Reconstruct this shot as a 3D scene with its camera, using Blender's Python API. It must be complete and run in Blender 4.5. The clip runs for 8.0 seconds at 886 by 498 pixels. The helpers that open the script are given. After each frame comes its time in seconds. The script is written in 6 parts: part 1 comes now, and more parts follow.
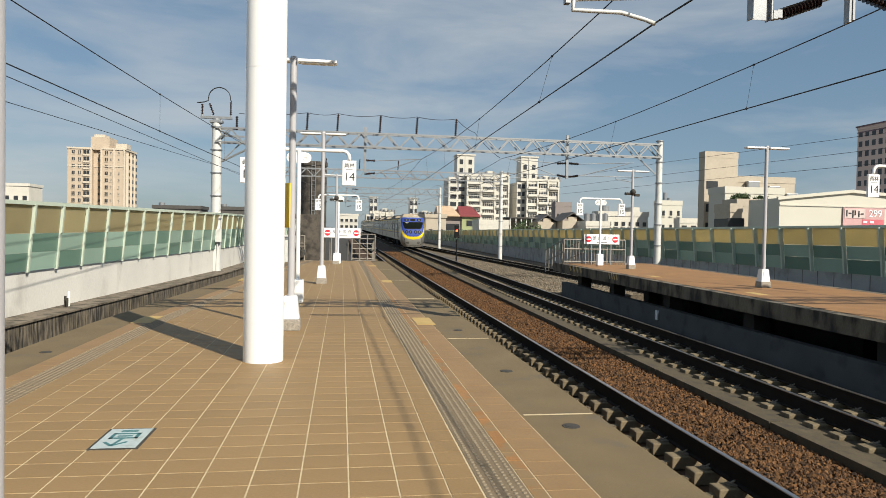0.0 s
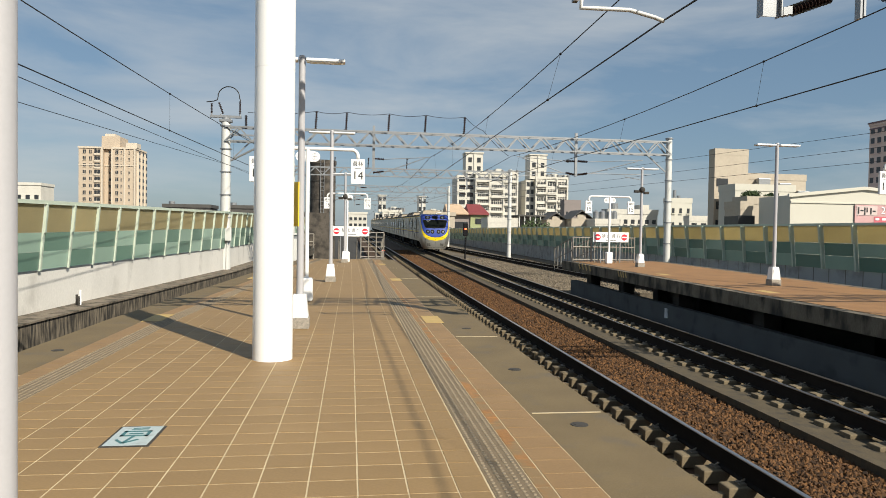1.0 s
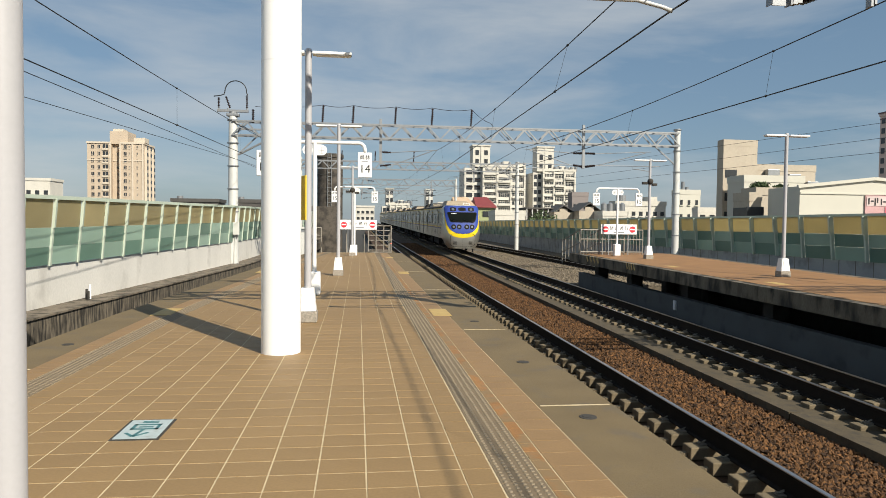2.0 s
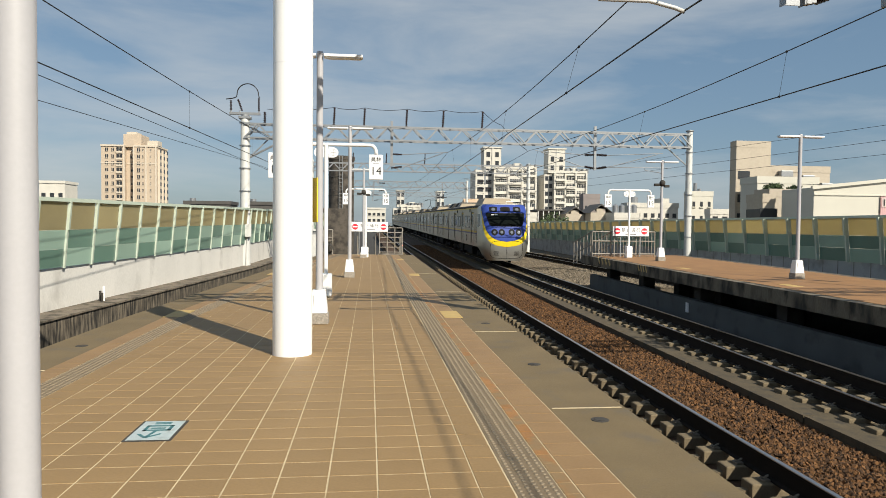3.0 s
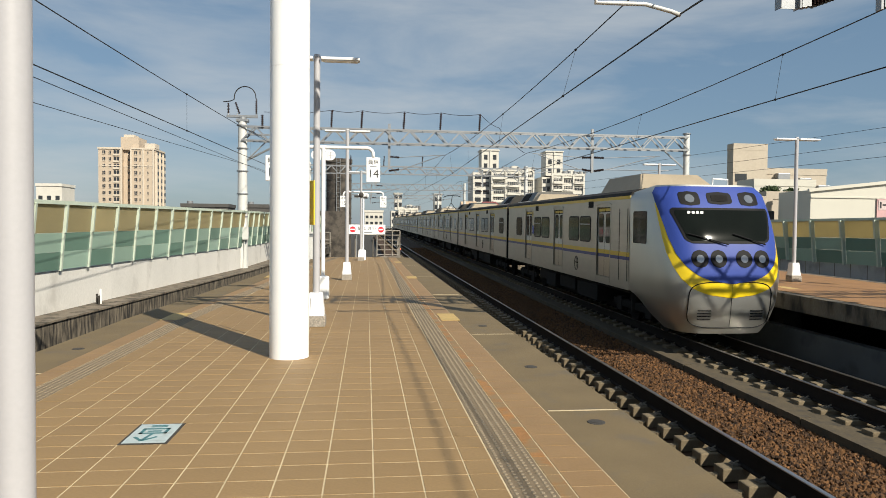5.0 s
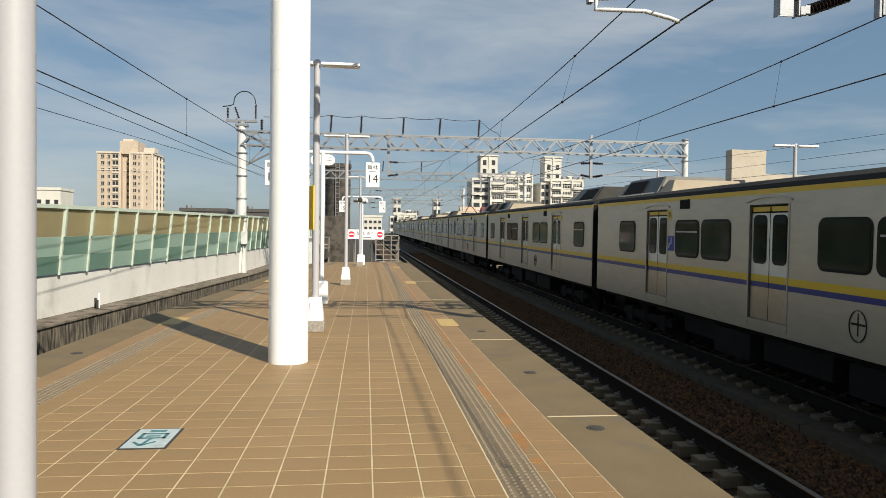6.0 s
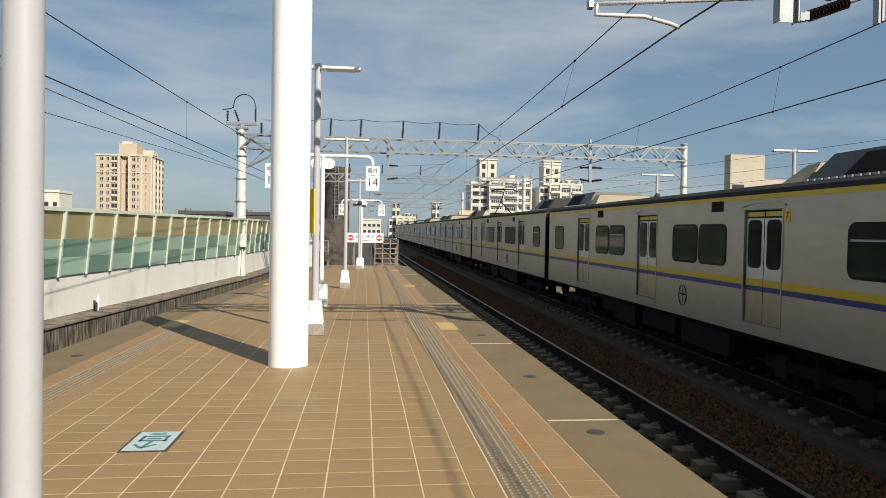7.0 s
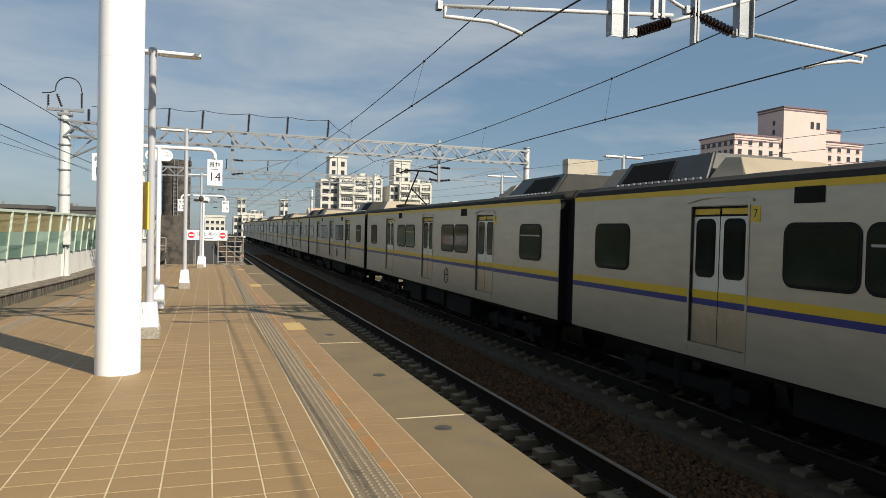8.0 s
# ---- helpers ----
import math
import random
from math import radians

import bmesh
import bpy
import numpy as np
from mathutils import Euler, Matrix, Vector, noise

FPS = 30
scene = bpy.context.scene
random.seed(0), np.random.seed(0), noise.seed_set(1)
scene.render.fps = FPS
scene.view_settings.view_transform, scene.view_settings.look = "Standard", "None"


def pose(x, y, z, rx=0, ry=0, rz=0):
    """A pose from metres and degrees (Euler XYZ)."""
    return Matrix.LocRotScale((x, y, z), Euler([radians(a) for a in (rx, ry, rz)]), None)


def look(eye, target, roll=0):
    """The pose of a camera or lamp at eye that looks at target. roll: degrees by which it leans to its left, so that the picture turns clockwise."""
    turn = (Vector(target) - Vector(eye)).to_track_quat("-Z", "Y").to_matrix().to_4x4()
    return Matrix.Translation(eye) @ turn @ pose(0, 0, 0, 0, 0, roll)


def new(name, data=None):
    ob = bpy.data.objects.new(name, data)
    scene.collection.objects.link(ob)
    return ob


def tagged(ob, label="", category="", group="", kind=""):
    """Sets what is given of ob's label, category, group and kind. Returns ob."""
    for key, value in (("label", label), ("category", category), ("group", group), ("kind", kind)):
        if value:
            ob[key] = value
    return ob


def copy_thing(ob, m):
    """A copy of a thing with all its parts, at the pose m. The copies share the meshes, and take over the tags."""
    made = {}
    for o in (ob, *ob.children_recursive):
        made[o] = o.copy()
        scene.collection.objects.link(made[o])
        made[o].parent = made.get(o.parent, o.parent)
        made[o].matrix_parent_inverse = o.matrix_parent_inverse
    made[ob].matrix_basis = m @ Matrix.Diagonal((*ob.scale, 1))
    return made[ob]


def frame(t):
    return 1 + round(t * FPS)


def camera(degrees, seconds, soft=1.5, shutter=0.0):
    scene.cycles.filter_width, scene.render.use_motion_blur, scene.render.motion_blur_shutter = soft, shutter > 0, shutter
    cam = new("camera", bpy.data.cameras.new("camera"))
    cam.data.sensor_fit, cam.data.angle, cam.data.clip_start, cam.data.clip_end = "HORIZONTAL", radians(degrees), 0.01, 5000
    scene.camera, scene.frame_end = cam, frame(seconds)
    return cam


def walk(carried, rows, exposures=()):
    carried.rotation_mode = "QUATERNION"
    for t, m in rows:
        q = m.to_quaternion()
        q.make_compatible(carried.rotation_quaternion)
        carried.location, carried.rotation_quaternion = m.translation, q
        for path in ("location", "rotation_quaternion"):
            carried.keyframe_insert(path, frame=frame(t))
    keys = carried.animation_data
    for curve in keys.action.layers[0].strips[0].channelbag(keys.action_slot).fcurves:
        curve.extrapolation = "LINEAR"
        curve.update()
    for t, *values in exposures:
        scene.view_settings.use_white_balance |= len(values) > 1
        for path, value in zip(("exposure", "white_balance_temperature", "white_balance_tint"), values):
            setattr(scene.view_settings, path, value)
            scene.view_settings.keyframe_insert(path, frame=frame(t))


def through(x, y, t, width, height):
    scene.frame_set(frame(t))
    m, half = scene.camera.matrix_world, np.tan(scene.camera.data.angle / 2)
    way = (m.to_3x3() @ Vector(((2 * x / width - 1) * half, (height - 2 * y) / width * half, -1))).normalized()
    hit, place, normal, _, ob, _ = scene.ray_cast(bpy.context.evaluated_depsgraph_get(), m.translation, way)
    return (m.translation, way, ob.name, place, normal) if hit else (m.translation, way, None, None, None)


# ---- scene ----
cam = camera(65.5, 8.0, soft=0.6)
PATH = [
    (0.0, pose(-0.007, 0.006, 1.545, 88.69, -1.02, -8.38)),
    (0.5, pose(-0.005, -0.004, 1.549, 88.57, -1.07, -8.18)),
    (1.0, pose(-0.003, -0.005, 1.550, 88.52, -0.91, -7.65)),
    (1.5, pose(-0.002, 0.000, 1.548, 87.94, -0.75, -7.45)),
    (3.0, pose(-0.001, 0.014, 1.547, 88.09, -0.56, -6.12)),
    (3.5, pose(0.000, 0.000, 1.550, 88.37, -0.55, -6.09)),
    (4.0, pose(-0.001, -0.008, 1.549, 88.50, -0.61, -6.09)),
    (4.5, pose(0.010, 0.005, 1.547, 88.21, -0.51, -6.30)),
    (6.0, pose(-0.001, -0.001, 1.550, 88.74, -0.71, -6.42)),
    (6.5, pose(-0.007, -0.005, 1.548, 88.89, -0.90, -6.56)),
    (7.0, pose(-0.021, -0.015, 1.552, 89.04, -0.91, -6.52)),
    (7.5, pose(-0.032, 0.024, 1.547, 89.05, -1.00, -6.36)),
    (7.6, pose(-0.023, -0.017, 1.555, 89.01, -1.05, -7.04)),
    (7.7, pose(-0.025, -0.005, 1.559, 88.96, -1.15, -8.42)),
    (7.8, pose(-0.020, 0.013, 1.562, 88.95, -1.20, -10.77)),
    (7.9, pose(-0.036, -0.020, 1.565, 88.99, -1.45, -14.39)),
    (8.0, pose(0.005, 0.047, 1.548, 89.13, -1.18, -18.92)),
]
walk(cam, PATH)

# ---- light ----
SUN_EL, SUN_DIR = radians(37), Vector((0.536, -0.844))  # where the sun stands, seen from above
scene.view_settings.exposure = 0.4
world = bpy.data.worlds.new("world")
scene.world = world
world.use_nodes = True
wn, wl = world.node_tree.nodes, world.node_tree.links
wn.clear()
sky = wn.new("ShaderNodeTexSky")
sky.sky_type, sky.sun_disc, sky.sun_elevation = "NISHITA", False, SUN_EL
sky.sun_rotation = math.atan2(SUN_DIR.x, SUN_DIR.y)
sky.dust_density, sky.air_density, sky.ozone_density = 0.8, 1.0, 1.1
w_geo = wn.new("ShaderNodeTexCoord")
w_map = wn.new("ShaderNodeMapping")
w_map.inputs["Scale"].default_value = (1.4, 1.4, 6.0)
w_map.inputs["Rotation"].default_value = (0.0, 0.18, 0.0)
w_noise = wn.new("ShaderNodeTexNoise")
w_noise.inputs["Scale"].default_value, w_noise.inputs["Detail"].default_value = 1.7, 7.0
w_noise.inputs["Roughness"].default_value, w_noise.inputs["Distortion"].default_value = 0.55, 0.35
w_ramp = wn.new("ShaderNodeMapRange")
w_ramp.inputs["From Min"].default_value, w_ramp.inputs["From Max"].default_value = 0.41, 0.70
w_ramp.inputs["To Max"].default_value = 0.62
w_mix = wn.new("ShaderNodeMix")
w_mix.data_type = "RGBA"
w_mix.inputs[7].default_value = (7.4, 7.7, 7.8, 1)
w_bg = wn.new("ShaderNodeBackground")
w_bg.inputs["Strength"].default_value = 0.06
w_out = wn.new("ShaderNodeOutputWorld")
wl.new(w_geo.outputs["Generated"], w_map.inputs["Vector"])
wl.new(w_map.outputs[0], w_noise.inputs["Vector"])
wl.new(w_noise.outputs["Fac"], w_ramp.inputs["Value"])
wl.new(w_ramp.outputs[0], w_mix.inputs[0])
w_haze = wn.new("ShaderNodeMix")
w_haze.data_type = "RGBA"
w_haze.inputs[0].default_value = 0.5
w_haze.inputs[7].default_value = (2.35, 4.0, 5.85, 1)
wl.new(sky.outputs[0], w_haze.inputs[6])
wl.new(w_haze.outputs[2], w_mix.inputs[6])
wl.new(w_mix.outputs[2], w_bg.inputs["Color"])
wl.new(w_bg.outputs[0], w_out.inputs["Surface"])
sun = new("sun", bpy.data.lights.new("sun", "SUN"))
sun.data.energy, sun.data.angle, sun.data.color = 5.0, radians(0.5), (1.0, 0.93, 0.79)
flat = math.cos(SUN_EL)
sun.matrix_world = look((SUN_DIR.x * flat * 60, SUN_DIR.y * flat * 60, math.sin(SUN_EL) * 60), (0, 0, 0))

# ---- materials ----


def material(name, color, rough=0.6, metal=0.0, vary=0.12, scale=4.0, fine=60.0, bump=0.15, stain=None, stain_at=(0.55, 0.75), stretch=(1, 1, 1), each=0.0, spec=0.5, through=0.0):
    """Two scales of noise on the colour, a fine relief, and if wanted a stain and a shade of its own for each object."""
    m = bpy.data.materials.new(name)
    m.use_nodes = True
    n, l = m.node_tree.nodes, m.node_tree.links
    b = n["Principled BSDF"]
    b.inputs["Roughness"].default_value, b.inputs["Metallic"].default_value = rough, metal
    b.inputs["Specular IOR Level"].default_value = spec
    coord = n.new("ShaderNodeTexCoord")
    mapping = n.new("ShaderNodeMapping")
    mapping.inputs["Scale"].default_value = stretch
    l.new(coord.outputs["Object"], mapping.inputs["Vector"])
    big, small = n.new("ShaderNodeTexNoise"), n.new("ShaderNodeTexNoise")
    big.inputs["Scale"].default_value, big.inputs["Detail"].default_value = scale, 5
    small.inputs["Scale"].default_value, small.inputs["Detail"].default_value = fine, 3
    add = n.new("ShaderNodeMath")
    add.operation = "ADD"
    for tex, k in ((big, 0), (small, 1)):
        l.new(mapping.outputs[0], tex.inputs["Vector"])
        l.new(tex.outputs["Fac"], add.inputs[k])
    rng = n.new("ShaderNodeMapRange")
    rng.inputs["From Min"].default_value, rng.inputs["From Max"].default_value = 0.6, 1.4
    rng.inputs["To Min"].default_value, rng.inputs["To Max"].default_value = 1 - vary, 1 + vary
    l.new(add.outputs[0], rng.inputs["Value"])
    value = rng.outputs[0]
    if each:
        info = n.new("ShaderNodeObjectInfo")
        er = n.new("ShaderNodeMapRange")
        er.inputs["To Min"].default_value, er.inputs["To Max"].default_value = 1 - each, 1 + each
        l.new(info.outputs["Random"], er.inputs["Value"])
        mul = n.new("ShaderNodeMath")
        mul.operation = "MULTIPLY"
        l.new(value, mul.inputs[0])
        l.new(er.outputs[0], mul.inputs[1])
        value = mul.outputs[0]
    tint = n.new("ShaderNodeVectorMath")
    tint.operation = "SCALE"
    tint.inputs[0].default_value = color
    l.new(value, tint.inputs["Scale"])
    out = tint.outputs[0]
    if stain:
        st = n.new("ShaderNodeTexNoise")
        st.inputs["Scale"].default_value, st.inputs["Detail"].default_value = scale * 1.7, 6
        l.new(mapping.outputs[0], st.inputs["Vector"])
        sr = n.new("ShaderNodeMapRange")
        sr.inputs["From Min"].default_value, sr.inputs["From Max"].default_value = stain_at
        l.new(st.outputs["Fac"], sr.inputs["Value"])
        mix = n.new("ShaderNodeMix")
        mix.data_type = "RGBA"
        mix.inputs[7].default_value = (*stain, 1)
        l.new(sr.outputs[0], mix.inputs[0])
        l.new(out, mix.inputs[6])
        out = mix.outputs[2]
    l.new(out, b.inputs["Base Color"])
    if bump:
        bp = n.new("ShaderNodeBump")
        bp.inputs["Strength"].default_value, bp.inputs["Distance"].default_value = bump, 0.01
        l.new(small.outputs["Fac"], bp.inputs["Height"])
        l.new(bp.outputs[0], b.inputs["Normal"])
    if through:
        tr, mx = n.new("ShaderNodeBsdfTranslucent"), n.new("ShaderNodeMixShader")
        mx.inputs[0].default_value = through
        l.new(out, tr.inputs["Color"])
        l.new(b.outputs[0], mx.inputs[1])
        l.new(tr.outputs[0], mx.inputs[2])
        l.new(mx.outputs[0], n["Material Output"].inputs["Surface"])
    return m


def glow(name, color, strength):
    m = material(name, color, 0.3, bump=0)
    b = m.node_tree.nodes["Principled BSDF"]
    b.inputs["Emission Color"].default_value, b.inputs["Emission Strength"].default_value = (*color, 1), strength
    return m


M_TILE = material("tan_tile", (0.250, 0.159, 0.068), 0.62, vary=0.14, scale=1.2, fine=45, bump=0.1, each=0.06)
M_GROUT = material("pale_grout", (0.50, 0.405, 0.255), 0.85, vary=0.2, scale=3)
M_OCHRE = material("ochre_tile", (0.245, 0.150, 0.066), 0.6, vary=0.16, scale=2, each=0.08)
M_ORANGE = material("orange_tile", (0.28, 0.135, 0.042), 0.6, vary=0.3, scale=2.2, stain=(0.225, 0.145, 0.066), stain_at=(0.46, 0.56))
M_TACTILE = material("tactile_tile", (0.165, 0.122, 0.074), 0.75, vary=0.2, scale=5, each=0.08)
M_STUD = material("tactile_stud", (0.215, 0.168, 0.108), 0.6, vary=0.1)
M_STRIP = material("edge_concrete", (0.146, 0.105, 0.052), 0.85, vary=0.22, scale=1.5, fine=80, bump=0.3, stain=(0.11, 0.09, 0.063))
M_YELLOW_PLATE = material("yellow_plate", (0.45, 0.31, 0.11), 0.6, vary=0.15, scale=6)
M_CONCRETE = material("concrete", (0.20, 0.18, 0.15), 0.88, vary=0.2, scale=1.5, fine=50, bump=0.3, stain=(0.07, 0.062, 0.052), stain_at=(0.48, 0.7))
# Dark for small parts; also stands in for the shade below the platforms.
M_DARK_AND_SHADED = material("dark_and_shaded_concrete", (0.042, 0.038, 0.033), 0.9, vary=0.3, scale=1.5, bump=0.4, stain=(0.016, 0.014, 0.012))
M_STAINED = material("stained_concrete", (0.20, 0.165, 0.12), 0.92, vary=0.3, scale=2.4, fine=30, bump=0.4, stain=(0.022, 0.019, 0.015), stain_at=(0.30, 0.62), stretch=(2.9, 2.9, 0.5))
M_LEDGE = material("mossy_ledge", (0.17, 0.14, 0.105), 0.95, vary=0.35, scale=2, bump=0.5, stain=(0.05, 0.042, 0.03), stain_at=(0.45, 0.65))
M_PARAPET = material("parapet_paint", (0.60, 0.58, 0.54), 0.85, vary=0.12, scale=0.7, fine=25, bump=0.2, stain=(0.34, 0.32, 0.29), stain_at=(0.55, 0.85), stretch=(1, 1, 0.6))
M_PARAPET_GREY = material("grey_parapet", (0.37, 0.37, 0.36), 0.88, vary=0.2, scale=0.8, fine=25, bump=0.2, stain=(0.2, 0.2, 0.19), stain_at=(0.5, 0.75))
M_WHITE = material("white_paint", (0.80, 0.80, 0.79), 0.4, vary=0.03, scale=2, bump=0.03)
M_POLE_GREY = material("pale_grey_paint", (0.41, 0.405, 0.42), 0.45, vary=0.04, scale=3, bump=0.03)
M_PILLAR = material("white_pillar_paint", (0.86, 0.86, 0.85), 0.32, vary=0.03, scale=1.5, bump=0.02)
M_GALV = material("galvanised_steel", (0.29, 0.30, 0.31), 0.45, 0.55, vary=0.15, scale=6, bump=0.08)
M_MAST = material("mast_paint", (0.58, 0.58, 0.555), 0.55, 0.1, vary=0.12, scale=2, bump=0.1)
M_FENCE = material("dull_galvanised_pipe", (0.27, 0.245, 0.21), 0.55, 0.3, vary=0.25, scale=6, bump=0.1)
M_GRANITE = material("granite", (0.28, 0.25, 0.21), 0.8, vary=0.55, scale=25, fine=90, bump=0.1)
# Rust brown taken near black: the rails' sunless side is painted in.
M_RAIL = material("shaded_rail_rust", (0.016, 0.012, 0.009), 0.85, 0.0, vary=0.3, scale=8, bump=0.2, spec=0.2)
M_RAILTOP = material("rail_head", (0.42, 0.40, 0.38), 0.28, 0.9, vary=0.1, scale=10, bump=0.03)
M_SLEEPER = material("sleeper_concrete", (0.150, 0.116, 0.070), 0.9, vary=0.35, scale=5, bump=0.3, each=0.12)
M_CLIP = material("rail_clip", (0.22, 0.19, 0.15), 0.6, 0.6, vary=0.2, scale=20)
M_BALLAST = material("ballast_stone", (0.052, 0.026, 0.010), 0.9, vary=0.6, scale=9, fine=38, bump=0.8)
M_SLAB = material("track_slab_concrete", (0.080, 0.061, 0.035), 0.92, vary=0.3, scale=2.5, fine=40, bump=0.3, stain=(0.04, 0.034, 0.026), stain_at=(0.5, 0.75))
M_BALLAST_PALE = material("pale_ballast", (0.105, 0.085, 0.060), 0.9, vary=0.5, scale=12, fine=50, bump=0.8)
M_GREEN_POST = material("pale_green_steel", (0.50, 0.57, 0.47), 0.5, 0.1, vary=0.1, scale=3, bump=0.05)
M_PANEL_TAN = material("tan_panel", (0.60, 0.52, 0.31), 0.3, vary=0.12, scale=0.8, bump=0.02, each=0.1, through=0.62)
M_PANEL_GREEN = material("green_panel", (0.145, 0.25, 0.198), 0.3, vary=0.12, scale=0.8, bump=0.02, each=0.12, through=0.15)
M_PANEL_MINT = material("mint_panel", (0.31, 0.44, 0.36), 0.3, vary=0.12, scale=0.8, bump=0.02, each=0.12, through=0.15)
M_BLACK = material("black_rubber", (0.008, 0.008, 0.009), 0.6, vary=0.2, bump=0.05, spec=0.15)
M_SIGN_WHITE = material("sign_white", (0.82, 0.82, 0.82), 0.4, vary=0.03, bump=0)
M_SIGN_RED = material("sign_red", (0.62, 0.03, 0.05), 0.4, vary=0.05, bump=0)
M_SIGN_YELLOW = material("sign_yellow", (0.80, 0.56, 0.03), 0.45, vary=0.06, bump=0)
M_INK = material("sign_ink", (0.02, 0.02, 0.022), 0.5, bump=0)
M_MARK_TEAL = material("marker_teal", (0.05, 0.15, 0.16), 0.5, vary=0.2, scale=20, bump=0)
M_MARK_PALE = material("marker_pale", (0.40, 0.46, 0.46), 0.5, vary=0.15, scale=8, bump=0.05, stain=(0.27, 0.30, 0.28))
M_INSULATOR = material("insulator", (0.035, 0.022, 0.02), 0.25, vary=0.1, bump=0)
M_WIRE = material("wire", (0.03, 0.03, 0.03), 0.5, 0.5, bump=0)
M_STAINLESS = material("stainless_body", (0.385, 0.355, 0.295), 0.36, 0.5, vary=0.12, scale=0.9, fine=8, bump=0.02, stretch=(1, 0.25, 1))
M_NOSE = material("silver_paint", (0.50, 0.495, 0.46), 0.40, 0.9, vary=0.05, scale=2, bump=0.01)
M_DOOR = material("door_steel", (0.40, 0.35, 0.27), 0.3, 0.6, vary=0.12, scale=2, fine=10, bump=0.02)
M_DOOR_UPPER = material("door_pale", (0.52, 0.52, 0.48), 0.35, 0.3, vary=0.06, scale=2, bump=0.02)
M_TRAIN_BLUE = material("train_blue", (0.030, 0.058, 0.27), 0.5, vary=0.08, scale=3, bump=0.01, spec=0.25)
M_TRAIN_YELLOW = material("train_yellow", (0.72, 0.52, 0.01), 0.32, vary=0.06, scale=3, bump=0.01)
M_STRIPE_YELLOW = material("stripe_yellow", (0.58, 0.39, 0.012), 0.4, vary=0.08, scale=3, bump=0.01)
M_STRIPE_BLUE = material("stripe_blue", (0.010, 0.018, 0.16), 0.4, vary=0.08, scale=3, bump=0.01)
M_ROOF = material("roof_grey", (0.024, 0.022, 0.02), 0.8, vary=0.25, scale=2, bump=0.2, spec=0.2)
M_ROOF_UNIT = material("roof_unit_tan", (0.33, 0.27, 0.19), 0.6, vary=0.15, scale=2, bump=0.08)
M_ROOF_UNIT_DARK = material("roof_unit_grille", (0.055, 0.052, 0.045), 0.4, 0.3, vary=0.3, scale=4, bump=0.1)
M_UNDER = material("underframe", (0.010, 0.009, 0.008), 0.85, vary=0.4, scale=4, bump=0.2, spec=0.2)
M_GLASS = material("dark_glass", (0.007, 0.009, 0.008), 0.06, vary=0.3, scale=1.5, bump=0, spec=0.22)
M_GLASS_TINT = material("tinted_glass", (0.016, 0.021, 0.014), 0.08, vary=0.7, scale=1.2, bump=0, spec=0.25)
for m in (M_GLASS, M_GLASS_TINT):
    m.node_tree.nodes["Principled BSDF"].inputs["IOR"].default_value = 1.22
M_LENS = material("lamp_lens", (0.30, 0.32, 0.34), 0.12, 0.7, bump=0)
M_LAMP_RED = glow("red_signal", (1.0, 0.06, 0.02), 6.0)
M_TOWER = material("tower_tile", (0.46, 0.375, 0.285), 0.8, vary=0.08, scale=0.3, fine=4, bump=0.05)
M_TOWER_TRIM = material("tower_trim", (0.54, 0.47, 0.38), 0.8, vary=0.06, scale=0.3, bump=0.05)
M_BLOCK_WHITE = material("block_white", (0.56, 0.535, 0.475), 0.85, vary=0.12, scale=0.25, fine=3, bump=0.05, stain=(0.46, 0.44, 0.40), stain_at=(0.58, 0.8))
M_CREAM = material("cream_render", (0.42, 0.365, 0.29), 0.85, vary=0.1, scale=0.3, fine=3, bump=0.05, stain=(0.45, 0.40, 0.33), stain_at=(0.6, 0.85))
M_SHED = material("pale_shed", (0.52, 0.50, 0.43), 0.7, vary=0.06, scale=0.4, bump=0.05)
M_PINK = material("pink_tile", (0.60, 0.47, 0.42), 0.8, vary=0.08, scale=0.3, bump=0.05)
M_PURPLE = material("mauve_tile", (0.16, 0.105, 0.12), 0.8, vary=0.1, scale=0.3, bump=0.05)
M_GREY_BLOCK = material("grey_tile", (0.22, 0.19, 0.18), 0.8, vary=0.1, scale=0.3, bump=0.05)
M_WINDOW_FAR = material("far_window", (0.03, 0.033, 0.037), 0.3, vary=0.4, scale=0.6, bump=0)
M_RED_ROOF = material("red_roof", (0.20, 0.04, 0.04), 0.6, vary=0.15, scale=1, bump=0.1)
M_TAN_ROOF = material("tan_roof", (0.50, 0.36, 0.24), 0.7, vary=0.15, scale=1, bump=0.1)
M_DARK_ROOF = material("dark_roof", (0.07, 0.065, 0.06), 0.7, vary=0.25, scale=1, bump=0.1)
M_GROUND = material("town_ground", (0.16, 0.15, 0.13), 0.95, vary=0.3, scale=0.05, fine=1, bump=0.1)
M_LEAF = material("foliage", (0.055, 0.085, 0.03), 0.7, vary=0.5, scale=3, bump=0.1)
M_BARK = material("bark", (0.12, 0.09, 0.06), 0.9, vary=0.3)
M_HILL = material("far_hills", (0.16, 0.19, 0.21), 1.0, vary=0.1, scale=0.01, bump=0)

# ---- mesh helpers ----


def box(bm, x0, x1, y0, y1, z0, z1, bevel=0.0):
    r = bmesh.ops.create_cube(bm, size=1)
    bmesh.ops.transform(bm, matrix=Matrix.Translation(((x0 + x1) / 2, (y0 + y1) / 2, (z0 + z1) / 2)) @ Matrix.Diagonal((abs(x1 - x0), abs(y1 - y0), abs(z1 - z0), 1)), verts=r["verts"])
    if bevel:
        bmesh.ops.bevel(bm, geom=list({e for v in r["verts"] for e in v.link_edges}), offset=bevel, segments=2, affect="EDGES", profile=0.5)
    return bm


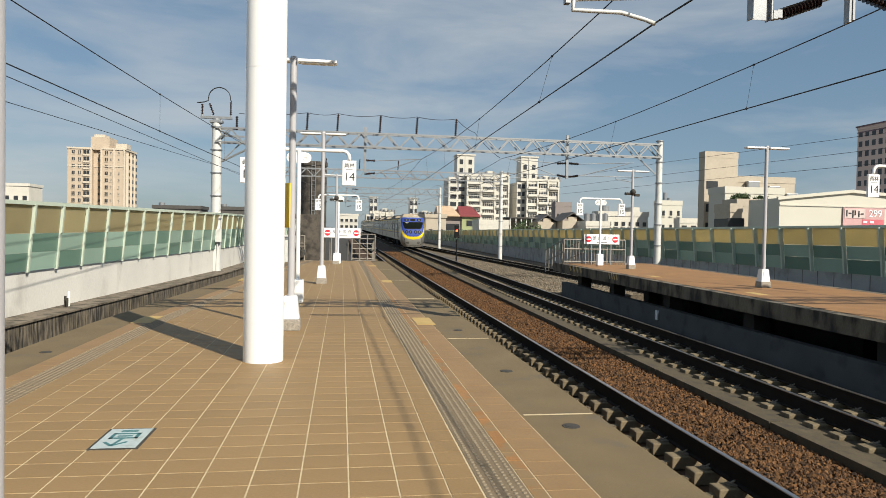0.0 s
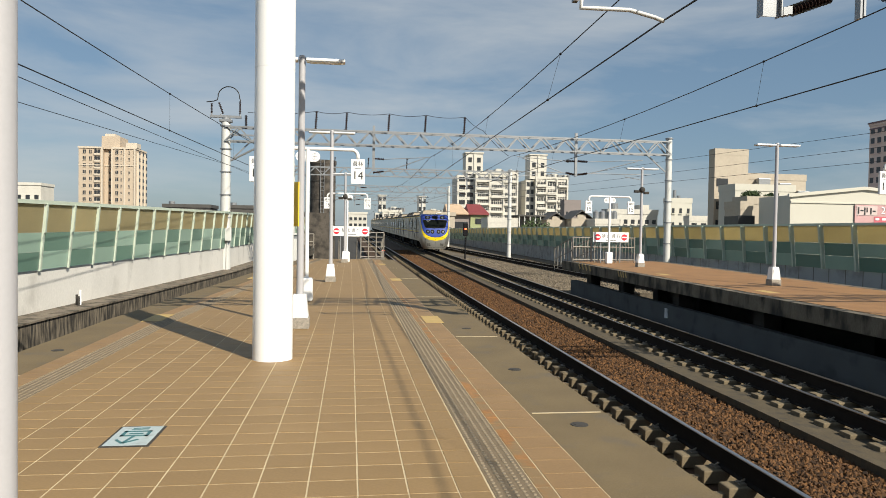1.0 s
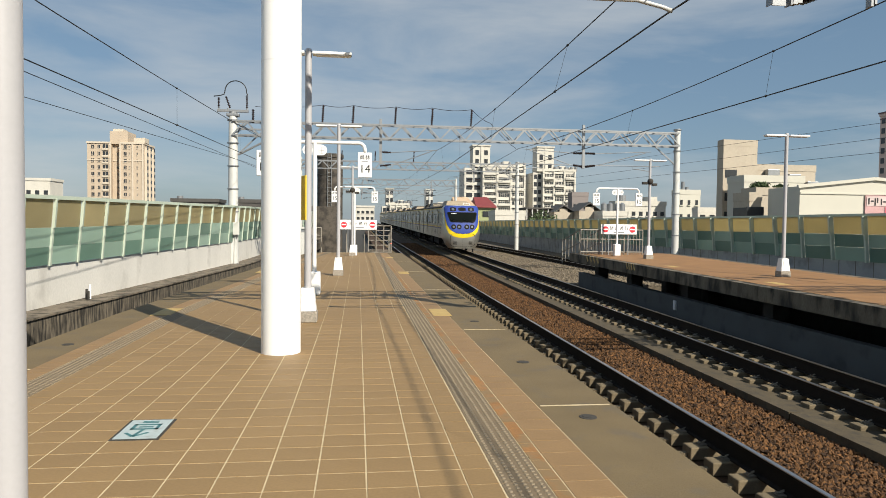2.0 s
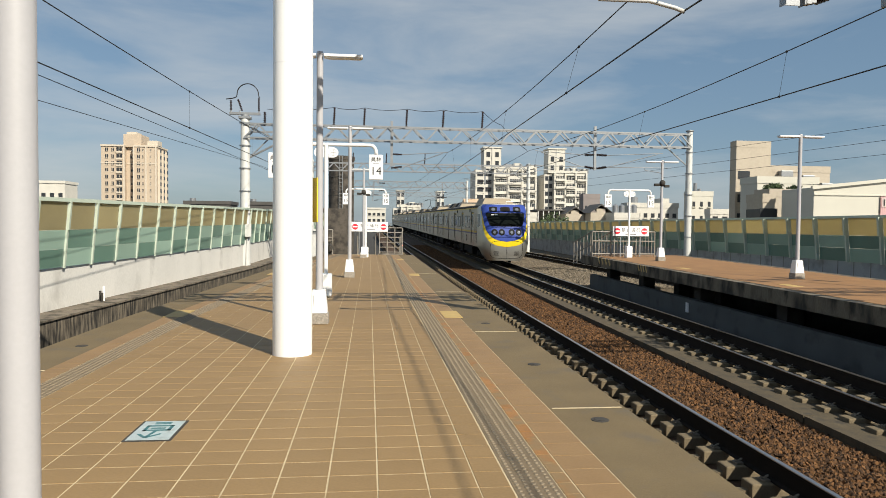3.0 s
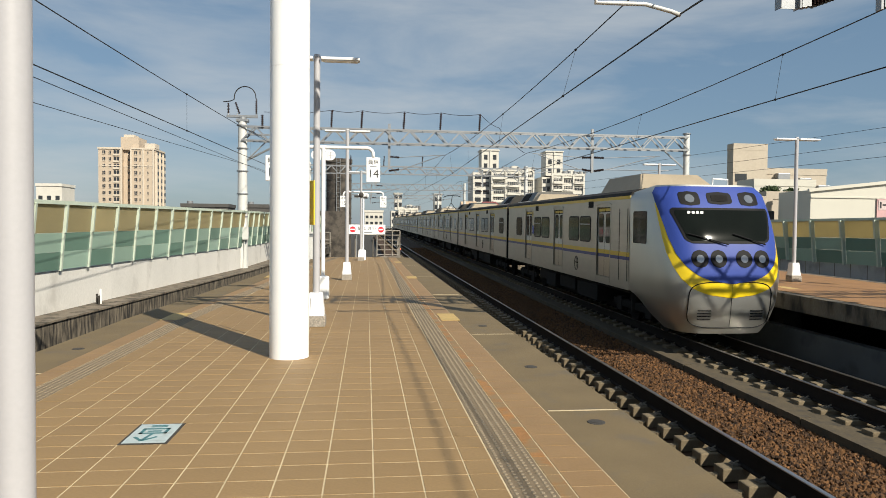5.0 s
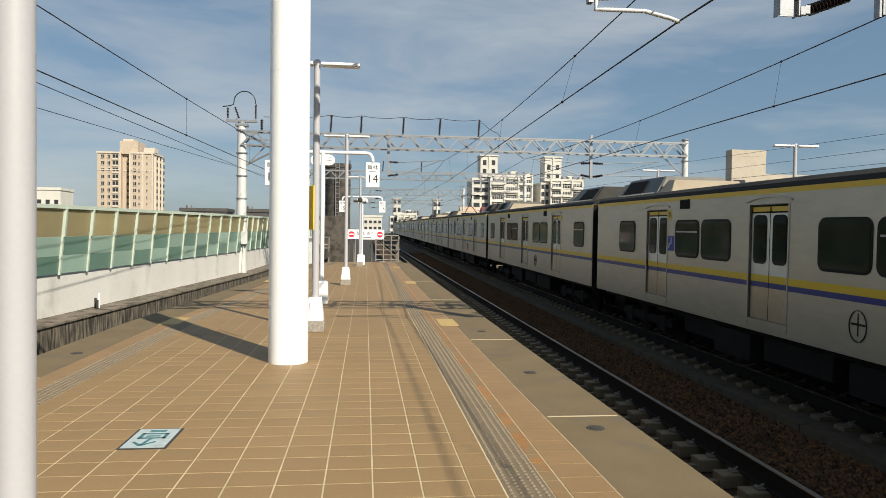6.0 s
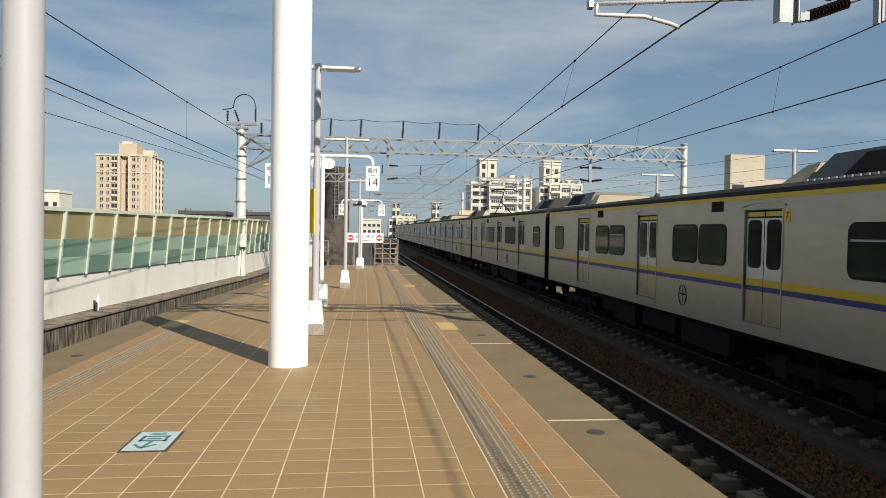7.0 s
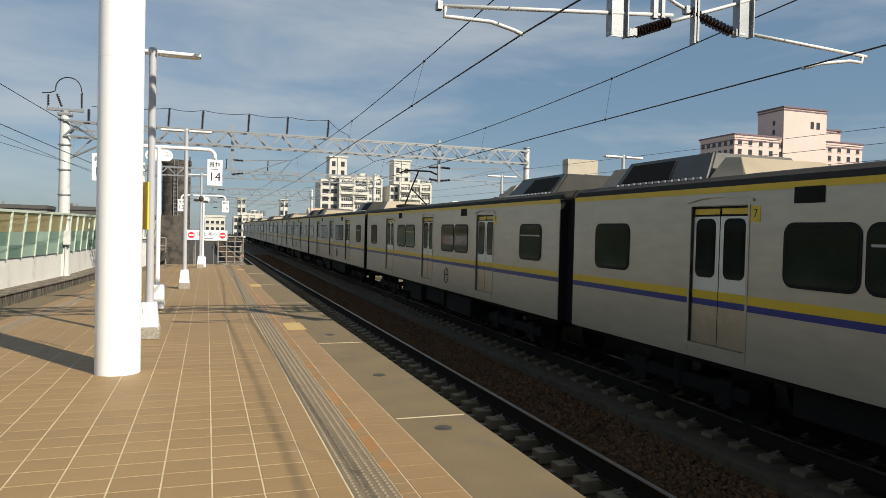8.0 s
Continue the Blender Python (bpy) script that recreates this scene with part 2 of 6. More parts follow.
def rod(bm, a, b, r0, r1=None, n=12):
    """A round bar from a to b."""
    a, b = Vector(a), Vector(b)
    d = b - a
    m = Matrix.Translation((a + b) / 2) @ d.to_track_quat("Z", "Y").to_matrix().to_4x4()
    bmesh.ops.create_cone(bm, cap_ends=True, segments=n, radius1=r0, radius2=r0 if r1 is None else r1, depth=d.length, matrix=m)
    return bm


def bar(bm, a, b, w, h):
    """A square bar from a to b."""
    a, b = Vector(a), Vector(b)
    d = b - a
    m = Matrix.Translation((a + b) / 2) @ d.to_track_quat("Z", "Y").to_matrix().to_4x4() @ Matrix.Diagonal((w, h, d.length, 1))
    bmesh.ops.create_cube(bm, size=1, matrix=m)
    return bm


def frustum(bm, x, y, z0, z1, a0, b0, a1, b1):
    """A tapered block: half sizes a0 x b0 below, a1 x b1 above."""
    v = [bm.verts.new((x + sx * a, y + sy * b, z)) for z, a, b in ((z0, a0, b0), (z1, a1, b1)) for sx, sy in ((-1, -1), (1, -1), (1, 1), (-1, 1))]
    for f in ((3, 2, 1, 0), (4, 5, 6, 7), (0, 1, 5, 4), (1, 2, 6, 5), (2, 3, 7, 6), (3, 0, 4, 7)):
        bm.faces.new([v[i] for i in f])
    return bm


def mesh_of(name, bm, mat, smooth=False):
    me = bpy.data.meshes.new(name)
    if smooth:
        for e in bm.edges:
            e.smooth = e.calc_face_angle(0.0) < 0.75
    bm.to_mesh(me)
    bm.free()
    me.materials.append(mat)
    if smooth:
        for p in me.polygons:
            p.use_smooth = True
    return me


def part(name, bm, mat, parent=None, label="", smooth=False):
    ob = new(name, mesh_of(name, bm, mat, smooth))
    ob.parent = parent
    return tagged(ob, label)


def piece(name, me, parent, m):
    ob = new(name, me)
    ob.parent = parent
    ob.matrix_basis = m
    return ob


def tube(bm, pts, r, n=10):
    """One round bar swept through several points."""
    pts = [Vector(p) for p in pts]
    rings, side = [], None
    for k, p in enumerate(pts):
        d = (pts[min(k + 1, len(pts) - 1)] - pts[max(k - 1, 0)]).normalized()
        if side is None:
            side = d.cross(Vector((0.31, 0.17, 0.93))).normalized()
        side = (side - d * side.dot(d)).normalized()
        up = d.cross(side)
        rings.append([bm.verts.new(p + r * (math.cos(6.28319 * q / n) * side + math.sin(6.28319 * q / n) * up)) for q in range(n)])
    for a, b in zip(rings, rings[1:]):
        for q in range(n):
            bm.faces.new((a[q], a[(q + 1) % n], b[(q + 1) % n], b[q]))
    bm.faces.new(rings[0][::-1])
    bm.faces.new(rings[-1])
    return bm


def arc(c, r, a0, a1, n, plane="xz"):
    out = []
    for i in range(n + 1):
        a = radians(a0 + (a1 - a0) * i / n)
        u, w = r * math.cos(a), r * math.sin(a)
        out.append((c[0] + u, c[1], c[2] + w) if plane == "xz" else (c[0], c[1] + u, c[2] + w))
    return out


def words(name, text, size, mat, parent, m, depth=0.002):
    """Raised lettering, in Blender's own font."""
    cu = bpy.data.curves.new(name, "FONT")
    cu.body, cu.size, cu.align_x, cu.align_y, cu.extrude = text, size, "CENTER", "CENTER", depth
    cu.materials.append(mat)
    ob = new(name, cu)
    ob.parent = parent
    ob.matrix_basis = m
    return ob


def empty(name, m=None):
    ob = new(name)
    if m is not None:
        ob.matrix_basis = m
    return ob


GRADE = 0.0109  # the rise of the far track, platform and walls


def left_edge(y):
    return float(np.interp(y, (-15, 12, 24, 37), (-4.1, -4.0, -3.45, -2.5)))


def left_wall(y):
    return float(np.interp(y, (-15, 10, 36, 75, 130), (-10.2, -9.13, -6.28, -4.7, -4.4)))

# ---- ground, viaduct deck, platforms ----
bm = bmesh.new()
box(bm, -2500, 2500, -800, 4500, -9.0, -8.0)
tagged(part("ground", bm, M_GROUND), "grey built-up town ground below the viaduct", kind="structure")

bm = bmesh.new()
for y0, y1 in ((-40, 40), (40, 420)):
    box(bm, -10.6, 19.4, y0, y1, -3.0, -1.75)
tagged(part("viaduct_deck", bm, M_DARK_AND_SHADED), "concrete viaduct deck under the tracks, its shade painted dark", kind="structure")

P_END = 36.8
platform = tagged(empty("platform"), "raised island platform paved with tan tiles", kind="structure")
bm = bmesh.new()
ys = list(range(-14, 37, 2)) + [P_END]
top, low = -0.012, -0.32
rows_v = []
for y in ys:
    xl, xr = left_edge(y), 2.2 + 0.0035 * y
    rows_v.append([bm.verts.new(p) for p in ((xl, y, low), (xl, y, top), (xr, y, top), (xr, y, low))])
for a, b in zip(rows_v, rows_v[1:]):
    for i in range(4):
        j = (i + 1) % 4
        bm.faces.new((a[i], a[j], b[j], b[i]))
bm.faces.new(rows_v[0])
bm.faces.new(rows_v[-1][::-1])
bmesh.ops.recalc_face_normals(bm, faces=bm.faces)
part("platform_slab", bm, M_STRIP, platform, "worn grey-brown concrete edge strip")
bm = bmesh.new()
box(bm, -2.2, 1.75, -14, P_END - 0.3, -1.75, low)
part("platform_wall", bm, M_DARK_AND_SHADED, platform, "concrete wall under the platform, its shade painted dark")
bm = bmesh.new()
prev = None
for y in ys:
    cur = [bm.verts.new((x, y, -0.0025)) for x in (left_edge(max(y, 12)) + 0.64, 1.536)]
    if prev:
        bm.faces.new((prev[0], prev[1], cur[1], cur[0]))
    prev = cur
part("grout", bm, M_GROUT, platform, "pale mortar between the tiles")
bm = bmesh.new()
for y in (-4.2, 1.5, 5.75, 10.05, 16.2, 22.4, 28.6):
    box(bm, 1.57, 2.19, y - 0.012, y + 0.012, -0.02, -0.0085)
for y in (7.6,):
    box(bm, -3.95, -3.37, y - 0.012, y + 0.012, -0.02, -0.0085)
part("slab_joint", bm, M_GROUT, platform, "pale joints across the edge strip")

for x, y in ((1.87, 5.38), (1.87, 7.62), (1.87, 10.9), (1.87, 14.5), (1.87, 0.8), (-3.6, 9.1)):
    bm = bmesh.new()
    bmesh.ops.create_cone(bm, cap_ends=True, segments=24, radius1=0.075, radius2=0.07, depth=0.008, matrix=Matrix.Translation((0, 0, 0.002)))
    bmesh.ops.create_cone(bm, cap_ends=True, segments=16, radius1=0.045, radius2=0.045, depth=0.012, matrix=Matrix.Translation((0, 0, 0.003)))
    d = part("drain_cover", bm, M_DARK_AND_SHADED)
    d.matrix_basis = pose(x, y, -0.012)
    tagged(d, "small round dark drain cover in the edge strip", "drain cover", "drain covers of the platform edge")

# ---- the right-hand island platform ----


def r_plat(y):
    return -0.05 + GRADE * y


far_platform = tagged(empty("far_platform"), "island platform with a red-brown tiled top and a stained concrete edge", kind="structure")


def sloped(bm, x0, x1, y0, y1, dz0, dz1, z_at=r_plat):
    """A block whose top and bottom follow the grade."""
    v = []
    for y in (y0, y1):
        z = z_at(y)
        v.append([bm.verts.new(p) for p in ((x0, y, z + dz0), (x0, y, z + dz1), (x1, y, z + dz1), (x1, y, z + dz0))])
    for i in range(4):
        j = (i + 1) % 4
        bm.faces.new((v[0][i], v[0][j], v[1][j], v[1][i]))
    bm.faces.new(v[0])
    bm.faces.new(v[1][::-1])
    bmesh.ops.recalc_face_normals(bm, faces=bm.faces)
    return bm


R_END = 30.8
M_FAR_TILE = material("red_brown_tile", (0.262, 0.136, 0.052), 0.7, vary=0.26, scale=1.5, fine=30, bump=0.15)
# Low wall colour carries the overhang's shade and the sky's blue tint.
M_LOW_WALL = material("shaded_wall_concrete", (0.095, 0.10, 0.10), 0.9, vary=0.25, scale=1.0, bump=0.2, stain=(0.05, 0.05, 0.05))
M_EDGE = material("weathered_edge_concrete", (0.150, 0.125, 0.090), 0.92, vary=0.3, scale=1.2, fine=30, bump=0.4, stain=(0.035, 0.03, 0.024), stain_at=(0.44, 0.62), stretch=(1.5, 1.5, 0.6))
y = -20.0
while y < R_END:
    end = min(y + 2.75, R_END)
    bm = bmesh.new()
    sloped(bm, 9.72, 14.6, y + 0.004, end - 0.004, -0.37, -0.004)
    part("platform_slab", bm, M_EDGE, far_platform, "stained concrete slab with a weathered edge")
    y = end
bm = bmesh.new()
sloped(bm, 10.02, 14.2, -20, R_END - 0.05, -0.002, 0.003)
part("paving", bm, M_FAR_TILE, far_platform, "red-brown tiles")
bm = bmesh.new()
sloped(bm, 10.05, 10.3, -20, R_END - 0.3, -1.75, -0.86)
part("low_wall", bm, M_LOW_WALL, far_platform, "low wall under the open platform slab, blue-grey shade in its colour")
# Not a known part: wall added so the open space below stays black.
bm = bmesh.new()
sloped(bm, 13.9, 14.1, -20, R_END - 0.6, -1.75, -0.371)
part("rear_wall", bm, M_DARK_AND_SHADED, far_platform, "added dark wall standing in for the shade under the slab")
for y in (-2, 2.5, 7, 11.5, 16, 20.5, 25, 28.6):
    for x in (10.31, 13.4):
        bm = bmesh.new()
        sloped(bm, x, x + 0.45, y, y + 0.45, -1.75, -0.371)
        part("pier", bm, M_DARK_AND_SHADED, far_platform)
bm = bmesh.new()
sloped(bm, 10.0, 10.045, 20.7, 20.86, -1.28, -0.98)
part("number_plate", bm, M_SIGN_WHITE, far_platform, "small white plate on the low wall")
bm = bmesh.new()
for k in range(4):
    y = 27.0 + k * 0.42
    bar(bm, (9.714, y, r_plat(y) - 0.22), (9.714, y + 0.2, r_plat(y) - 0.02), 0.012, 0.11)
    y = 23.3 + k * 0.22
    bar(bm, (9.714, y, r_plat(y) - 0.22), (9.714, y + 0.12, r_plat(y) - 0.02), 0.012, 0.07)
part("warning_stripe", bm, M_YELLOW_PLATE, far_platform, "faded yellow slanted stripes")
for y in (9.5, 16.0, 21.9):
    bm = bmesh.new()
    sloped(bm, 10.45, 10.75, y, y + 0.7, 0.001, 0.006)
    part("plate", bm, M_YELLOW_PLATE, far_platform, "yellow marker plate")

# ---- tracks ----


def z_one(y):
    return -1.16 + 0.0055 * y


def z_two(y):
    return -1.17 + GRADE * y


def z_low(y):
    return -1.2 + 0.004 * y


def z_three(y):
    return -1.32 + 0.0095 * y


def rail(bm, x, y0, y1, z_at, head):
    """A rail with foot, web and head; z_at gives the height of the running surface."""
    if head:
        sloped(bm, x - 0.03, x + 0.03, y0, y1, -0.012, 0.0, z_at)
        return
    half = ((0.07, -0.25), (0.07, -0.235), (0.014, -0.222), (0.014, -0.055), (0.033, -0.045), (0.033, -0.0125))
    prof = list(half) + [(-u, z) for u, z in half[::-1]]
    ends = [[bm.verts.new((x + u, y, z_at(y) + z)) for u, z in prof] for y in (y0, y1)]
    for k in range(len(prof)):
        j = (k + 1) % len(prof)
        bm.faces.new((ends[0][k], ends[0][j], ends[1][j], ends[1][k]))
    bm.faces.new(ends[0])
    bm.faces.new(ends[1][::-1])
    bmesh.ops.recalc_face_normals(bm, faces=bm.faces)


def clip_mesh():
    bm = bmesh.new()
    box(bm, -0.05, 0.05, -0.06, 0.06, 0.0, 0.025, 0.005)
    tube(bm, [(-0.035, -0.04, 0.03), (-0.05, 0.0, 0.06), (-0.02, 0.04, 0.065), (0.03, 0.03, 0.04), (0.035, -0.02, 0.045)], 0.010, 6)
    return mesh_of("rail_clip", bm, M_CLIP)


def sleeper_mesh():
    bm = bmesh.new()
    for s in (-0.5665, 0.5665):
        box(bm, s - 0.33, s + 0.30, -0.12, 0.12, -0.17, 0.0, 0.015)
    box(bm, -0.3, 0.3, -0.05, 0.05, -0.17, -0.09)
    return mesh_of("sleeper", bm, M_SLEEPER)


ME_CLIP, ME_SLEEPER = clip_mesh(), sleeper_mesh()


def track(label, x, y0, y1, z_at, near0, near1, turn=0.0, pitch=0.572):
    t = tagged(empty("railway_track", pose(x, 0, 0, 0, 0, turn)), label, "railway track", "tracks of the station")
    for s in (-0.5665, 0.5665):
        bm = bmesh.new()
        rail(bm, s, y0, y1, z_at, False)
        r = part("rail", bm, M_RAIL, t, "rusty steel rail, darkened with the shade on its side")
        bm = bmesh.new()
        rail(bm, s, y0, y1, z_at, True)
        part("rail_head", bm, M_RAILTOP, r, "shiny worn rail head")
    rest = bmesh.new()
    y = y0 + 0.3
    while y < y1:
        z = z_at(y) - 0.252
        if near0 < y < near1:
            ob = piece("sleeper", ME_SLEEPER, t, pose(0, y, z))
            for s in (-0.5665, 0.5665):
                for side in (-1, 1):
                    piece("rail_clip", ME_CLIP, ob, pose(s + side * 0.115, 0, 0.0, 0, 0, 0 if side > 0 else 180))
        else:
            for s in (-0.5665, 0.5665):
                box(rest, s - 0.33, s + 0.30, y - 0.12, y + 0.12, z - 0.17, z)
            if y < 70:
                for s in (-0.5665, 0.5665):
                    for side in (-0.115, 0.115):
                        box(rest, s + side - 0.04, s + side + 0.04, y - 0.05, y + 0.05, z, z + 0.05)
        y += pitch
    tagged(part("sleeper_row", rest, M_SLEEPER, t), kind="stuff")
    return t


track("straight railway track with rusty rails beside the tiled platform", 4.13, -30, 190, z_one, 2, 30)
track("straight railway track on concrete sleepers, used by the train", 8.15, -30, 260, z_two, 4, 36)
track("railway track curving in from behind the far island platform", 17.2, -8, 105, z_three, 29, 56, 3.2)
track("railway track in the trench beside the parapet", -6.0, -30, 36, z_low, 0, 0, -3.3)

# ballast: beds between the rails, and the loose stones on them
rng = random.Random(4)


def stones(name, mat, x0, x1, y0, y1, z_at, count, size, label):
    """A bed of broken stones: one mesh of many small rough lumps on a slab."""
    verts, faces = [], []
    base = [(-1, -1, -1), (1, -1, -1), (1, 1, -1), (-1, 1, -1), (-0.7, -0.6, 1), (0.6, -0.8, 0.8), (0.8, 0.6, 1.1), (-0.5, 0.8, 0.7)]
    quads = ((4, 5, 6, 7), (0, 1, 5, 4), (1, 2, 6, 5), (2, 3, 7, 6), (3, 0, 4, 7))
    for _ in range(count):
        y = y0 + (y1 - y0) * rng.random() ** 1.7
        x = rng.uniform(x0, x1)
        s = size * rng.uniform(0.55, 1.25)
        rot = Euler((rng.uniform(-0.9, 0.9), rng.uniform(-0.9, 0.9), rng.uniform(0, 6.3))).to_matrix()
        k = len(verts)
        for v in base:
            p = rot @ Vector((v[0] * s * rng.uniform(0.7, 1.2), v[1] * s * rng.uniform(0.6, 1.0), v[2] * s * rng.uniform(0.45, 0.8)))
            verts.append((x + p.x, y + p.y, z_at(y) + p.z + rng.uniform(-0.012, 0.02)))
        faces += [tuple(k + i for i in q) for q in quads]
    me = bpy.data.meshes.new(name)
    me.from_pydata(verts, [], faces)
    me.materials.append(mat)
    return tagged(new(name, me), label, "ballast", kind="stuff")


def island_shade(mat, amount):
    """Each stone its own shade."""
    n, l = mat.node_tree.nodes, mat.node_tree.links
    b = n["Principled BSDF"]
    src = b.inputs["Base Color"].links[0].from_socket
    geo, r, sc = n.new("ShaderNodeNewGeometry"), n.new("ShaderNodeMapRange"), n.new("ShaderNodeVectorMath")
    r.inputs["To Min"].default_value, r.inputs["To Max"].default_value = 1 - amount, 1 + amount
    sc.operation = "SCALE"
    l.new(geo.outputs["Random Per Island"], r.inputs["Value"])
    l.new(src, sc.inputs[0])
    l.new(r.outputs[0], sc.inputs["Scale"])
    l.new(sc.outputs[0], b.inputs["Base Color"])


M_STONE = material("loose_ballast_stone", (0.092, 0.042, 0.013), 0.9, vary=0.3, scale=20, fine=70, bump=0.4)
M_STONE_PALE = material("loose_pale_stone", (0.155, 0.125, 0.088), 0.9, vary=0.3, scale=20, fine=70, bump=0.4)
island_shade(M_STONE, 0.75)
island_shade(M_STONE_PALE, 0.4)


def bed(z_at, drop):
    return lambda y: z_at(y) - drop


bm = bmesh.new()
sloped(bm, 4.775, 6.745, -30, 190, -0.6, -0.03, bed(z_two, 0.42))
sloped(bm, 1.9, 3.45, -30, 190, -0.6, -0.03, bed(z_one, 0.46))
sloped(bm, 3.46, 4.77, -30, 190, -0.6, -0.03, bed(z_one, 0.40))
tagged(part("ballast_bed", bm, M_BALLAST), "rust-brown stone ballast between the tracks", "ballast", kind="stuff")
stones("ballast", M_STONE, 4.95, 6.74, 3.0, 80, bed(z_two, 0.425), 46000, 0.027, "rust-brown broken stone ballast between the tracks")
bm = bmesh.new()
sloped(bm, 9.62, 18.6, R_END + 0.4, 220, -0.7, -0.03, bed(z_three, 0.26))
tagged(part("ballast_bed", bm, M_BALLAST_PALE), "pale grey-brown ballast past the platform end", "ballast", kind="stuff")
stones("ballast", M_STONE_PALE, 9.65, 16.8, R_END + 0.5, 64, bed(z_three, 0.27), 12000, 0.045, "pale grey-brown ballast stones past the platform end")
bm = bmesh.new()
sloped(bm, 6.94, 9.6, -30, 260, -0.8, -0.02, bed(z_two, 0.30))
tagged(part("track_slab", bm, M_SLAB), "worn concrete track slab", kind="structure")
kerb = tagged(empty("track_kerb"), "concrete kerb beside the track slab", kind="structure")
for k in range(48):
    y = -6 + k * 4.0
    bm = bmesh.new()
    sloped(bm, 6.75, 6.938, y, y + 3.97, -0.9, 0.0, bed(z_two, 0.29))
    part("kerb_stone", bm, M_SLAB, kerb)

# ---- parapet and noise barrier on the near side ----


def wall_z(y):
    return -0.68 + GRADE * (y - 18.5)


def strip(bm, y0, y1, x_at, dx0, dx1, dz0, dz1, step=2.0):
    """A long block that follows the curve of the wall."""
    n = max(1, int((y1 - y0) / step))
    prev = None
    for i in range(n + 1):
        y = y0 + (y1 - y0) * i / n
        x, z = x_at(y), wall_z(y)
        cur = [bm.verts.new(p) for p in ((x + dx0, y, z + dz0), (x + dx0, y, z + dz1), (x + dx1, y, z + dz1), (x + dx1, y, z + dz0))]
        if prev:
            for a in range(4):
                b = (a + 1) % 4
                bm.faces.new((prev[a], prev[b], cur[b], cur[a]))
        else:
            bm.faces.new(cur)
        prev = cur
    bm.faces.new(prev[::-1])
    bmesh.ops.recalc_face_normals(bm, faces=bm.faces)
    return bm


wall_west = tagged(empty("wall_west"), "pale concrete parapet on a black-stained ledge with a noise barrier", kind="structure")
bm = bmesh.new()
strip(bm, -15, 110, left_wall, -0.3, 0.0, -1.2, 1.02)
part("parapet", bm, M_PARAPET, wall_west, "pale weathered concrete parapet")
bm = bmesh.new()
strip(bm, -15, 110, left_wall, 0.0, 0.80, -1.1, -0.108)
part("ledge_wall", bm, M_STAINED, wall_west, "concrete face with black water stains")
bm = bmesh.new()
strip(bm, -15, 110, left_wall, 0.0, 0.85, -0.106, -0.06)
part("ledge", bm, M_LEDGE, wall_west, "rough mossy ledge")


def barrier(parent, x_at, z_at, y0, pitch, count, side, low, mid, split, high, lean, odd=0, flange=(0.13, 0.19)):
    """A noise barrier: leaning posts, a cap rail and three rows of panels in each bay."""
    def at(y, dz):
        return Vector((x_at(y) + side * (0.06 - lean * (dz - low)), y, z_at(y) + dz))

    for k in range(count + 1):
        y = y0 + k * pitch
        bm = bmesh.new()
        for dz0, dz1, deep in ((low - 0.03, mid, flange[0]), (mid, high, flange[1])):
            foot, head = at(y, dz0), at(y, dz1)
            v = [bm.verts.new(p + Vector((side * dx, dy, 0))) for p in (foot, head) for dx, dy in ((0.0, -0.045), (deep, -0.045), (deep, 0.045), (0.0, 0.045))]
            for f in ((3, 2, 1, 0), (4, 5, 6, 7), (0, 1, 5, 4), (1, 2, 6, 5), (2, 3, 7, 6), (3, 0, 4, 7)):
                bm.faces.new([v[i] for i in f])
        bmesh.ops.recalc_face_normals(bm, faces=bm.faces)
        part("post", bm, M_GREEN_POST, parent)
    bm = bmesh.new()
    for k in range(count):
        y = y0 + k * pitch
        bar(bm, at(y, high + 0.03), at(y + pitch, high + 0.03), 0.12, 0.10)
    part("cap_rail", bm, M_GREEN_POST, parent)
    for k in range(count):
        y = y0 + k * pitch
        for row, (a, b) in enumerate(((low, split), (split, mid), (mid, high))):
            mat = M_PANEL_TAN if row == 2 else (M_PANEL_GREEN if (row + k + odd) % 2 else M_PANEL_MINT)
            bm = bmesh.new()
            v = []
            for dx in (0.0, -0.025 * side):
                for yy, dz in ((y + 0.05, a + 0.002), (y + pitch - 0.05, a + 0.002), (y + pitch - 0.05, b - 0.002), (y + 0.05, b - 0.002)):
                    v.append(bm.verts.new(at(yy, dz) + Vector((dx, 0, 0))))
            for f in ((0, 1, 2, 3), (7, 6, 5, 4), (0, 4, 5, 1), (1, 5, 6, 2), (2, 6, 7, 3), (3, 7, 4, 0)):
                bm.faces.new([v[i] for i in f])
            bmesh.ops.recalc_face_normals(bm, faces=bm.faces)
            part("panel", bm, mat, parent)


barrier(wall_west, left_wall, wall_z, 19.23 - 1.424 * 11, 1.424, 48, 1, 1.04, 2.02, 1.52, 2.78, -0.09, 1, (0.045, 0.075))

# ---- parapet and noise barrier on the far side ----


def right_wall(y):
    return float(np.interp(y, (-20, 40, 150), (19.0, 19.0, 17.0)))


def rwall_z(y):
    return -0.55


wall_east = tagged(empty("wall_east"), "grey-blue shaded parapet with a green and tan noise barrier", kind="structure")
bm = bmesh.new()
for y0, y1 in ((-20, 40), (40, 150)):
    v = [(right_wall(y) + dx, y, z) for y in (y0, y1) for dx, z in ((0, -2.5), (0, 0.32), (0.3, 0.32), (0.3, -2.5))]
    vs = [bm.verts.new(p) for p in v]
    for i in range(4):
        j = (i + 1) % 4
        bm.faces.new((vs[i], vs[j], vs[4 + j], vs[4 + i]))
    bm.faces.new(vs[:4])
    bm.faces.new(vs[4:][::-1])
bmesh.ops.recalc_face_normals(bm, faces=bm.faces)
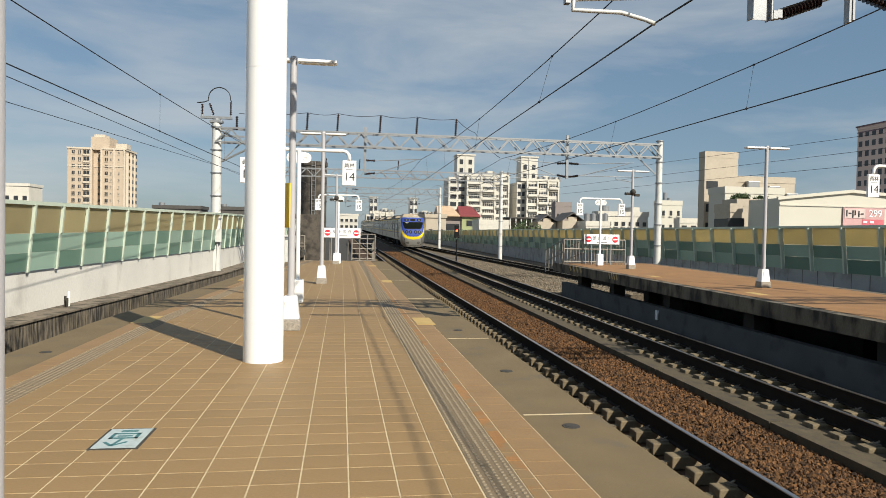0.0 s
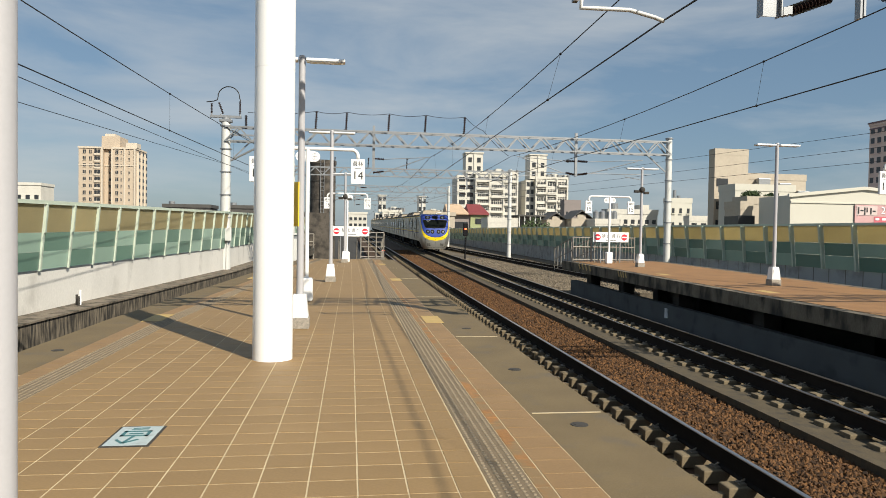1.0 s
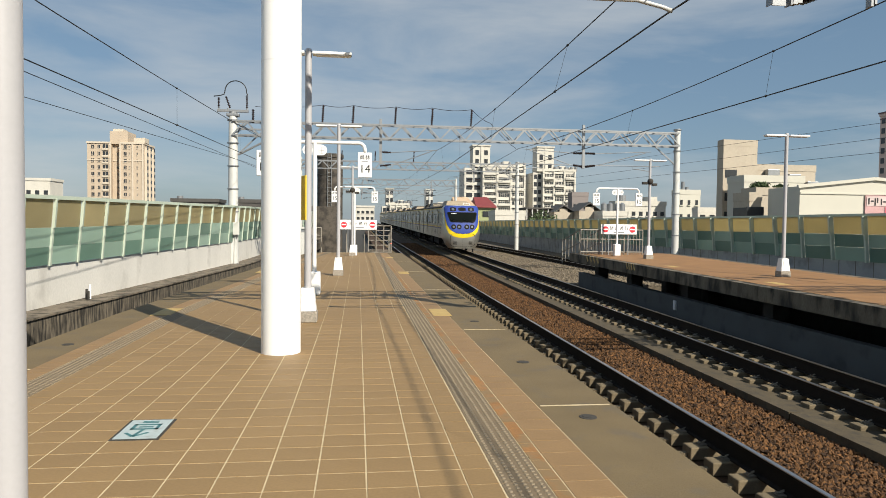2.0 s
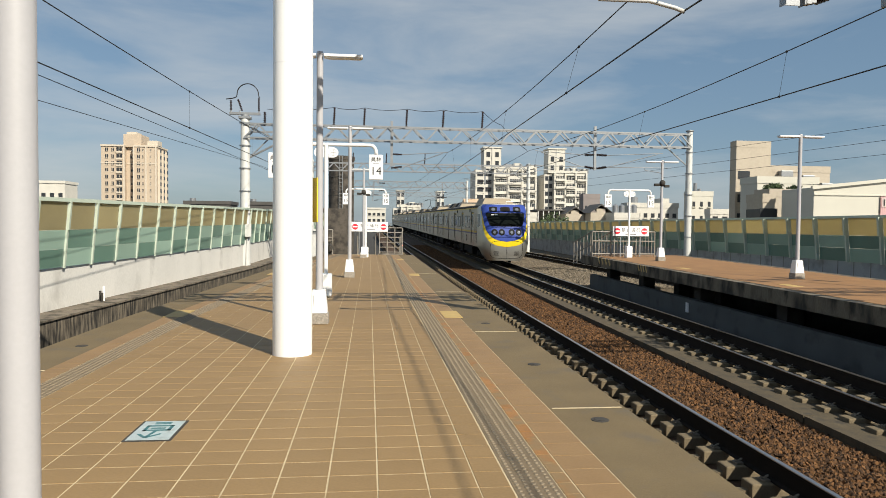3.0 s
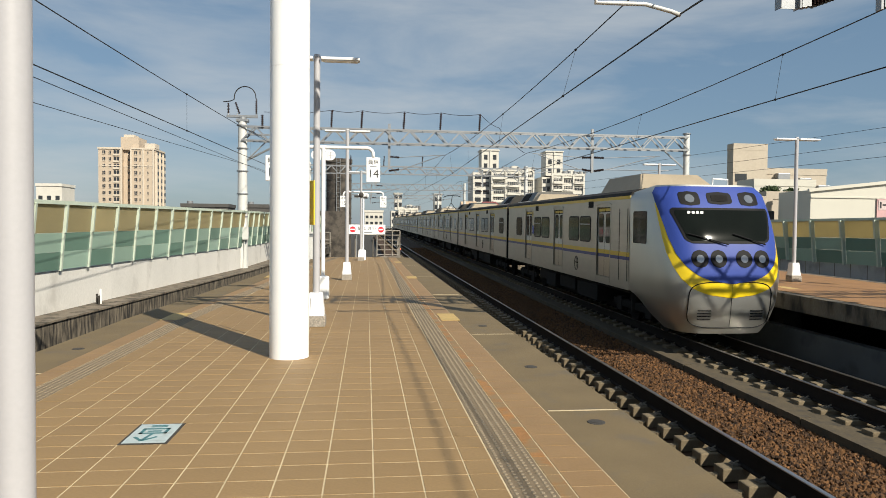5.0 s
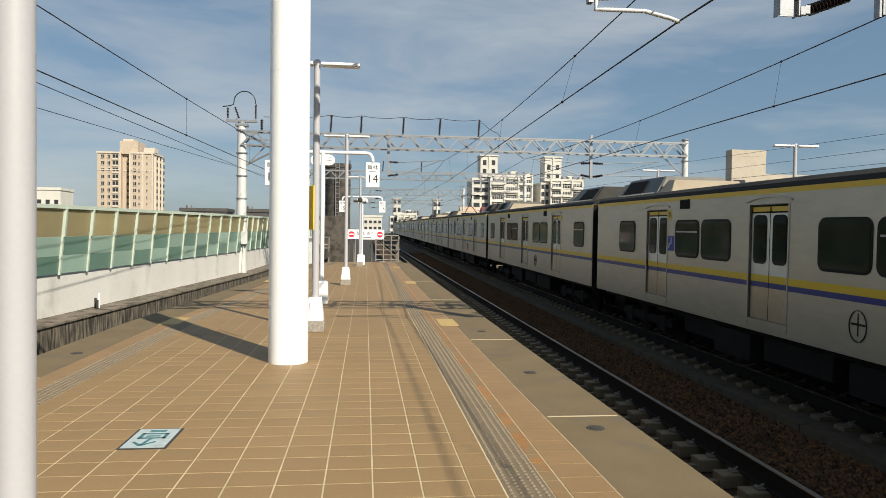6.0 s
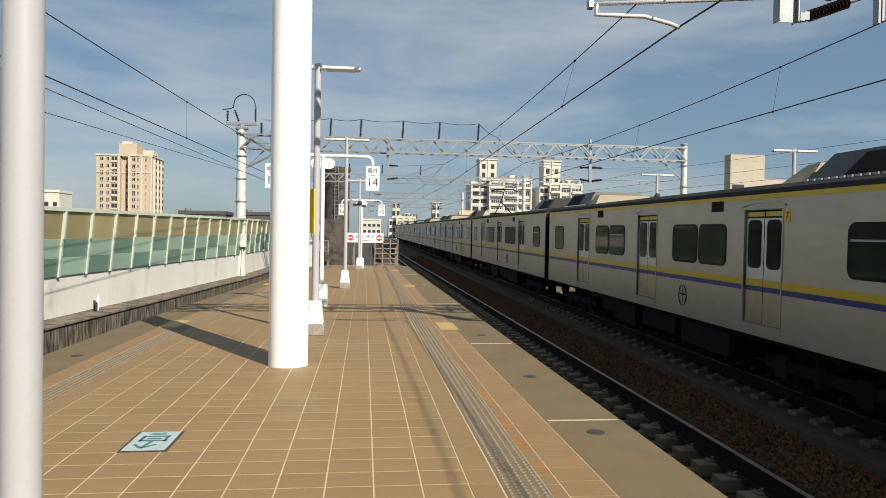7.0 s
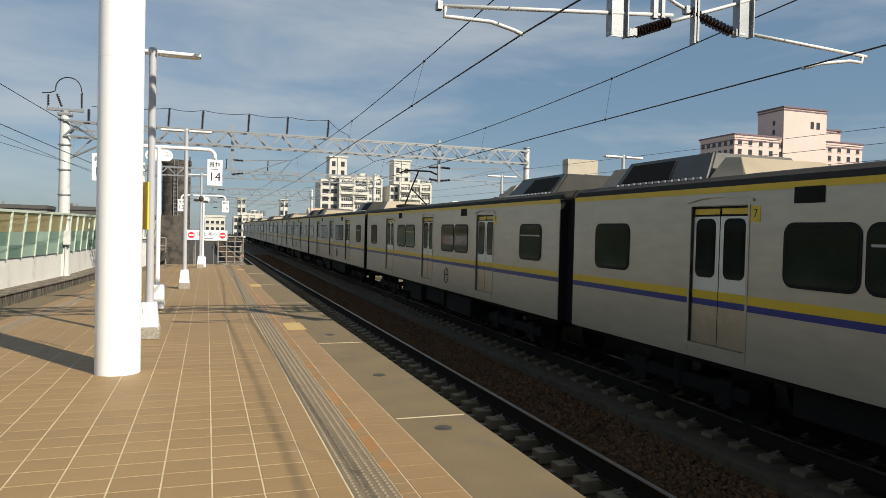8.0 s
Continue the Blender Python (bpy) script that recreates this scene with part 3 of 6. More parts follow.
part("parapet", bm, M_PARAPET_GREY, wall_east, "grey concrete parapet")
for k in range(60):
    y = 15.0 + k * 0.93
    x = right_wall(y)
    part("joint", box(bmesh.new(), x - 0.004, x - 0.001, y - 0.02, y + 0.02, -2.4, 0.3), M_CONCRETE, wall_east)
barrier(wall_east, right_wall, rwall_z, 25.41 - 1.857 * 9, 1.857, 76, -1, 0.85, 1.88, 1.38, 2.58, -0.09)

# ---- platform furniture ----


def lamp_post(label, x, y, z, arms=(-1, 1), tall=4.2, camera_box=False):
    t = tagged(empty("platform_lamp", pose(x, y, z)), label, "lamp post", "lamp posts of the platforms")
    bm = bmesh.new()
    box(bm, -0.15, 0.15, -0.15, 0.15, 0.0, 0.17, 0.012)
    part("plinth", bm, M_GRANITE, t, "speckled granite plinth")
    bm = bmesh.new()
    frustum(bm, 0, 0, 0.171, 0.53, 0.135, 0.135, 0.10, 0.10)
    bmesh.ops.bevel(bm, geom=bm.edges[:], offset=0.008, segments=2, affect="EDGES")
    cover = part("base_cover", bm, M_WHITE, t, "white tapered base cover")
    bm = bmesh.new()
    box(bm, -0.075, 0.075, -0.128, -0.118, 0.25, 0.46)
    part("hatch", bm, M_WHITE, cover)
    bm = bmesh.new()
    rod(bm, (0, 0, 0.531), (0, 0, tall), 0.055, 0.05, 16)
    bmesh.ops.create_cone(bm, cap_ends=True, segments=16, radius1=0.06, radius2=0.045, depth=0.04, matrix=Matrix.Translation((0, 0, tall + 0.015)))
    part("pole", bm, M_POLE_GREY, t, "grey painted pole", True)
    for s in arms:
        bm = bmesh.new()
        box(bm, s * 0.06, s * 0.66, -0.09, 0.09, tall - 0.055, tall - 0.008, 0.012)
        arm = part("lamp_head", bm, M_WHITE, t, "slim flat lamp head")
        bm = bmesh.new()
        box(bm, s * 0.12, s * 0.63, -0.07, 0.07, tall - 0.066, tall - 0.057)
        part("diffuser", bm, M_SIGN_WHITE, arm)
    if camera_box:
        bm = bmesh.new()
        rod(bm, (-0.09, 0, 3.02), (0.09, 0, 3.02), 0.03, n=10)
        box(bm, -0.32, -0.09, -0.07, 0.06, 2.98, 3.08, 0.02)
        box(bm, 0.09, 0.30, -0.06, 0.07, 2.93, 3.03, 0.02)
        bmesh.ops.create_uvsphere(bm, u_segments=14, v_segments=8, radius=0.12, matrix=Matrix.Translation((0.0, -0.05, 3.1)))
        part("surveillance_camera", bm, M_DARK_AND_SHADED, t, "dark surveillance cameras on a bracket")
    return t


lamp_post("double-armed grey lamp post on a granite plinth beside the round pillar", -0.775, 10.95, 0.0)
lamp_post("double-armed grey lamp post on the tiled platform", -0.57, 20.55, 0.0, tall=4.42)
lamp_post("grey lamp post with surveillance cameras near the platform end", -0.26, 32.7, 0.0, camera_box=True)
lamp_post("double-armed grey lamp post on the far island platform", 12.02, 18.25, r_plat(18.25), tall=4.03)
lamp_post("grey lamp post with surveillance cameras on the far platform", 11.57, 26.4, r_plat(26.4), tall=3.97, camera_box=True)
lamp_post("double-armed grey lamp post on the far island platform", 12.3, 8.8, r_plat(8.8), tall=4.03)


def car_sign(label, x, y, z, number, half=1.05, tall=3.28):
    t = tagged(empty("platform_sign", pose(x, y, z)), label, "platform sign", "hanging carriage signs of the platforms")
    bm = bmesh.new()
    box(bm, -0.135, 0.135, -0.135, 0.135, 0.0, 0.5, 0.035)
    part("base_block", bm, M_WHITE, t, "white rounded base block")
    bm = bmesh.new()
    rod(bm, (0, 0, 0.501), (0, 0, tall), 0.045, n=16)
    part("post", bm, M_WHITE, t, "white steel post", True)
    bm = bmesh.new()
    r = 0.14
    pts = arc((-half + r, 0, tall - r), r, 180, 90, 6) + arc((half - r, 0, tall - r), r, 90, 0, 6)
    tube(bm, [(-half, 0, tall - 0.2)] + pts + [(half, 0, tall - 0.2)], 0.038, 12)
    part("arm", bm, M_WHITE, t, "white bent arm", True)
    bm = bmesh.new()
    for s in (-1, 1):
        bmesh.ops.create_cone(bm, cap_ends=True, segments=24, radius1=0.11, radius2=0.11, depth=0.02, matrix=pose(s * 0.15, 0, tall - 0.17, 90))
        box(bm, s * 0.05, s * 0.15, -0.007, 0.007, tall - 0.28, tall - 0.05)
    plate = part("emblem_plate", bm, M_SIGN_WHITE, t)
    bm = bmesh.new()
    for s in (-1, 1):
        for k in range(12):
            a, b = radians(k * 30), radians(k * 30 + 30)
            bar(bm, (s * 0.15 + 0.07 * math.cos(a), -0.013, tall - 0.17 + 0.07 * math.sin(a)), (s * 0.15 + 0.07 * math.cos(b), -0.013, tall - 0.17 + 0.07 * math.sin(b)), 0.008, 0.004)
        box(bm, s * 0.15 - 0.006, s * 0.15 + 0.006, -0.015, -0.011, tall - 0.23, tall - 0.11)
        box(bm, s * 0.15 - 0.05, s * 0.15 + 0.05, -0.015, -0.011, tall - 0.176, tall - 0.164)
    part("emblem", bm, M_POLE_GREY, plate, "plain round emblem")
    for s in (-1, 1):
        bm = bmesh.new()
        box(bm, s * half - 0.15, s * half + 0.15, -0.03, 0.03, tall - 0.74, tall - 0.2, 0.012)
        board = part("sign_board", bm, M_SIGN_WHITE, t, "white carriage number board")
        words("station_name", "\u54e1\u6797", 0.115, M_INK, board, pose(s * half, -0.032, tall - 0.31, 90))
        words("number", number, 0.25, M_INK, board, pose(s * half, -0.032, tall - 0.56, 90))
        bm = bmesh.new()
        box(bm, s * half - 0.07, s * half + 0.07, -0.034, -0.031, tall - 0.405, tall - 0.39)
        part("small_print", bm, M_GALV, board)
    return t


car_sign("white T-shaped sign with hanging boards numbered 14", -0.93, 15.1, 0.0, "14", 1.07)
car_sign("white T-shaped sign with hanging boards numbered 15", -0.16, 33.4, 0.0, "15", 0.95)
car_sign("white T-shaped sign with hanging boards numbered 15", 11.1, 28.6, r_plat(28.6), "15", 0.95, 2.9)
car_sign("white T-shaped sign with hanging boards numbered 14", 13.35, 14.6, r_plat(14.6), "14", 1.0, 3.2)


def end_fence(label, x0, x1, y, z, gap=0.13, tall=1.15, stair=False):
    t = tagged(empty("platform_fence", pose(0, y, z)), label, "fence", "fences at the platform ends")
    for zz in (0.12, tall * 0.62, tall):
        bm = bmesh.new()
        rod(bm, (x0, 0, zz), (x1, 0, zz), 0.028, n=10)
        part("rail", bm, M_FENCE, t)
    n = int((x1 - x0) / gap)
    for k in range(n + 1):
        x = x0 + (x1 - x0) * k / n
        bm = bmesh.new()
        big = k % 7 == 0 or k == n
        rod(bm, (x, 0, 0.0), (x, 0, tall if big else tall - 0.02), 0.03 if big else 0.013, n=8)
        part("post" if big else "bar", bm, M_FENCE, t)
    if stair:
        for k in range(6):
            for x in (x0, x0 + 0.9):
                part("stair_post", rod(bmesh.new(), (x, 0.2 + k * 0.5, -k * 0.1), (x, 0.2 + k * 0.5, tall - k * 0.1), 0.025, n=8), M_FENCE, t)
        for zz in (0.55, tall):
            for x in (x0, x0 + 0.9):
                part("stair_rail", rod(bmesh.new(), (x, 0, zz), (x, 2.8, zz - 0.55), 0.025, n=8), M_FENCE, t)
    return t


gate = tagged(empty("platform_fence", pose(0, 36.5, 0)), "galvanised pipe gate closing the end of the tiled platform", "fence", "fences at the platform ends")
for x in (0.55, 0.95, 1.35, 1.75):
    part("post", rod(bmesh.new(), (x, 0, 0), (x, 0, 1.42), 0.032, n=10), M_FENCE, gate)
for z in (0.14, 0.4, 0.66, 0.92, 1.18, 1.42):
    part("rail", rod(bmesh.new(), (0.55, 0.03, z), (1.75, 0.03, z), 0.024, n=8), M_FENCE, gate)
part("base_kerb", box(bmesh.new(), 0.5, 1.8, -0.06, 0.1, 0.001, 0.07), M_CONCRETE, gate)
for x in (-2.4, -1.9):
    part("post", rod(bmesh.new(), (x, 0, 0), (x, 0, 1.3), 0.032, n=10), M_FENCE, gate)
for z in (0.5, 0.9, 1.3):
    part("rail", rod(bmesh.new(), (-2.4, 0.03, z), (-1.9, 0.03, z), 0.024, n=8), M_FENCE, gate)
stair = tagged(empty("stair_railing", pose(0, 36.75, 0)), "galvanised railing going down past the platform end", "railing")
for x in (-0.6, 0.35):
    for k in range(5):
        part("post", rod(bmesh.new(), (x, k * 0.8, -k * 0.3), (x, k * 0.8, 1.05 - k * 0.3), 0.026, n=8), M_FENCE, stair)
    for z in (0.35, 0.7, 1.05):
        part("rail", rod(bmesh.new(), (x, 0, z), (x, 3.4, z - 1.27), 0.024, n=8), M_FENCE, stair)
end_fence("galvanised pipe fence closing the end of the far platform", 9.75, 12.6, 29.4, r_plat(29.4), 0.14, 1.1, True)
bm = bmesh.new()
rod(bm, (1.78, 36.6, 1.3), (1.78, 40.5, 0.9), 0.03, n=8)
rod(bm, (1.78, 36.6, 0.7), (1.78, 40.5, 0.4), 0.03, n=8)
for y in (37.6, 38.9, 40.2):
    rod(bm, (1.78, y, -0.6), (1.78, y, 1.3 - (y - 36.6) * 0.1), 0.03, n=8)
tagged(part("ramp_railing", bm, M_FENCE), "galvanised railing beside the ramp off the platform", "railing")


def no_entry_board(label, x0, x1, y, z0, z1, floor=0.0):
    t = tagged(empty("warning_board", pose((x0 + x1) / 2, y, (z0 + z1) / 2)), label, "sign", "warning boards on the platform ends")
    w, h = (x1 - x0) / 2, (z1 - z0) / 2
    pole = (z0 + z1) / 2 - floor
    bm = bmesh.new()
    box(bm, -w, w, -0.02, 0.02, -h, h, 0.008)
    part("board", bm, M_SIGN_WHITE, t)
    for s in (-1, 1):
        bm = bmesh.new()
        bmesh.ops.create_cone(bm, cap_ends=True, segments=28, radius1=h * 0.62, radius2=h * 0.62, depth=0.01, matrix=pose(s * (w - h * 0.9), -0.026, 0, 90))
        disc = part("no_entry_disc", bm, M_SIGN_RED, t, "red no-entry disc")
        bm = bmesh.new()
        box(bm, s * (w - h * 0.9) - h * 0.5, s * (w - h * 0.9) + h * 0.5, -0.036, -0.031, -h * 0.13, h * 0.13)
        part("disc_bar", bm, M_SIGN_WHITE, disc)
    for s in (-1, 1):
        part("leg", box(bmesh.new(), s * w * 0.55 - 0.02, s * w * 0.55 + 0.02, 0.021, 0.05, -pole, h * 0.8), M_GALV, t)
    words("lettering", "\u7981 \u6b62 \u901a \u884c", h * 0.8, M_INK, t, pose(0, -0.022, h * 0.18, 90))
    bm = bmesh.new()
    box(bm, -w * 0.3, w * 0.3, -0.024, -0.021, -h * 0.72, -h * 0.52)
    part("small_print", bm, M_GALV, t)
    return t


no_entry_board("white no-passing board with red discs on the fence", -0.95, 0.98, 36.45, 1.22, 1.72)
no_entry_board("white no-passing board with red discs on the far fence", 10.62, 12.25, 29.25, 1.18, 1.62, r_plat(29.25))

# round pillar, near pole
pillar = tagged(empty("round_pillar", pose(-0.905, 8.36, 0)), "tall round glossy white pillar standing on the tiles", "pillar")
bm = bmesh.new()
rod(bm, (0, 0, 0), (0, 0, 6.1), 0.232, n=64)
part("shaft", bm, M_PILLAR, pillar, "", True)
bm = bmesh.new()
bmesh.ops.create_cone(bm, cap_ends=True, segments=64, radius1=0.2335, radius2=0.2335, depth=0.012, matrix=Matrix.Translation((0, 0, 3.42)))
part("seam", bm, M_WHITE, pillar)
board = tagged(empty("pillar_board", pose(-0.70, 8.62, 1.85, 0, 0, 32)), "yellow notice board with dark lettering on the pillar", "sign")
bm = bmesh.new()
box(bm, -0.008, 0.008, -0.14, 0.14, -0.27, 0.27, 0.004)
part("plate", bm, M_SIGN_YELLOW, board)
for k in range(5):
    bm = bmesh.new()
    box(bm, 0.0085, 0.0105, -0.1, 0.1, -0.21 + k * 0.09, -0.155 + k * 0.09)
    part("print", bm, M_INK, board)
near_pole = tagged(empty("white_pole", pose(-1.049, 2.2, 0)), "slim pale grey steel pole standing on the platform", "pole")
bm = bmesh.new()
rod(bm, (0, 0, 0.02), (0, 0, 4.6), 0.0575, n=40)
part("shaft", bm, M_POLE_GREY, near_pole, "pale grey painted shaft", True)
bm = bmesh.new()
rod(bm, (0, 0, 0), (0, 0, 0.02), 0.12, n=32)
part("base_flange", bm, M_WHITE, near_pole)

# boarding marker let into the tiles
mk = tagged(empty("boarding_marker", pose(-1.565, 5.3, 0.0)), "pale teal floor marker plate with an arrow", "floor marker")
bm = bmesh.new()
box(bm, -0.17, 0.17, -0.255, 0.255, -0.004, 0.003)
part("frame", bm, M_DARK_AND_SHADED, mk, "dark worn frame")
bm = bmesh.new()
box(bm, -0.15, 0.15, -0.235, 0.235, 0.0035, 0.006)
part("plate", bm, M_MARK_PALE, mk, "pale worn plate")
for a, b in (((-0.03, -0.19), (0.055, -0.1)), ((-0.03, -0.19), (-0.1, -0.1)), ((-0.03, -0.19), (0.0, -0.02))):
    part("arrow", bar(bmesh.new(), (*a, 0.0075), (*b, 0.0075), 0.022, 0.002), M_MARK_TEAL, mk, "worn teal arrow stroke")
for x0, x1, y0, y1 in ((-0.1, 0.1, 0.09, 0.115), (-0.1, 0.1, -0.02, 0.005), (-0.1, -0.075, -0.02, 0.115), (0.075, 0.1, -0.02, 0.115), (-0.05, 0.05, 0.03, 0.055), (-0.06, 0.06, 0.15, 0.165), (-0.06, 0.06, 0.18, 0.195)):
    part("lettering_bar", box(bmesh.new(), x0, x1, y0, y1, 0.0065, 0.0085), M_MARK_TEAL, mk)

# stubs of pipe on the ledge
st = tagged(empty("pipe_stub", pose(left_wall(20.86) + 0.3, 20.86, wall_z(20.86) - 0.06)), "pair of short pipe stubs on the ledge", "pipe")
for dx, dy, hh, mm in ((0, 0, 0.42, M_WHITE), (0.05, -0.25, 0.26, M_DARK_AND_SHADED), (-0.05, -0.12, 0.3, M_DARK_AND_SHADED)):
    bm = bmesh.new()
    rod(bm, (dx, dy, 0), (dx, dy, hh), 0.032, n=10)
    part("pipe", bm, mm, st)

# ---- overhead line: portals, masts, wires ----


def truss(bm, x0, x1, y, z0, z1, depth, bay, tilt=0.0):
    n = max(2, int((x1 - x0) / bay))
    for yy in (y - depth / 2, y + depth / 2):
        for z in (z0, z1):
            bar(bm, (x0, yy, z), (x1, yy, z + tilt), 0.07, 0.07)
        for k in range(n):
            xa, xm, xb = (x0 + (x1 - x0) * j / n for j in (k, k + 0.5, k + 1))
            ta, tm, tb = (tilt * (x - x0) / (x1 - x0) for x in (xa, xm, xb))
            bar(bm, (xa, yy, z0 + ta), (xm, yy, z1 + tm), 0.06, 0.06)
            bar(bm, (xm, yy, z1 + tm), (xb, yy, z0 + tb), 0.06, 0.06)
    for k in range(n + 1):
        x = x0 + (x1 - x0) * k / n
        for z in (z0, z1):
            bar(bm, (x, y - depth / 2, z), (x, y + depth / 2, z), 0.035, 0.035)
    return bm


def insulator(bm, a, b, r=0.055, sheds=9):
    a, b = Vector(a), Vector(b)
    rod(bm, a, b, r * 0.45, n=10)
    for k in range(sheds):
        c = a.lerp(b, (k + 0.5) / sheds)
        d = (b - a).normalized() * 0.012
        rod(bm, c - d, c + d, r, r * 0.7, 12)
    return bm


def cantilever(t, x_post, x_wire, y, z):
    """The arm that holds the wires: two insulators, the tubes and the steady arm. z: the contact wire's height."""
    s = 1 if x_wire > x_post else -1
    lo, hi = Vector((x_post + s * 0.06, y, z + 0.22)), Vector((x_post + s * 0.06, y, z + 0.95))
    bm = bmesh.new()
    insulator(bm, lo, lo + Vector((s * 0.55, 0, 0.08)), 0.075)
    part("insulator", bm, M_INSULATOR, t, "dark ribbed insulator")
    bm = bmesh.new()
    insulator(bm, hi, hi + Vector((s * 0.55, 0, -0.02)), 0.075)
    part("insulator", bm, M_INSULATOR, t, "dark ribbed insulator")
    bm = bmesh.new()
    end = Vector((x_wire + s * 0.5, y, z + 0.32))
    tube(bm, [lo + Vector((s * 0.55, 0, 0.08)), end], 0.021, 8)
    tube(bm, [hi + Vector((s * 0.55, 0, -0.02)), Vector((x_wire, y, z + 1.1))], 0.02, 8)
    tube(bm, [lo + Vector((s * 0.75, 0, 0.1)), Vector((x_wire - s * 0.3, y, z + 1.04))], 0.022, 8)
    tube(bm, [Vector((x_wire - s * 1.0, y, z + 0.28)), Vector((x_wire - s * 1.0, y, z + 0.16)), Vector((x_wire - s * 0.75, y, z + 0.14)), Vector((x_wire - s * 0.2, y, z + 0.06)), Vector((x_wire, y, z))], 0.02, 8)
    part("bracket_tube", bm, M_GALV, t, "grey bracket tubes")


def portal(label, y, xl, xr, z0, z1, low, posts, group="line portals", left_base=-0.7, right_base=-1.7, top_insulators=()):
    t = tagged(empty("catenary_portal"), label, "catenary portal", group)
    bm = bmesh.new()
    truss(bm, xl, xr, y, z0, z1, 0.55, 1.25)
    bar(bm, (xl + 0.1, y, z0 - 1.1), (xl + 1.2, y, z0), 0.06, 0.06)
    bar(bm, (xr - 0.1, y, z0 - 1.0), (xr - 1.3, y, z0), 0.06, 0.06)
    part("truss", bm, M_GALV, t, "galvanised lattice beam")
    for x, base, r in ((xl, left_base, 0.27), (xr, right_base, 0.2)):
        bm = bmesh.new()
        rod(bm, (x, y, base), (x, y, z1 + 0.25), r, r * 0.8, 20)
        m = part("mast", bm, M_MAST, t, "round pale concrete mast", True)
        for z in np.arange(base + 1.6, z1 + 0.2, 1.15):
            part("clamp", rod(bmesh.new(), (x, y, z), (x, y, z + 0.05), r * 1.07, n=20), M_GALV, m)
    for x, top in posts:
        bm = bmesh.new()
        box(bm, x - 0.065, x + 0.065, y - 0.065, y + 0.065, low, top)
        part("drop_post", bm, M_GALV, t, "square steel drop post")
    for x in top_insulators:
        bm = bmesh.new()
        insulator(bm, (x, y, z1 + 0.04), (x + 0.05, y, z1 + 0.95), 0.085, 8)
        part("insulator", bm, M_INSULATOR, t)
    return t


p_near = portal("galvanised lattice portal over the tracks with square drop posts", 8.0, -9.1, 18.5, 5.85, 6.6, 4.26, ())
for x, low in ((5.115, 4.27), (7.185, 4.50)):
    bm = bmesh.new()
    box(bm, x - 0.13, x - 0.115, 7.93, 8.07, low, 6.4)
    box(bm, x + 0.115, x + 0.13, 7.93, 8.07, low, 6.4)
    box(bm, x - 0.115, x + 0.115, 7.985, 8.0, low, 6.4)
    part("drop_post", bm, M_GALV, p_near, "steel channel drop post")
p_one = portal("galvanised lattice portal with round masts and top insulators", 36.0, -6.28, 17.3, 5.92, 6.62, 4.62, ((1.14, 6.95), (12.0, 6.95)), top_insulators=(-1.84, -0.30, 1.88, 3.79, 5.86))
p_two = portal("galvanised lattice portal farther along the line", 63, -5.2, 14.7, 6.45, 7.15, 5.4, ((0.8, 7.2), (10.6, 7.0)), right_base=-1.2, top_insulators=(-1.5, 1.5, 5.0))
p_three = portal("galvanised lattice portal farther along the line", 91, -4.8, 12.9, 6.6, 7.35, 5.5, ((0.6, 7.4), (9.6, 7.2)), right_base=-0.9)
p_four = portal("galvanised lattice portal farther along the line", 122, -4.4, 12.6, 6.8, 7.4, 5.8, ((0.6, 7.6),), right_base=-0.6)

# fittings of the nearer mast on the parapet
x, y = -6.28, 36.0
bm = bmesh.new()
box(bm, x - 0.78, x + 0.75, y - 0.08, y + 0.08, 7.08, 7.2)
box(bm, x - 0.3, x + 0.3, y - 0.22, y + 0.22, 6.86, 7.0, 0.02)
rod(bm, (x, y, 6.3), (x, y, 7.1), 0.2, n=14)
for dx in (-0.7, -0.25, 0.68):
    rod(bm, (x + dx, y, 7.2), (x + dx, y, 7.28), 0.04, n=8)
tube(bm, [(x + 0.25, y, 4.95), (x + 1.75, y, 5.75)], 0.05, 6)
tube(bm, [(x + 0.25, y, 6.5), (x + 1.75, y, 5.75)], 0.03, 6)
box(bm, x + 0.2, x + 1.6, y - 0.05, y + 0.05, 6.2, 6.28)
part("crossarm", bm, M_GALV, p_one, "steel crossarm")
for a, za, b, zb, r in ((-0.7, 7.28, -0.7, 7.8, 0.07), (-0.15, 7.28, -0.35, 7.85, 0.07), (0.68, 7.28, 0.68, 7.95, 0.07), (0.98, 7.25, 0.98, 6.55, 0.09), (1.5, 6.85, 1.5, 6.3, 0.09)):
    bm = bmesh.new()
    insulator(bm, (x + a, y, za), (x + b, y, zb), r, 7)
    part("insulator", bm, M_INSULATOR, p_one, "dark ribbed insulator")
bm = bmesh.new()
tube(bm, [(x - 0.95, y, 7.85), (x - 0.6, y, 7.9), (x - 0.42, y, 7.98)] + arc((x + 0.13, y, 8.12), 0.53, 165, -5, 14) + [(x + 0.72, y, 7.95)], 0.026, 6)
part("jumper_wire", bm, M_WIRE, p_one)
bm = bmesh.new()
box(bm, x + 0.05, x + 0.35, y - 0.45, y - 0.2, 0.9, 1.55, 0.02)
tube(bm, [(x + 0.15, y - 0.3, 0.9), (x + 0.1, y - 0.3, -0.6)], 0.03, 6)
part("switch_box", bm, M_MAST, p_one, "grey switch box with a conduit")
part("cable_trunk", box(bmesh.new(), x - 0.62, x - 0.36, y - 0.2, y + 0.05, -0.72, 2.35), M_LEDGE, p_one, "dark cable trunk beside the mast")

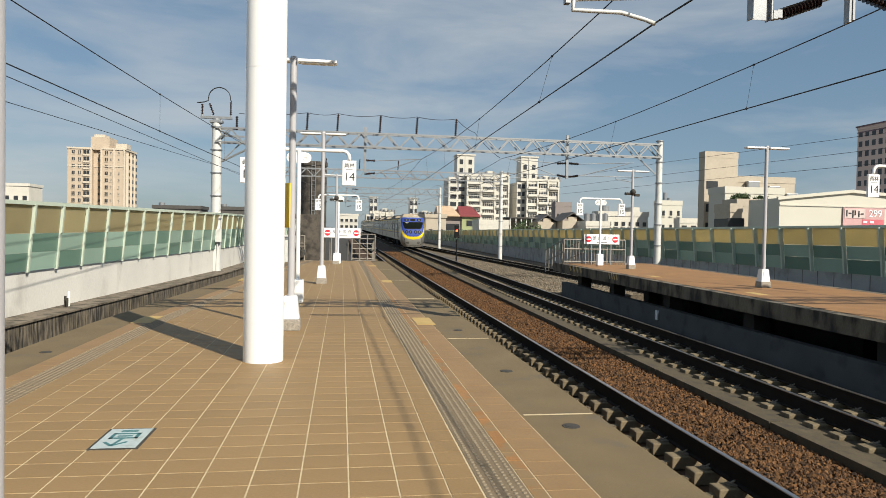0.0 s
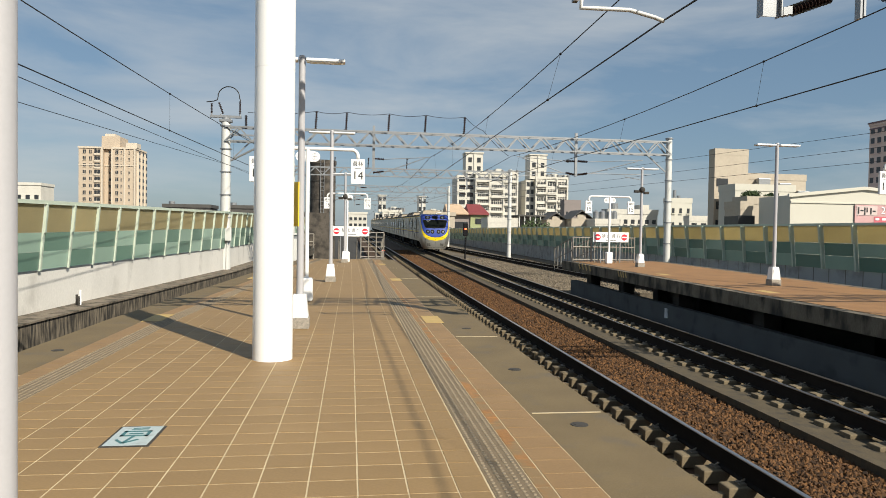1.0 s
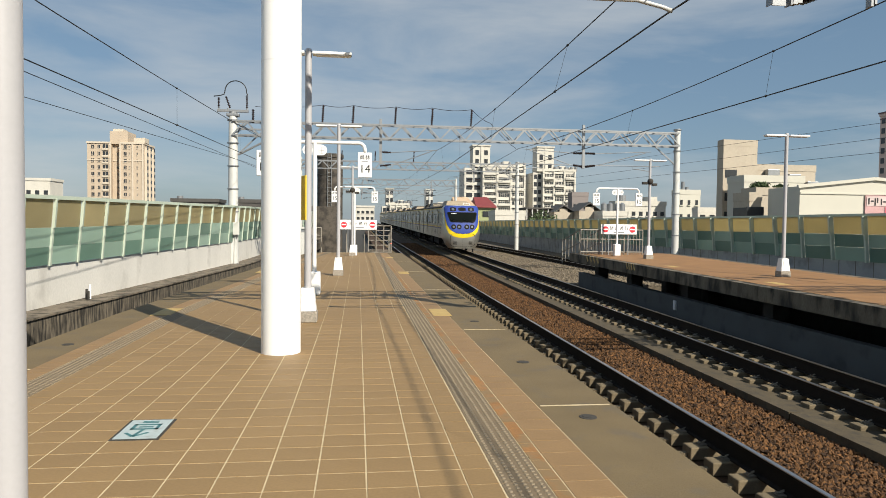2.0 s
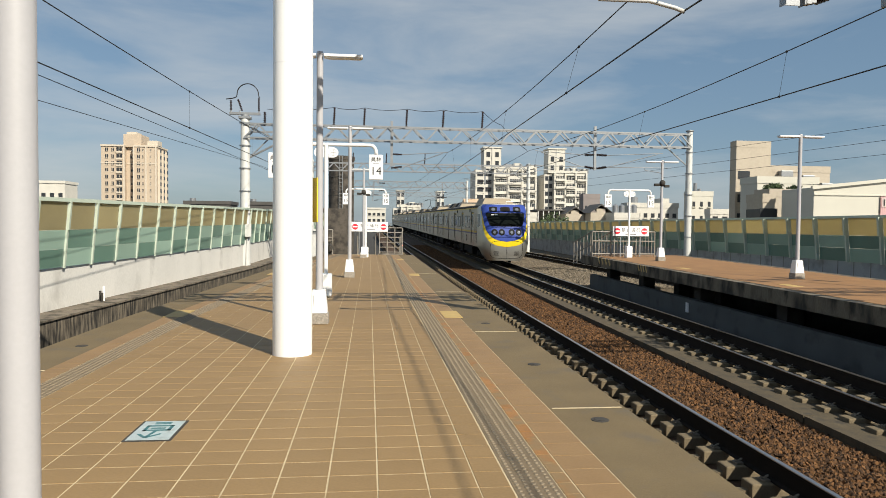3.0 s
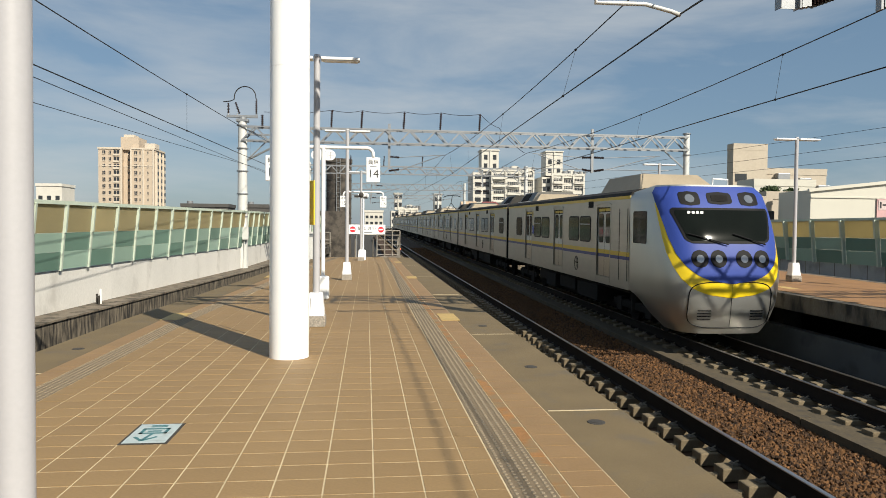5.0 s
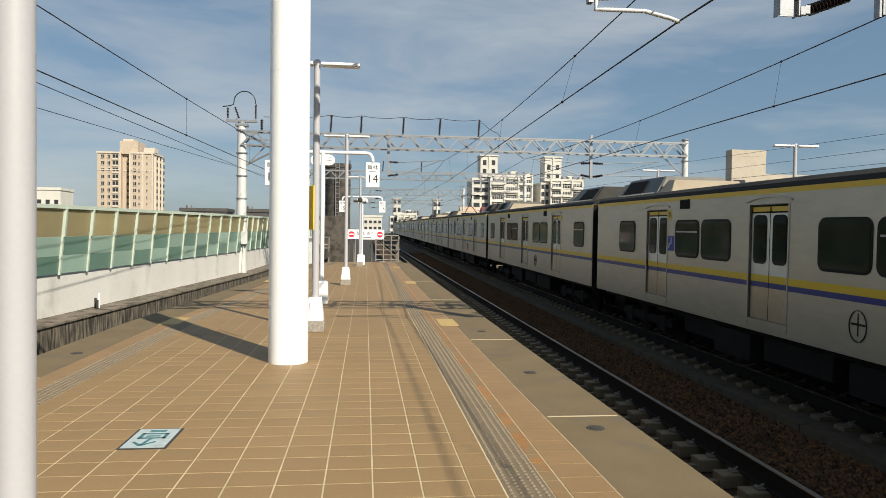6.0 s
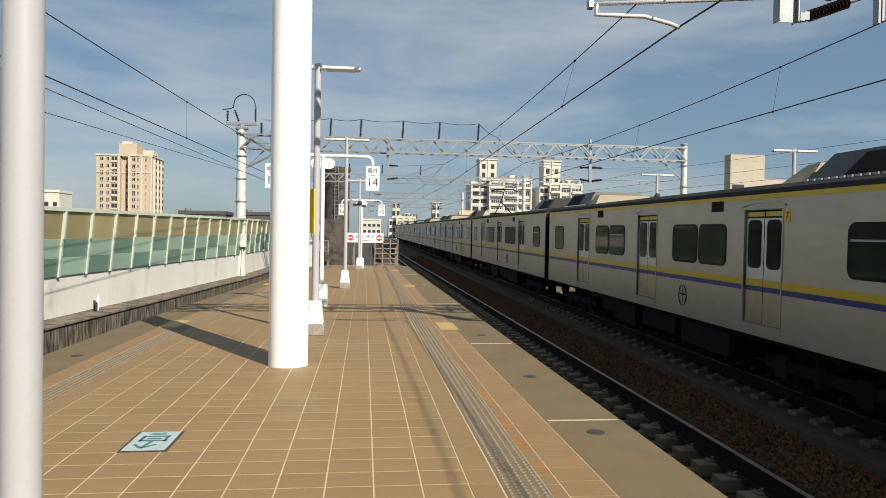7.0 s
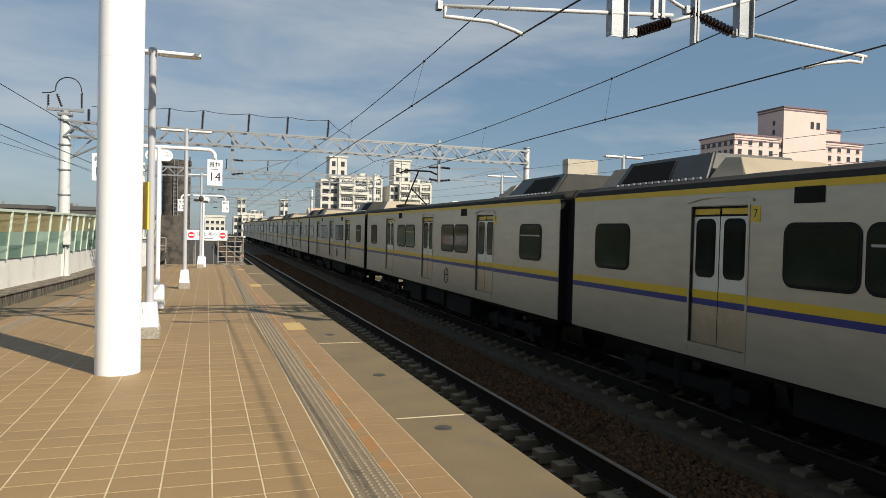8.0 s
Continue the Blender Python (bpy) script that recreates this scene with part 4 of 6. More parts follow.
# cantilevers on the drop posts
CONTACT = 5.27
for ends in (((5.40, 8.0, 4.36), (5.94, 8.0, 4.565)), ((6.26, 8.0, 4.745), (6.98, 8.0, 4.545))):
    bm = bmesh.new()
    insulator(bm, *ends, 0.075, 12)
    part("insulator", bm, M_INSULATOR, p_near, "thick dark ribbed insulator")
for pts in (
    ((2.60, 8.0, 4.36), (5.98, 8.0, 4.66)),
    ((2.70, 8.0, 4.37), (2.69, 8.0, 4.24), (2.85, 8.0, 4.245), (3.3, 8.0, 4.25), (3.62, 8.0, 4.18), (3.74, 8.0, 4.14)),
    ((5.28, 8.0, 4.33), (5.40, 8.0, 4.36)),
    ((5.94, 8.0, 4.565), (6.2, 8.0, 4.66), (7.35, 8.0, 5.06), (8.2, 8.0, 5.28)),
    ((6.26, 8.0, 4.745), (6.0, 8.0, 4.84), (5.72, 8.0, 4.98)),
    ((6.98, 8.0, 4.545), (7.2, 8.0, 4.53)),
    ((7.30, 8.0, 4.56), (9.53, 8.0, 4.47)),
    ((9.45, 8.0, 4.47), (9.44, 8.0, 4.37), (9.2, 8.0, 4.37), (8.6, 8.0, 4.27), (8.29, 8.0, 4.17)),
):
    bm = bmesh.new()
    tube(bm, pts, 0.026, 10)
    part("bracket_tube", bm, M_MAST, p_near, "pale bracket tube", True)
bm = bmesh.new()
box(bm, 6.31, 6.34, 7.95, 8.05, 4.31, 6.0)
box(bm, 6.36, 6.39, 7.95, 8.05, 4.34, 6.0)
box(bm, 5.65, 5.72, 7.96, 8.04, 4.58, 4.95)
box(bm, 5.78, 5.83, 7.96, 8.04, 4.6, 4.85)
for x, z in ((5.30, 4.34), (5.36, 4.355), (6.2, 4.76), (7.05, 4.54), (2.62, 4.36)):
    box(bm, x - 0.03, x + 0.03, 7.95, 8.05, z - 0.05, z + 0.05)
part("clamp", bm, M_GALV, p_near, "steel clamps and hanger")
for p, y in ((p_one, 36.0), (p_two, 63.0), (p_three, 91.0)):
    cantilever(p, {36.0: 1.06, 63.0: 0.8, 91.0: 0.6}[y], 4.1, y, z_one(y) + CONTACT)
for p, y, xp in ((p_one, 36.0, 12.05), (p_two, 63.0, 10.6), (p_three, 91.0, 9.6)):
    cantilever(p, xp, 8.15 + 0.6, y, z_two(y) + CONTACT)
    cantilever(p, xp, 15.8 - (y - 36) * 0.05, y, z_two(y) + CONTACT)


def catenary(label, x_at, z_at, spans, hi=1.1, dip=0.30, up_at=None, hung=(0.19, 0.45, 0.71, 0.93)):
    """A messenger wire sagging from support to support, a contact wire under it and the droppers between."""
    t = tagged(empty("overhead_line"), label, "overhead wire", "overhead lines")
    up_at = up_at or x_at
    mess, cont, drops = [], [], []
    for a, b in zip(spans, spans[1:]):
        def point(f, upper):
            y = a + (b - a) * f
            z = z_at(y) + CONTACT
            return Vector((up_at(y), y, z + hi - dip * 4 * f * (1 - f))) if upper else Vector((x_at(y), y, z))

        mess += [point(k / 10, True) for k in range(10)]
        cont += [point(k / 10, False) for k in range(10)]
        drops += [(point(f, True), point(f, False)) for f in hung]
    part("messenger_wire", tube(bmesh.new(), mess, 0.011, 6), M_WIRE, t)
    part("contact_wire", tube(bmesh.new(), cont, 0.012, 6), M_WIRE, t)
    for p, q in drops:
        d = part("dropper", rod(bmesh.new(), p, q, 0.0035, n=5), M_WIRE, t)
        for c in (p, q):
            bm = bmesh.new()
            bmesh.ops.create_icosphere(bm, subdivisions=1, radius=0.03, matrix=Matrix.Translation(c))
            part("wire_clamp", bm, M_WIRE, d)


SPANS = (-20, 8, 36, 63, 91, 122, 160)
catenary("dark overhead wires above the track beside the platform", lambda y: float(np.interp(y, SPANS, (4.2, 3.74, 4.25, 3.85, 4.2, 3.9, 4.1))), z_one, SPANS, up_at=lambda y: 4.08)
catenary("dark overhead wires above the train's track", lambda y: float(np.interp(y, SPANS, (8.1, 8.3, 8.2, 8.3, 8.1, 8.2, 8.1))), z_two, SPANS, up_at=lambda y: 8.42)
catenary("dark overhead wires above the track by the parapet", lambda y: -6.0 + 0.058 * y, z_low, SPANS[:4], dip=0.12, hung=(0.13, 0.41, 0.68, 0.92))


def cable(label, pts, r=0.008, sag=0.0):
    bm = bmesh.new()
    out = []
    for a, b in zip(pts, pts[1:]):
        a, b = Vector(a), Vector(b)
        for k in range(9):
            p = a.lerp(b, k / 8)
            p.z -= sag * 4 * (k / 8) * (1 - k / 8)
            out.append(p)
    tube(bm, out, r, 5)
    return tagged(part("power_cable", bm, M_WIRE), label, "power cable", "power cables along the line")


cable("thin dark feeder cable beside the masts", ((-7.59, 6, 3.91), (-5.49, 34, 4.455), (-5.2, 63, 5.2)))
cable("thin dark feeder cable beside the masts", ((-6.05, 6, 4.1), (-4.75, 34, 4.12), (-4.0, 63, 4.9)))
cable("thin dark cable strung over the insulators of the portal", ((-5.2, 36, 7.4), (-1.79, 36, 7.58), (-0.25, 36, 7.6), (1.93, 36, 7.6), (3.84, 36, 7.6), (5.91, 36, 7.58), (6.9, 36, 6.9), (8.3, 36, 5.6)), r=0.014, sag=0.1)
for za, zm in ((4.95, 5.67), (4.55, 5.0), (4.05, 4.49)):
    cable("thin dark feeder cable along the far masts", ((19.6, 8, za), (17.55, 36, zm), (14.9, 63, zm + 0.3), (13.0, 91, zm + 0.6)))


# signal by the line
sg = tagged(empty("line_signal", pose(9.72, 58, z_two(58) - 0.3)), "black railway signal showing a red light", "railway signal")
bm = bmesh.new()
rod(bm, (0, 0, 0), (0, 0, 1.9), 0.06, n=10)
part("post", bm, M_BLACK, sg)
bm = bmesh.new()
box(bm, -0.2, 0.2, -0.1, 0.1, 2.0, 3.1, 0.05)
head = part("signal_head", bm, M_BLACK, sg)
bm = bmesh.new()
bmesh.ops.create_cone(bm, cap_ends=True, segments=16, radius1=0.09, radius2=0.09, depth=0.02, matrix=pose(0, -0.115, 2.62, 90))
part("lens", bm, M_LAMP_RED, head, "glowing red lens")
sg = tagged(empty("ground_signal", pose(3.1, 66, -1.0)), "low black signal with a red light beside the rails", "railway signal")
bm = bmesh.new()
box(bm, -0.2, 0.2, -0.1, 0.1, 0.0, 0.8, 0.04)
head = part("signal_head", bm, M_BLACK, sg)
bm = bmesh.new()
bmesh.ops.create_cone(bm, cap_ends=True, segments=16, radius1=0.13, radius2=0.13, depth=0.02, matrix=pose(0, -0.115, 0.6, 90))
part("lens", bm, M_LAMP_RED, head, "glowing red lens")

# ---- the train: a cab car and seven carriages ----
HALF, WIDE, PITCH = 8.82, 1.40, 18.24
Z_LOW, Z_EAVE = 0.98, 3.50
DOORS = (-4.85, 0.0, 4.85)
DOOR_W = 0.56
CAB_DOORS = (-4.45, 0.25, 4.72)
CAB_WINDOWS = ((-2.80, 0.50), (-1.62, 0.52), (2.0, 0.53), (3.2, 0.50), (6.53, 0.50))
WINDOWS = ((-7.5, 0.50), (-3.14, 0.50), (-1.98, 0.53), (1.98, 0.53), (3.14, 0.50), (7.5, 0.50))


def rounded(bm, x, y, z, hw, hh, r, t, n=5):
    """An upright rounded plate in the plane x = const, t thick towards the outside."""
    pts = []
    for cy, cz, a0 in ((hw - r, hh - r, 0), (-hw + r, hh - r, 90), (-hw + r, -hh + r, 180), (hw - r, -hh + r, 270)):
        for k in range(n + 1):
            a = radians(a0 + 90 * k / n)
            pts.append((y + cy + r * math.cos(a), z + cz + r * math.sin(a)))
    s = 1 if x > 0 else -1
    inner = [bm.verts.new((x, a, b)) for a, b in pts]
    outer = [bm.verts.new((x + s * t, a, b)) for a, b in pts]
    bm.faces.new(outer)
    for k in range(len(pts)):
        j = (k + 1) % len(pts)
        bm.faces.new((inner[k], inner[j], outer[j], outer[k]))
    bmesh.ops.recalc_face_normals(bm, faces=bm.faces)
    return bm


def add_window(t, s, y, z, hw, hh, r=0.12, bar_at=None):
    bm = bmesh.new()
    rounded(bm, s * (WIDE - 0.004), y, z, hw + 0.04, hh + 0.04, r + 0.03, 0.014)
    w = part("window", bm, M_BLACK, t, "rounded window with a black rubber frame")
    bm = bmesh.new()
    rounded(bm, s * (WIDE + 0.008), y, z, hw, hh, r, 0.006)
    part("pane", bm, M_GLASS_TINT, w)
    if bar_at is not None:
        bm = bmesh.new()
        box(bm, s * (WIDE + 0.0145), s * (WIDE + 0.02), y - hw + 0.03, y + hw - 0.03, z + bar_at, z + bar_at + 0.03)
        part("window_bar", bm, M_GALV, w)


def add_door(t, s, y, plate):
    bm = bmesh.new()
    box(bm, s * 1.325, s * 1.345, y - DOOR_W, y + DOOR_W, 1.2, 3.16)
    d = part("door_recess", bm, M_BLACK, t, "recessed double sliding door")
    for k in (-1, 1):
        bm = bmesh.new()
        box(bm, s * 1.346, s * 1.366, y + k * 0.008, y + k * (DOOR_W - 0.02), 1.2, 1.75)
        part("leaf_lower", bm, M_DOOR, d, "brushed brownish lower panel")
        bm = bmesh.new()
        box(bm, s * 1.346, s * 1.364, y + k * 0.008, y + k * (DOOR_W - 0.02), 1.961, 3.02)
        part("leaf_upper", bm, M_DOOR_UPPER, d)
        bm = bmesh.new()
        rounded(bm, s * 1.3635, y + k * 0.285, 2.57, 0.20, 0.42, 0.1, 0.008)
        rounded(bm, s * 1.3715, y + k * 0.285, 2.57, 0.175, 0.395, 0.09, 0.003)
        part("door_window", bm, M_GLASS, d, "dark narrow door window")
        bm = bmesh.new()
        box(bm, s * 1.346, s * 1.36, y + k * 0.02, y + k * (DOOR_W - 0.03), 3.05, 3.13)
        part("door_notice", bm, M_STRIPE_YELLOW, d)
        for z0, z1, mm in ((1.841, 1.96, M_STRIPE_YELLOW), (1.751, 1.84, M_STRIPE_BLUE)):
            bm = bmesh.new()
            box(bm, s * 1.346, s * 1.367, y + k * 0.008, y + k * (DOOR_W - 0.02), z0, z1)
            part("stripe", bm, mm, d)
    bm = bmesh.new()
    box(bm, s * 1.346, s * 1.3665, y - 0.007, y + 0.007, 1.2, 3.1)
    part("door_seal", bm, M_BLACK, d)
    bm = bmesh.new()
    for k in range(11):
        a = -1 + 2 * k / 10
        b = -1 + 2 * (k + 1) / 10
        if k < 10:
            bar(bm, (s * (WIDE + 0.012), y + a * 0.66, 3.30 - 0.075 * a * a), (s * (WIDE + 0.012), y + b * 0.66, 3.30 - 0.075 * b * b), 0.03, 0.03)
    for k in (-1, 1):
        box(bm, s * (WIDE - 0.06), s * (WIDE + 0.01), y + k * DOOR_W, y + k * (DOOR_W + 0.035), 1.05, 3.17)
    box(bm, s * (WIDE - 0.08), s * (WIDE + 0.012), y - DOOR_W, y + DOOR_W, 1.13, 1.19)
    part("door_frame", bm, M_STAINLESS, d, "steel door frame with an arched gutter")
    if plate == "8":
        bm = bmesh.new()
        box(bm, s * WIDE, s * (WIDE + 0.006), y - DOOR_W - 0.36, y - DOOR_W - 0.06, 2.25, 2.58)
        pl = part("access_sign", bm, M_TRAIN_BLUE, t, "blue access sign")
        bm = bmesh.new()
        tube(bm, [(s * (WIDE + 0.008), y - DOOR_W - 0.23, 2.53), (s * (WIDE + 0.008), y - DOOR_W - 0.23, 2.41), (s * (WIDE + 0.008), y - DOOR_W - 0.15, 2.41), (s * (WIDE + 0.008), y - DOOR_W - 0.12, 2.31)], 0.012, 6)
        part("access_figure", bm, M_SIGN_WHITE, pl)
    if plate:
        bm = bmesh.new()
        box(bm, s * WIDE, s * (WIDE + 0.006), y - DOOR_W - 0.215, y - DOOR_W - 0.05, 2.94, 3.15)
        pl = part("door_number", bm, M_STRIPE_YELLOW, t, "yellow plate with the carriage number")
        words("number", plate, 0.16, M_INK, pl, pose(s * (WIDE + 0.007), y - DOOR_W - 0.132, 3.045, 90, 0, -90 if s < 0 else 90))


def section(z):
    """Half width of the body at a height over the rail."""
    return float(np.interp(z, (0.98, 3.44, 3.53, 3.60, 3.66, 3.70), (1.40, 1.40, 1.34, 1.15, 0.75, 0.0)))


def car(cab, plate, pantograph=False):
    t = tagged(empty("train_car"), "", "train car", "cars of the commuter train")
    y0, y1 = (-6.45, HALF) if cab else (-HALF, HALF)
    # core and skins
    bm = bmesh.new()
    box(bm, -1.32, 1.32, y0 + 0.02, y1 - 0.02, Z_LOW, 3.45)
    doors = CAB_DOORS if cab else DOORS
    edges = [y0]
    for d in doors:
        edges += [d - DOOR_W, d + DOOR_W]
    edges.append(y1)
    for s in (-1, 1):
        for a, b in zip(edges[::2], edges[1::2]):
            box(bm, s * 1.31, s * WIDE, a, b, Z_LOW, 3.43)
        for d in doors:
            box(bm, s * 1.31, s * WIDE, d - DOOR_W, d + DOOR_W, 3.17, 3.43)
            box(bm, s * 1.31, s * WIDE, d - DOOR_W, d + DOOR_W, Z_LOW, 1.13)
    part("body", bm, M_STAINLESS, t, "brushed stainless steel body")
    bm = bmesh.new()
    prof = [(s * w, z) for s, z, w in [(-1, z, section(z)) for z in (3.431, 3.52, 3.60, 3.66)] + [(1, 3.70, 0.0)] + [(1, z, section(z)) for z in (3.66, 3.60, 3.52, 3.431)]]
    a = [bm.verts.new((x, y0, z)) for x, z in prof]
    b = [bm.verts.new((x, y1, z)) for x, z in prof]
    for k in range(len(prof)):
        j = (k + 1) % len(prof)
        bm.faces.new((a[k], a[j], b[j], b[k]))
    bm.faces.new(a)
    bm.faces.new(b[::-1])
    bmesh.ops.recalc_face_normals(bm, faces=bm.faces)
    part("roof", bm, M_ROOF, t, "dark grey curved roof")
    for s in (-1, 1):
        bm = bmesh.new()
        box(bm, s * (WIDE + 0.0005), s * (WIDE + 0.006), y0, y1, 3.345, 3.43)
        part("roof_stripe", bm, M_STRIPE_YELLOW, t, "yellow stripe under the eaves")
        for a, b in zip(edges[::2], edges[1::2]):
            for z0, z1, mm, nm in ((1.841, 1.96, M_STRIPE_YELLOW, "yellow_stripe"), (1.751, 1.84, M_STRIPE_BLUE, "blue_stripe")):
                bm = bmesh.new()
                box(bm, s * (WIDE + 0.0005), s * (WIDE + 0.004), a, b, z0, z1)
                part(nm, bm, mm, t)
        for k, (y, hw) in enumerate(CAB_WINDOWS if cab else WINDOWS):
            add_window(t, s, y, 2.53, hw, 0.36, bar_at=0.13 if k in (0, 3) else None)
        for k, d in enumerate(doors):
            add_door(t, s, d, plate if k == 2 or (k == 0 and not cab) else "")
        for d in (-3.32, 3.32):
            bm = bmesh.new()
            box(bm, s * WIDE, s * (WIDE + 0.012), d - 0.22, d + 0.22, 3.16, 3.36, 0.004)
            db = part("display_box", bm, M_BLACK, t, "dark framed destination display")
            bm = bmesh.new()
            box(bm, s * (WIDE + 0.0122), s * (WIDE + 0.015), d - 0.19, d + 0.19, 3.185, 3.335)
            part("display_pane", bm, M_UNDER, db)
        bm = bmesh.new()
        for k in range(16):
            a, b = radians(k * 22.5), radians(k * 22.5 + 22.5)
            bar(bm, (s * (WIDE + 0.004), -1.95 + 0.17 * math.cos(a), 1.42 + 0.22 * math.sin(a)), (s * (WIDE + 0.004), -1.95 + 0.17 * math.cos(b), 1.42 + 0.22 * math.sin(b)), 0.022, 0.008)
        box(bm, s * WIDE, s * (WIDE + 0.006), -2.09, -1.81, 1.43, 1.46)
        box(bm, s * WIDE, s * (WIDE + 0.006), -1.96, -1.94, 1.28, 1.6)
        part("emblem", bm, M_ROOF, t, "plain round dark emblem")
    # roof equipment
    for end in (-1, 1):
        if (cab and end < 0) or (pantograph and end > 0):
            continue
        bm = bmesh.new()
        for ya, yb, top in ((7.9, 5.5, 4.04),):
            pts = [(-1.12, 3.58), (-0.78, top), (0.78, top), (1.12, 3.58)]
            v0 = [bm.verts.new((x, end * ya, z)) for x, z in pts]
            v1 = [bm.verts.new((x * 0.98, end * (yb + (0.25 if z > 3.8 else 0)), z)) for x, z in pts]
            for k in range(4):
                j = (k + 1) % 4
                bm.faces.new((v0[k], v0[j], v1[j], v1[k]))
            bm.faces.new(v0)
            bm.faces.new(v1[::-1])
        bmesh.ops.recalc_face_normals(bm, faces=bm.faces)
        u = part("cooling_unit", bm, M_ROOF_UNIT_DARK, t, "dark sloped cooling unit")
        for s in (-1, 1):
            bm = bmesh.new()
            rim = [bm.verts.new((s * (1.12 - 0.34 * f + 0.008), end * y, 3.58 + 0.46 * f + 0.006)) for f, y in ((0.14, 7.75), (0.86, 7.75), (0.86, 6.55), (0.14, 6.4))]
            back = [bm.verts.new((v.co.x - s * 0.012, v.co.y, v.co.z - 0.009)) for v in rim]
            bm.faces.new(rim)
            for k in range(4):
                bm.faces.new((rim[k], rim[(k + 1) % 4], back[(k + 1) % 4], back[k]))
            bmesh.ops.recalc_face_normals(bm, faces=bm.faces)
            part("grille", bm, M_UNDER, u, "black intake grille")
            bm = bmesh.new()
            for k in range(14):
                y = end * (5.6 + k * 0.17)
                box(bm, s * 1.13, s * 1.16, y - 0.05, y + 0.05, 3.57, 3.63)
            part("vent_row", bm, M_GALV, u, "row of small vents")
        bm = bmesh.new()
        pts = [(-1.08, 3.58), (-0.8, 3.93), (0.8, 3.93), (1.08, 3.58)]
        v0 = [bm.verts.new((x, end * (5.47 if z < 3.8 else 5.44), z)) for x, z in pts]
        v1 = [bm.verts.new((x, end * (4.75 if z < 3.8 else 5.12), z - (0.02 if z > 3.8 else 0))) for x, z in pts]
        for k in range(4):
            j = (k + 1) % 4
            bm.faces.new((v0[k], v0[j], v1[j], v1[k]))
        bm.faces.new(v0)
        bm.faces.new(v1[::-1])
        bmesh.ops.recalc_face_normals(bm, faces=bm.faces)
        part("air_conditioner", bm, M_ROOF_UNIT, t, "tan roof air conditioner")
    bm = bmesh.new()
    frustum(bm, 0, 8.25, 3.58, 3.98, 0.95, 0.45, 0.7, 0.3)
    part("roof_hatch", bm, M_ROOF_UNIT, t, "tan roof box")
    if pantograph:
        p = part("pantograph", tube(bmesh.new(), [(-0.5, 6.0, 3.75), (0, 6.8, 4.5), (0, 5.8, 5.15)], 0.03, 6), M_BLACK, t, "black raised pantograph")
        bm = bmesh.new()
        tube(bm, [(0.5, 6.0, 3.75), (0, 6.8, 4.5)], 0.03, 6)
        tube(bm, [(-0.8, 5.8, 5.05), (-0.5, 5.8, 5.17), (0.5, 5.8, 5.17), (0.8, 5.8, 5.05)], 0.035, 6)
        box(bm, -0.7, 0.7, 5.5, 6.6, 3.68, 3.78)
        part("collector_head", bm, M_BLACK, p)
    # gangway, couplers, underframe
    for a, b in ((y1, y1 + 0.3),) if cab else ((y1, y1 + 0.3), (y0 - 0.3, y0)):
        bm = bmesh.new()
        box(bm, -1.22, 1.22, a, b, 0.95, 3.42)
        part("gangway", bm, M_BLACK, t, "black folded gangway")
        # Dark sheet over the steel end paints in shade between the cars.
        near, side = (a, 1) if a == y1 else (b, -1)
        part("end_panel", box(bmesh.new(), -1.385, 1.385, near + side * 0.001, near + side * 0.014, Z_LOW, 3.42), M_UNDER, t, "dark plate painting the gap's shade on the car end")
    bm = bmesh.new()
    box(bm, -1.15, 1.15, y0 + 0.3, y1 - 0.1, 0.85, 0.979)
    for a, b, w, z in ((-3.6, -1.6, 1.25, 0.38), (-1.2, 0.6, 1.2, 0.45), (0.9, 2.2, 1.28, 0.36), (2.4, 3.7, 1.15, 0.5)):
        box(bm, -w, w, a, b, z, 0.86, 0.02)
    part("underframe", bm, M_UNDER, t, "dark equipment boxes under the floor")
    for yb in (-6.0, 6.0):
        bm = bmesh.new()
        for s in (-1, 1):
            box(bm, s * 0.95, s * 1.08, yb - 1.5, yb + 1.5, 0.42, 0.62, 0.02)
            for d in (-1.0, 1.0):
                box(bm, s * 0.9, s * 1.1, yb + d - 0.18, yb + d + 0.18, 0.3, 0.68, 0.02)
            rod(bm, (s * 1.0, yb, 0.35), (s * 1.0, yb, 0.85), 0.13, n=12)
        rod(bm, (-0.95, yb, 0.52), (0.95, yb, 0.52), 0.09, n=8)
        bo = part("bogie", bm, M_UNDER, t, "dark bogie frame")
        for d in (-1.0, 1.0):
            for s in (-1, 1):
                bm = bmesh.new()
                rod(bm, (s * 0.52, yb + d, 0.425), (s * 0.64, yb + d, 0.425), 0.425, n=28)
                part("wheel", bm, M_UNDER, bo)
    return t


def nose_depth(u, z):
    p = 0.14 * ((1.35 - z) / 1.1) ** 2 if z < 1.35 else 0.95 * ((z - 1.35) / 2.3) ** 1.75
    return p + 0.46 * abs(u) ** 5.5


def nose_width(z):
    return float(np.interp(z, (0.24, 0.5, 0.9, 1.4, 3.0, 3.4, 3.64), (1.02, 1.2, 1.34, 1.40, 1.40, 1.38, 1.22)))


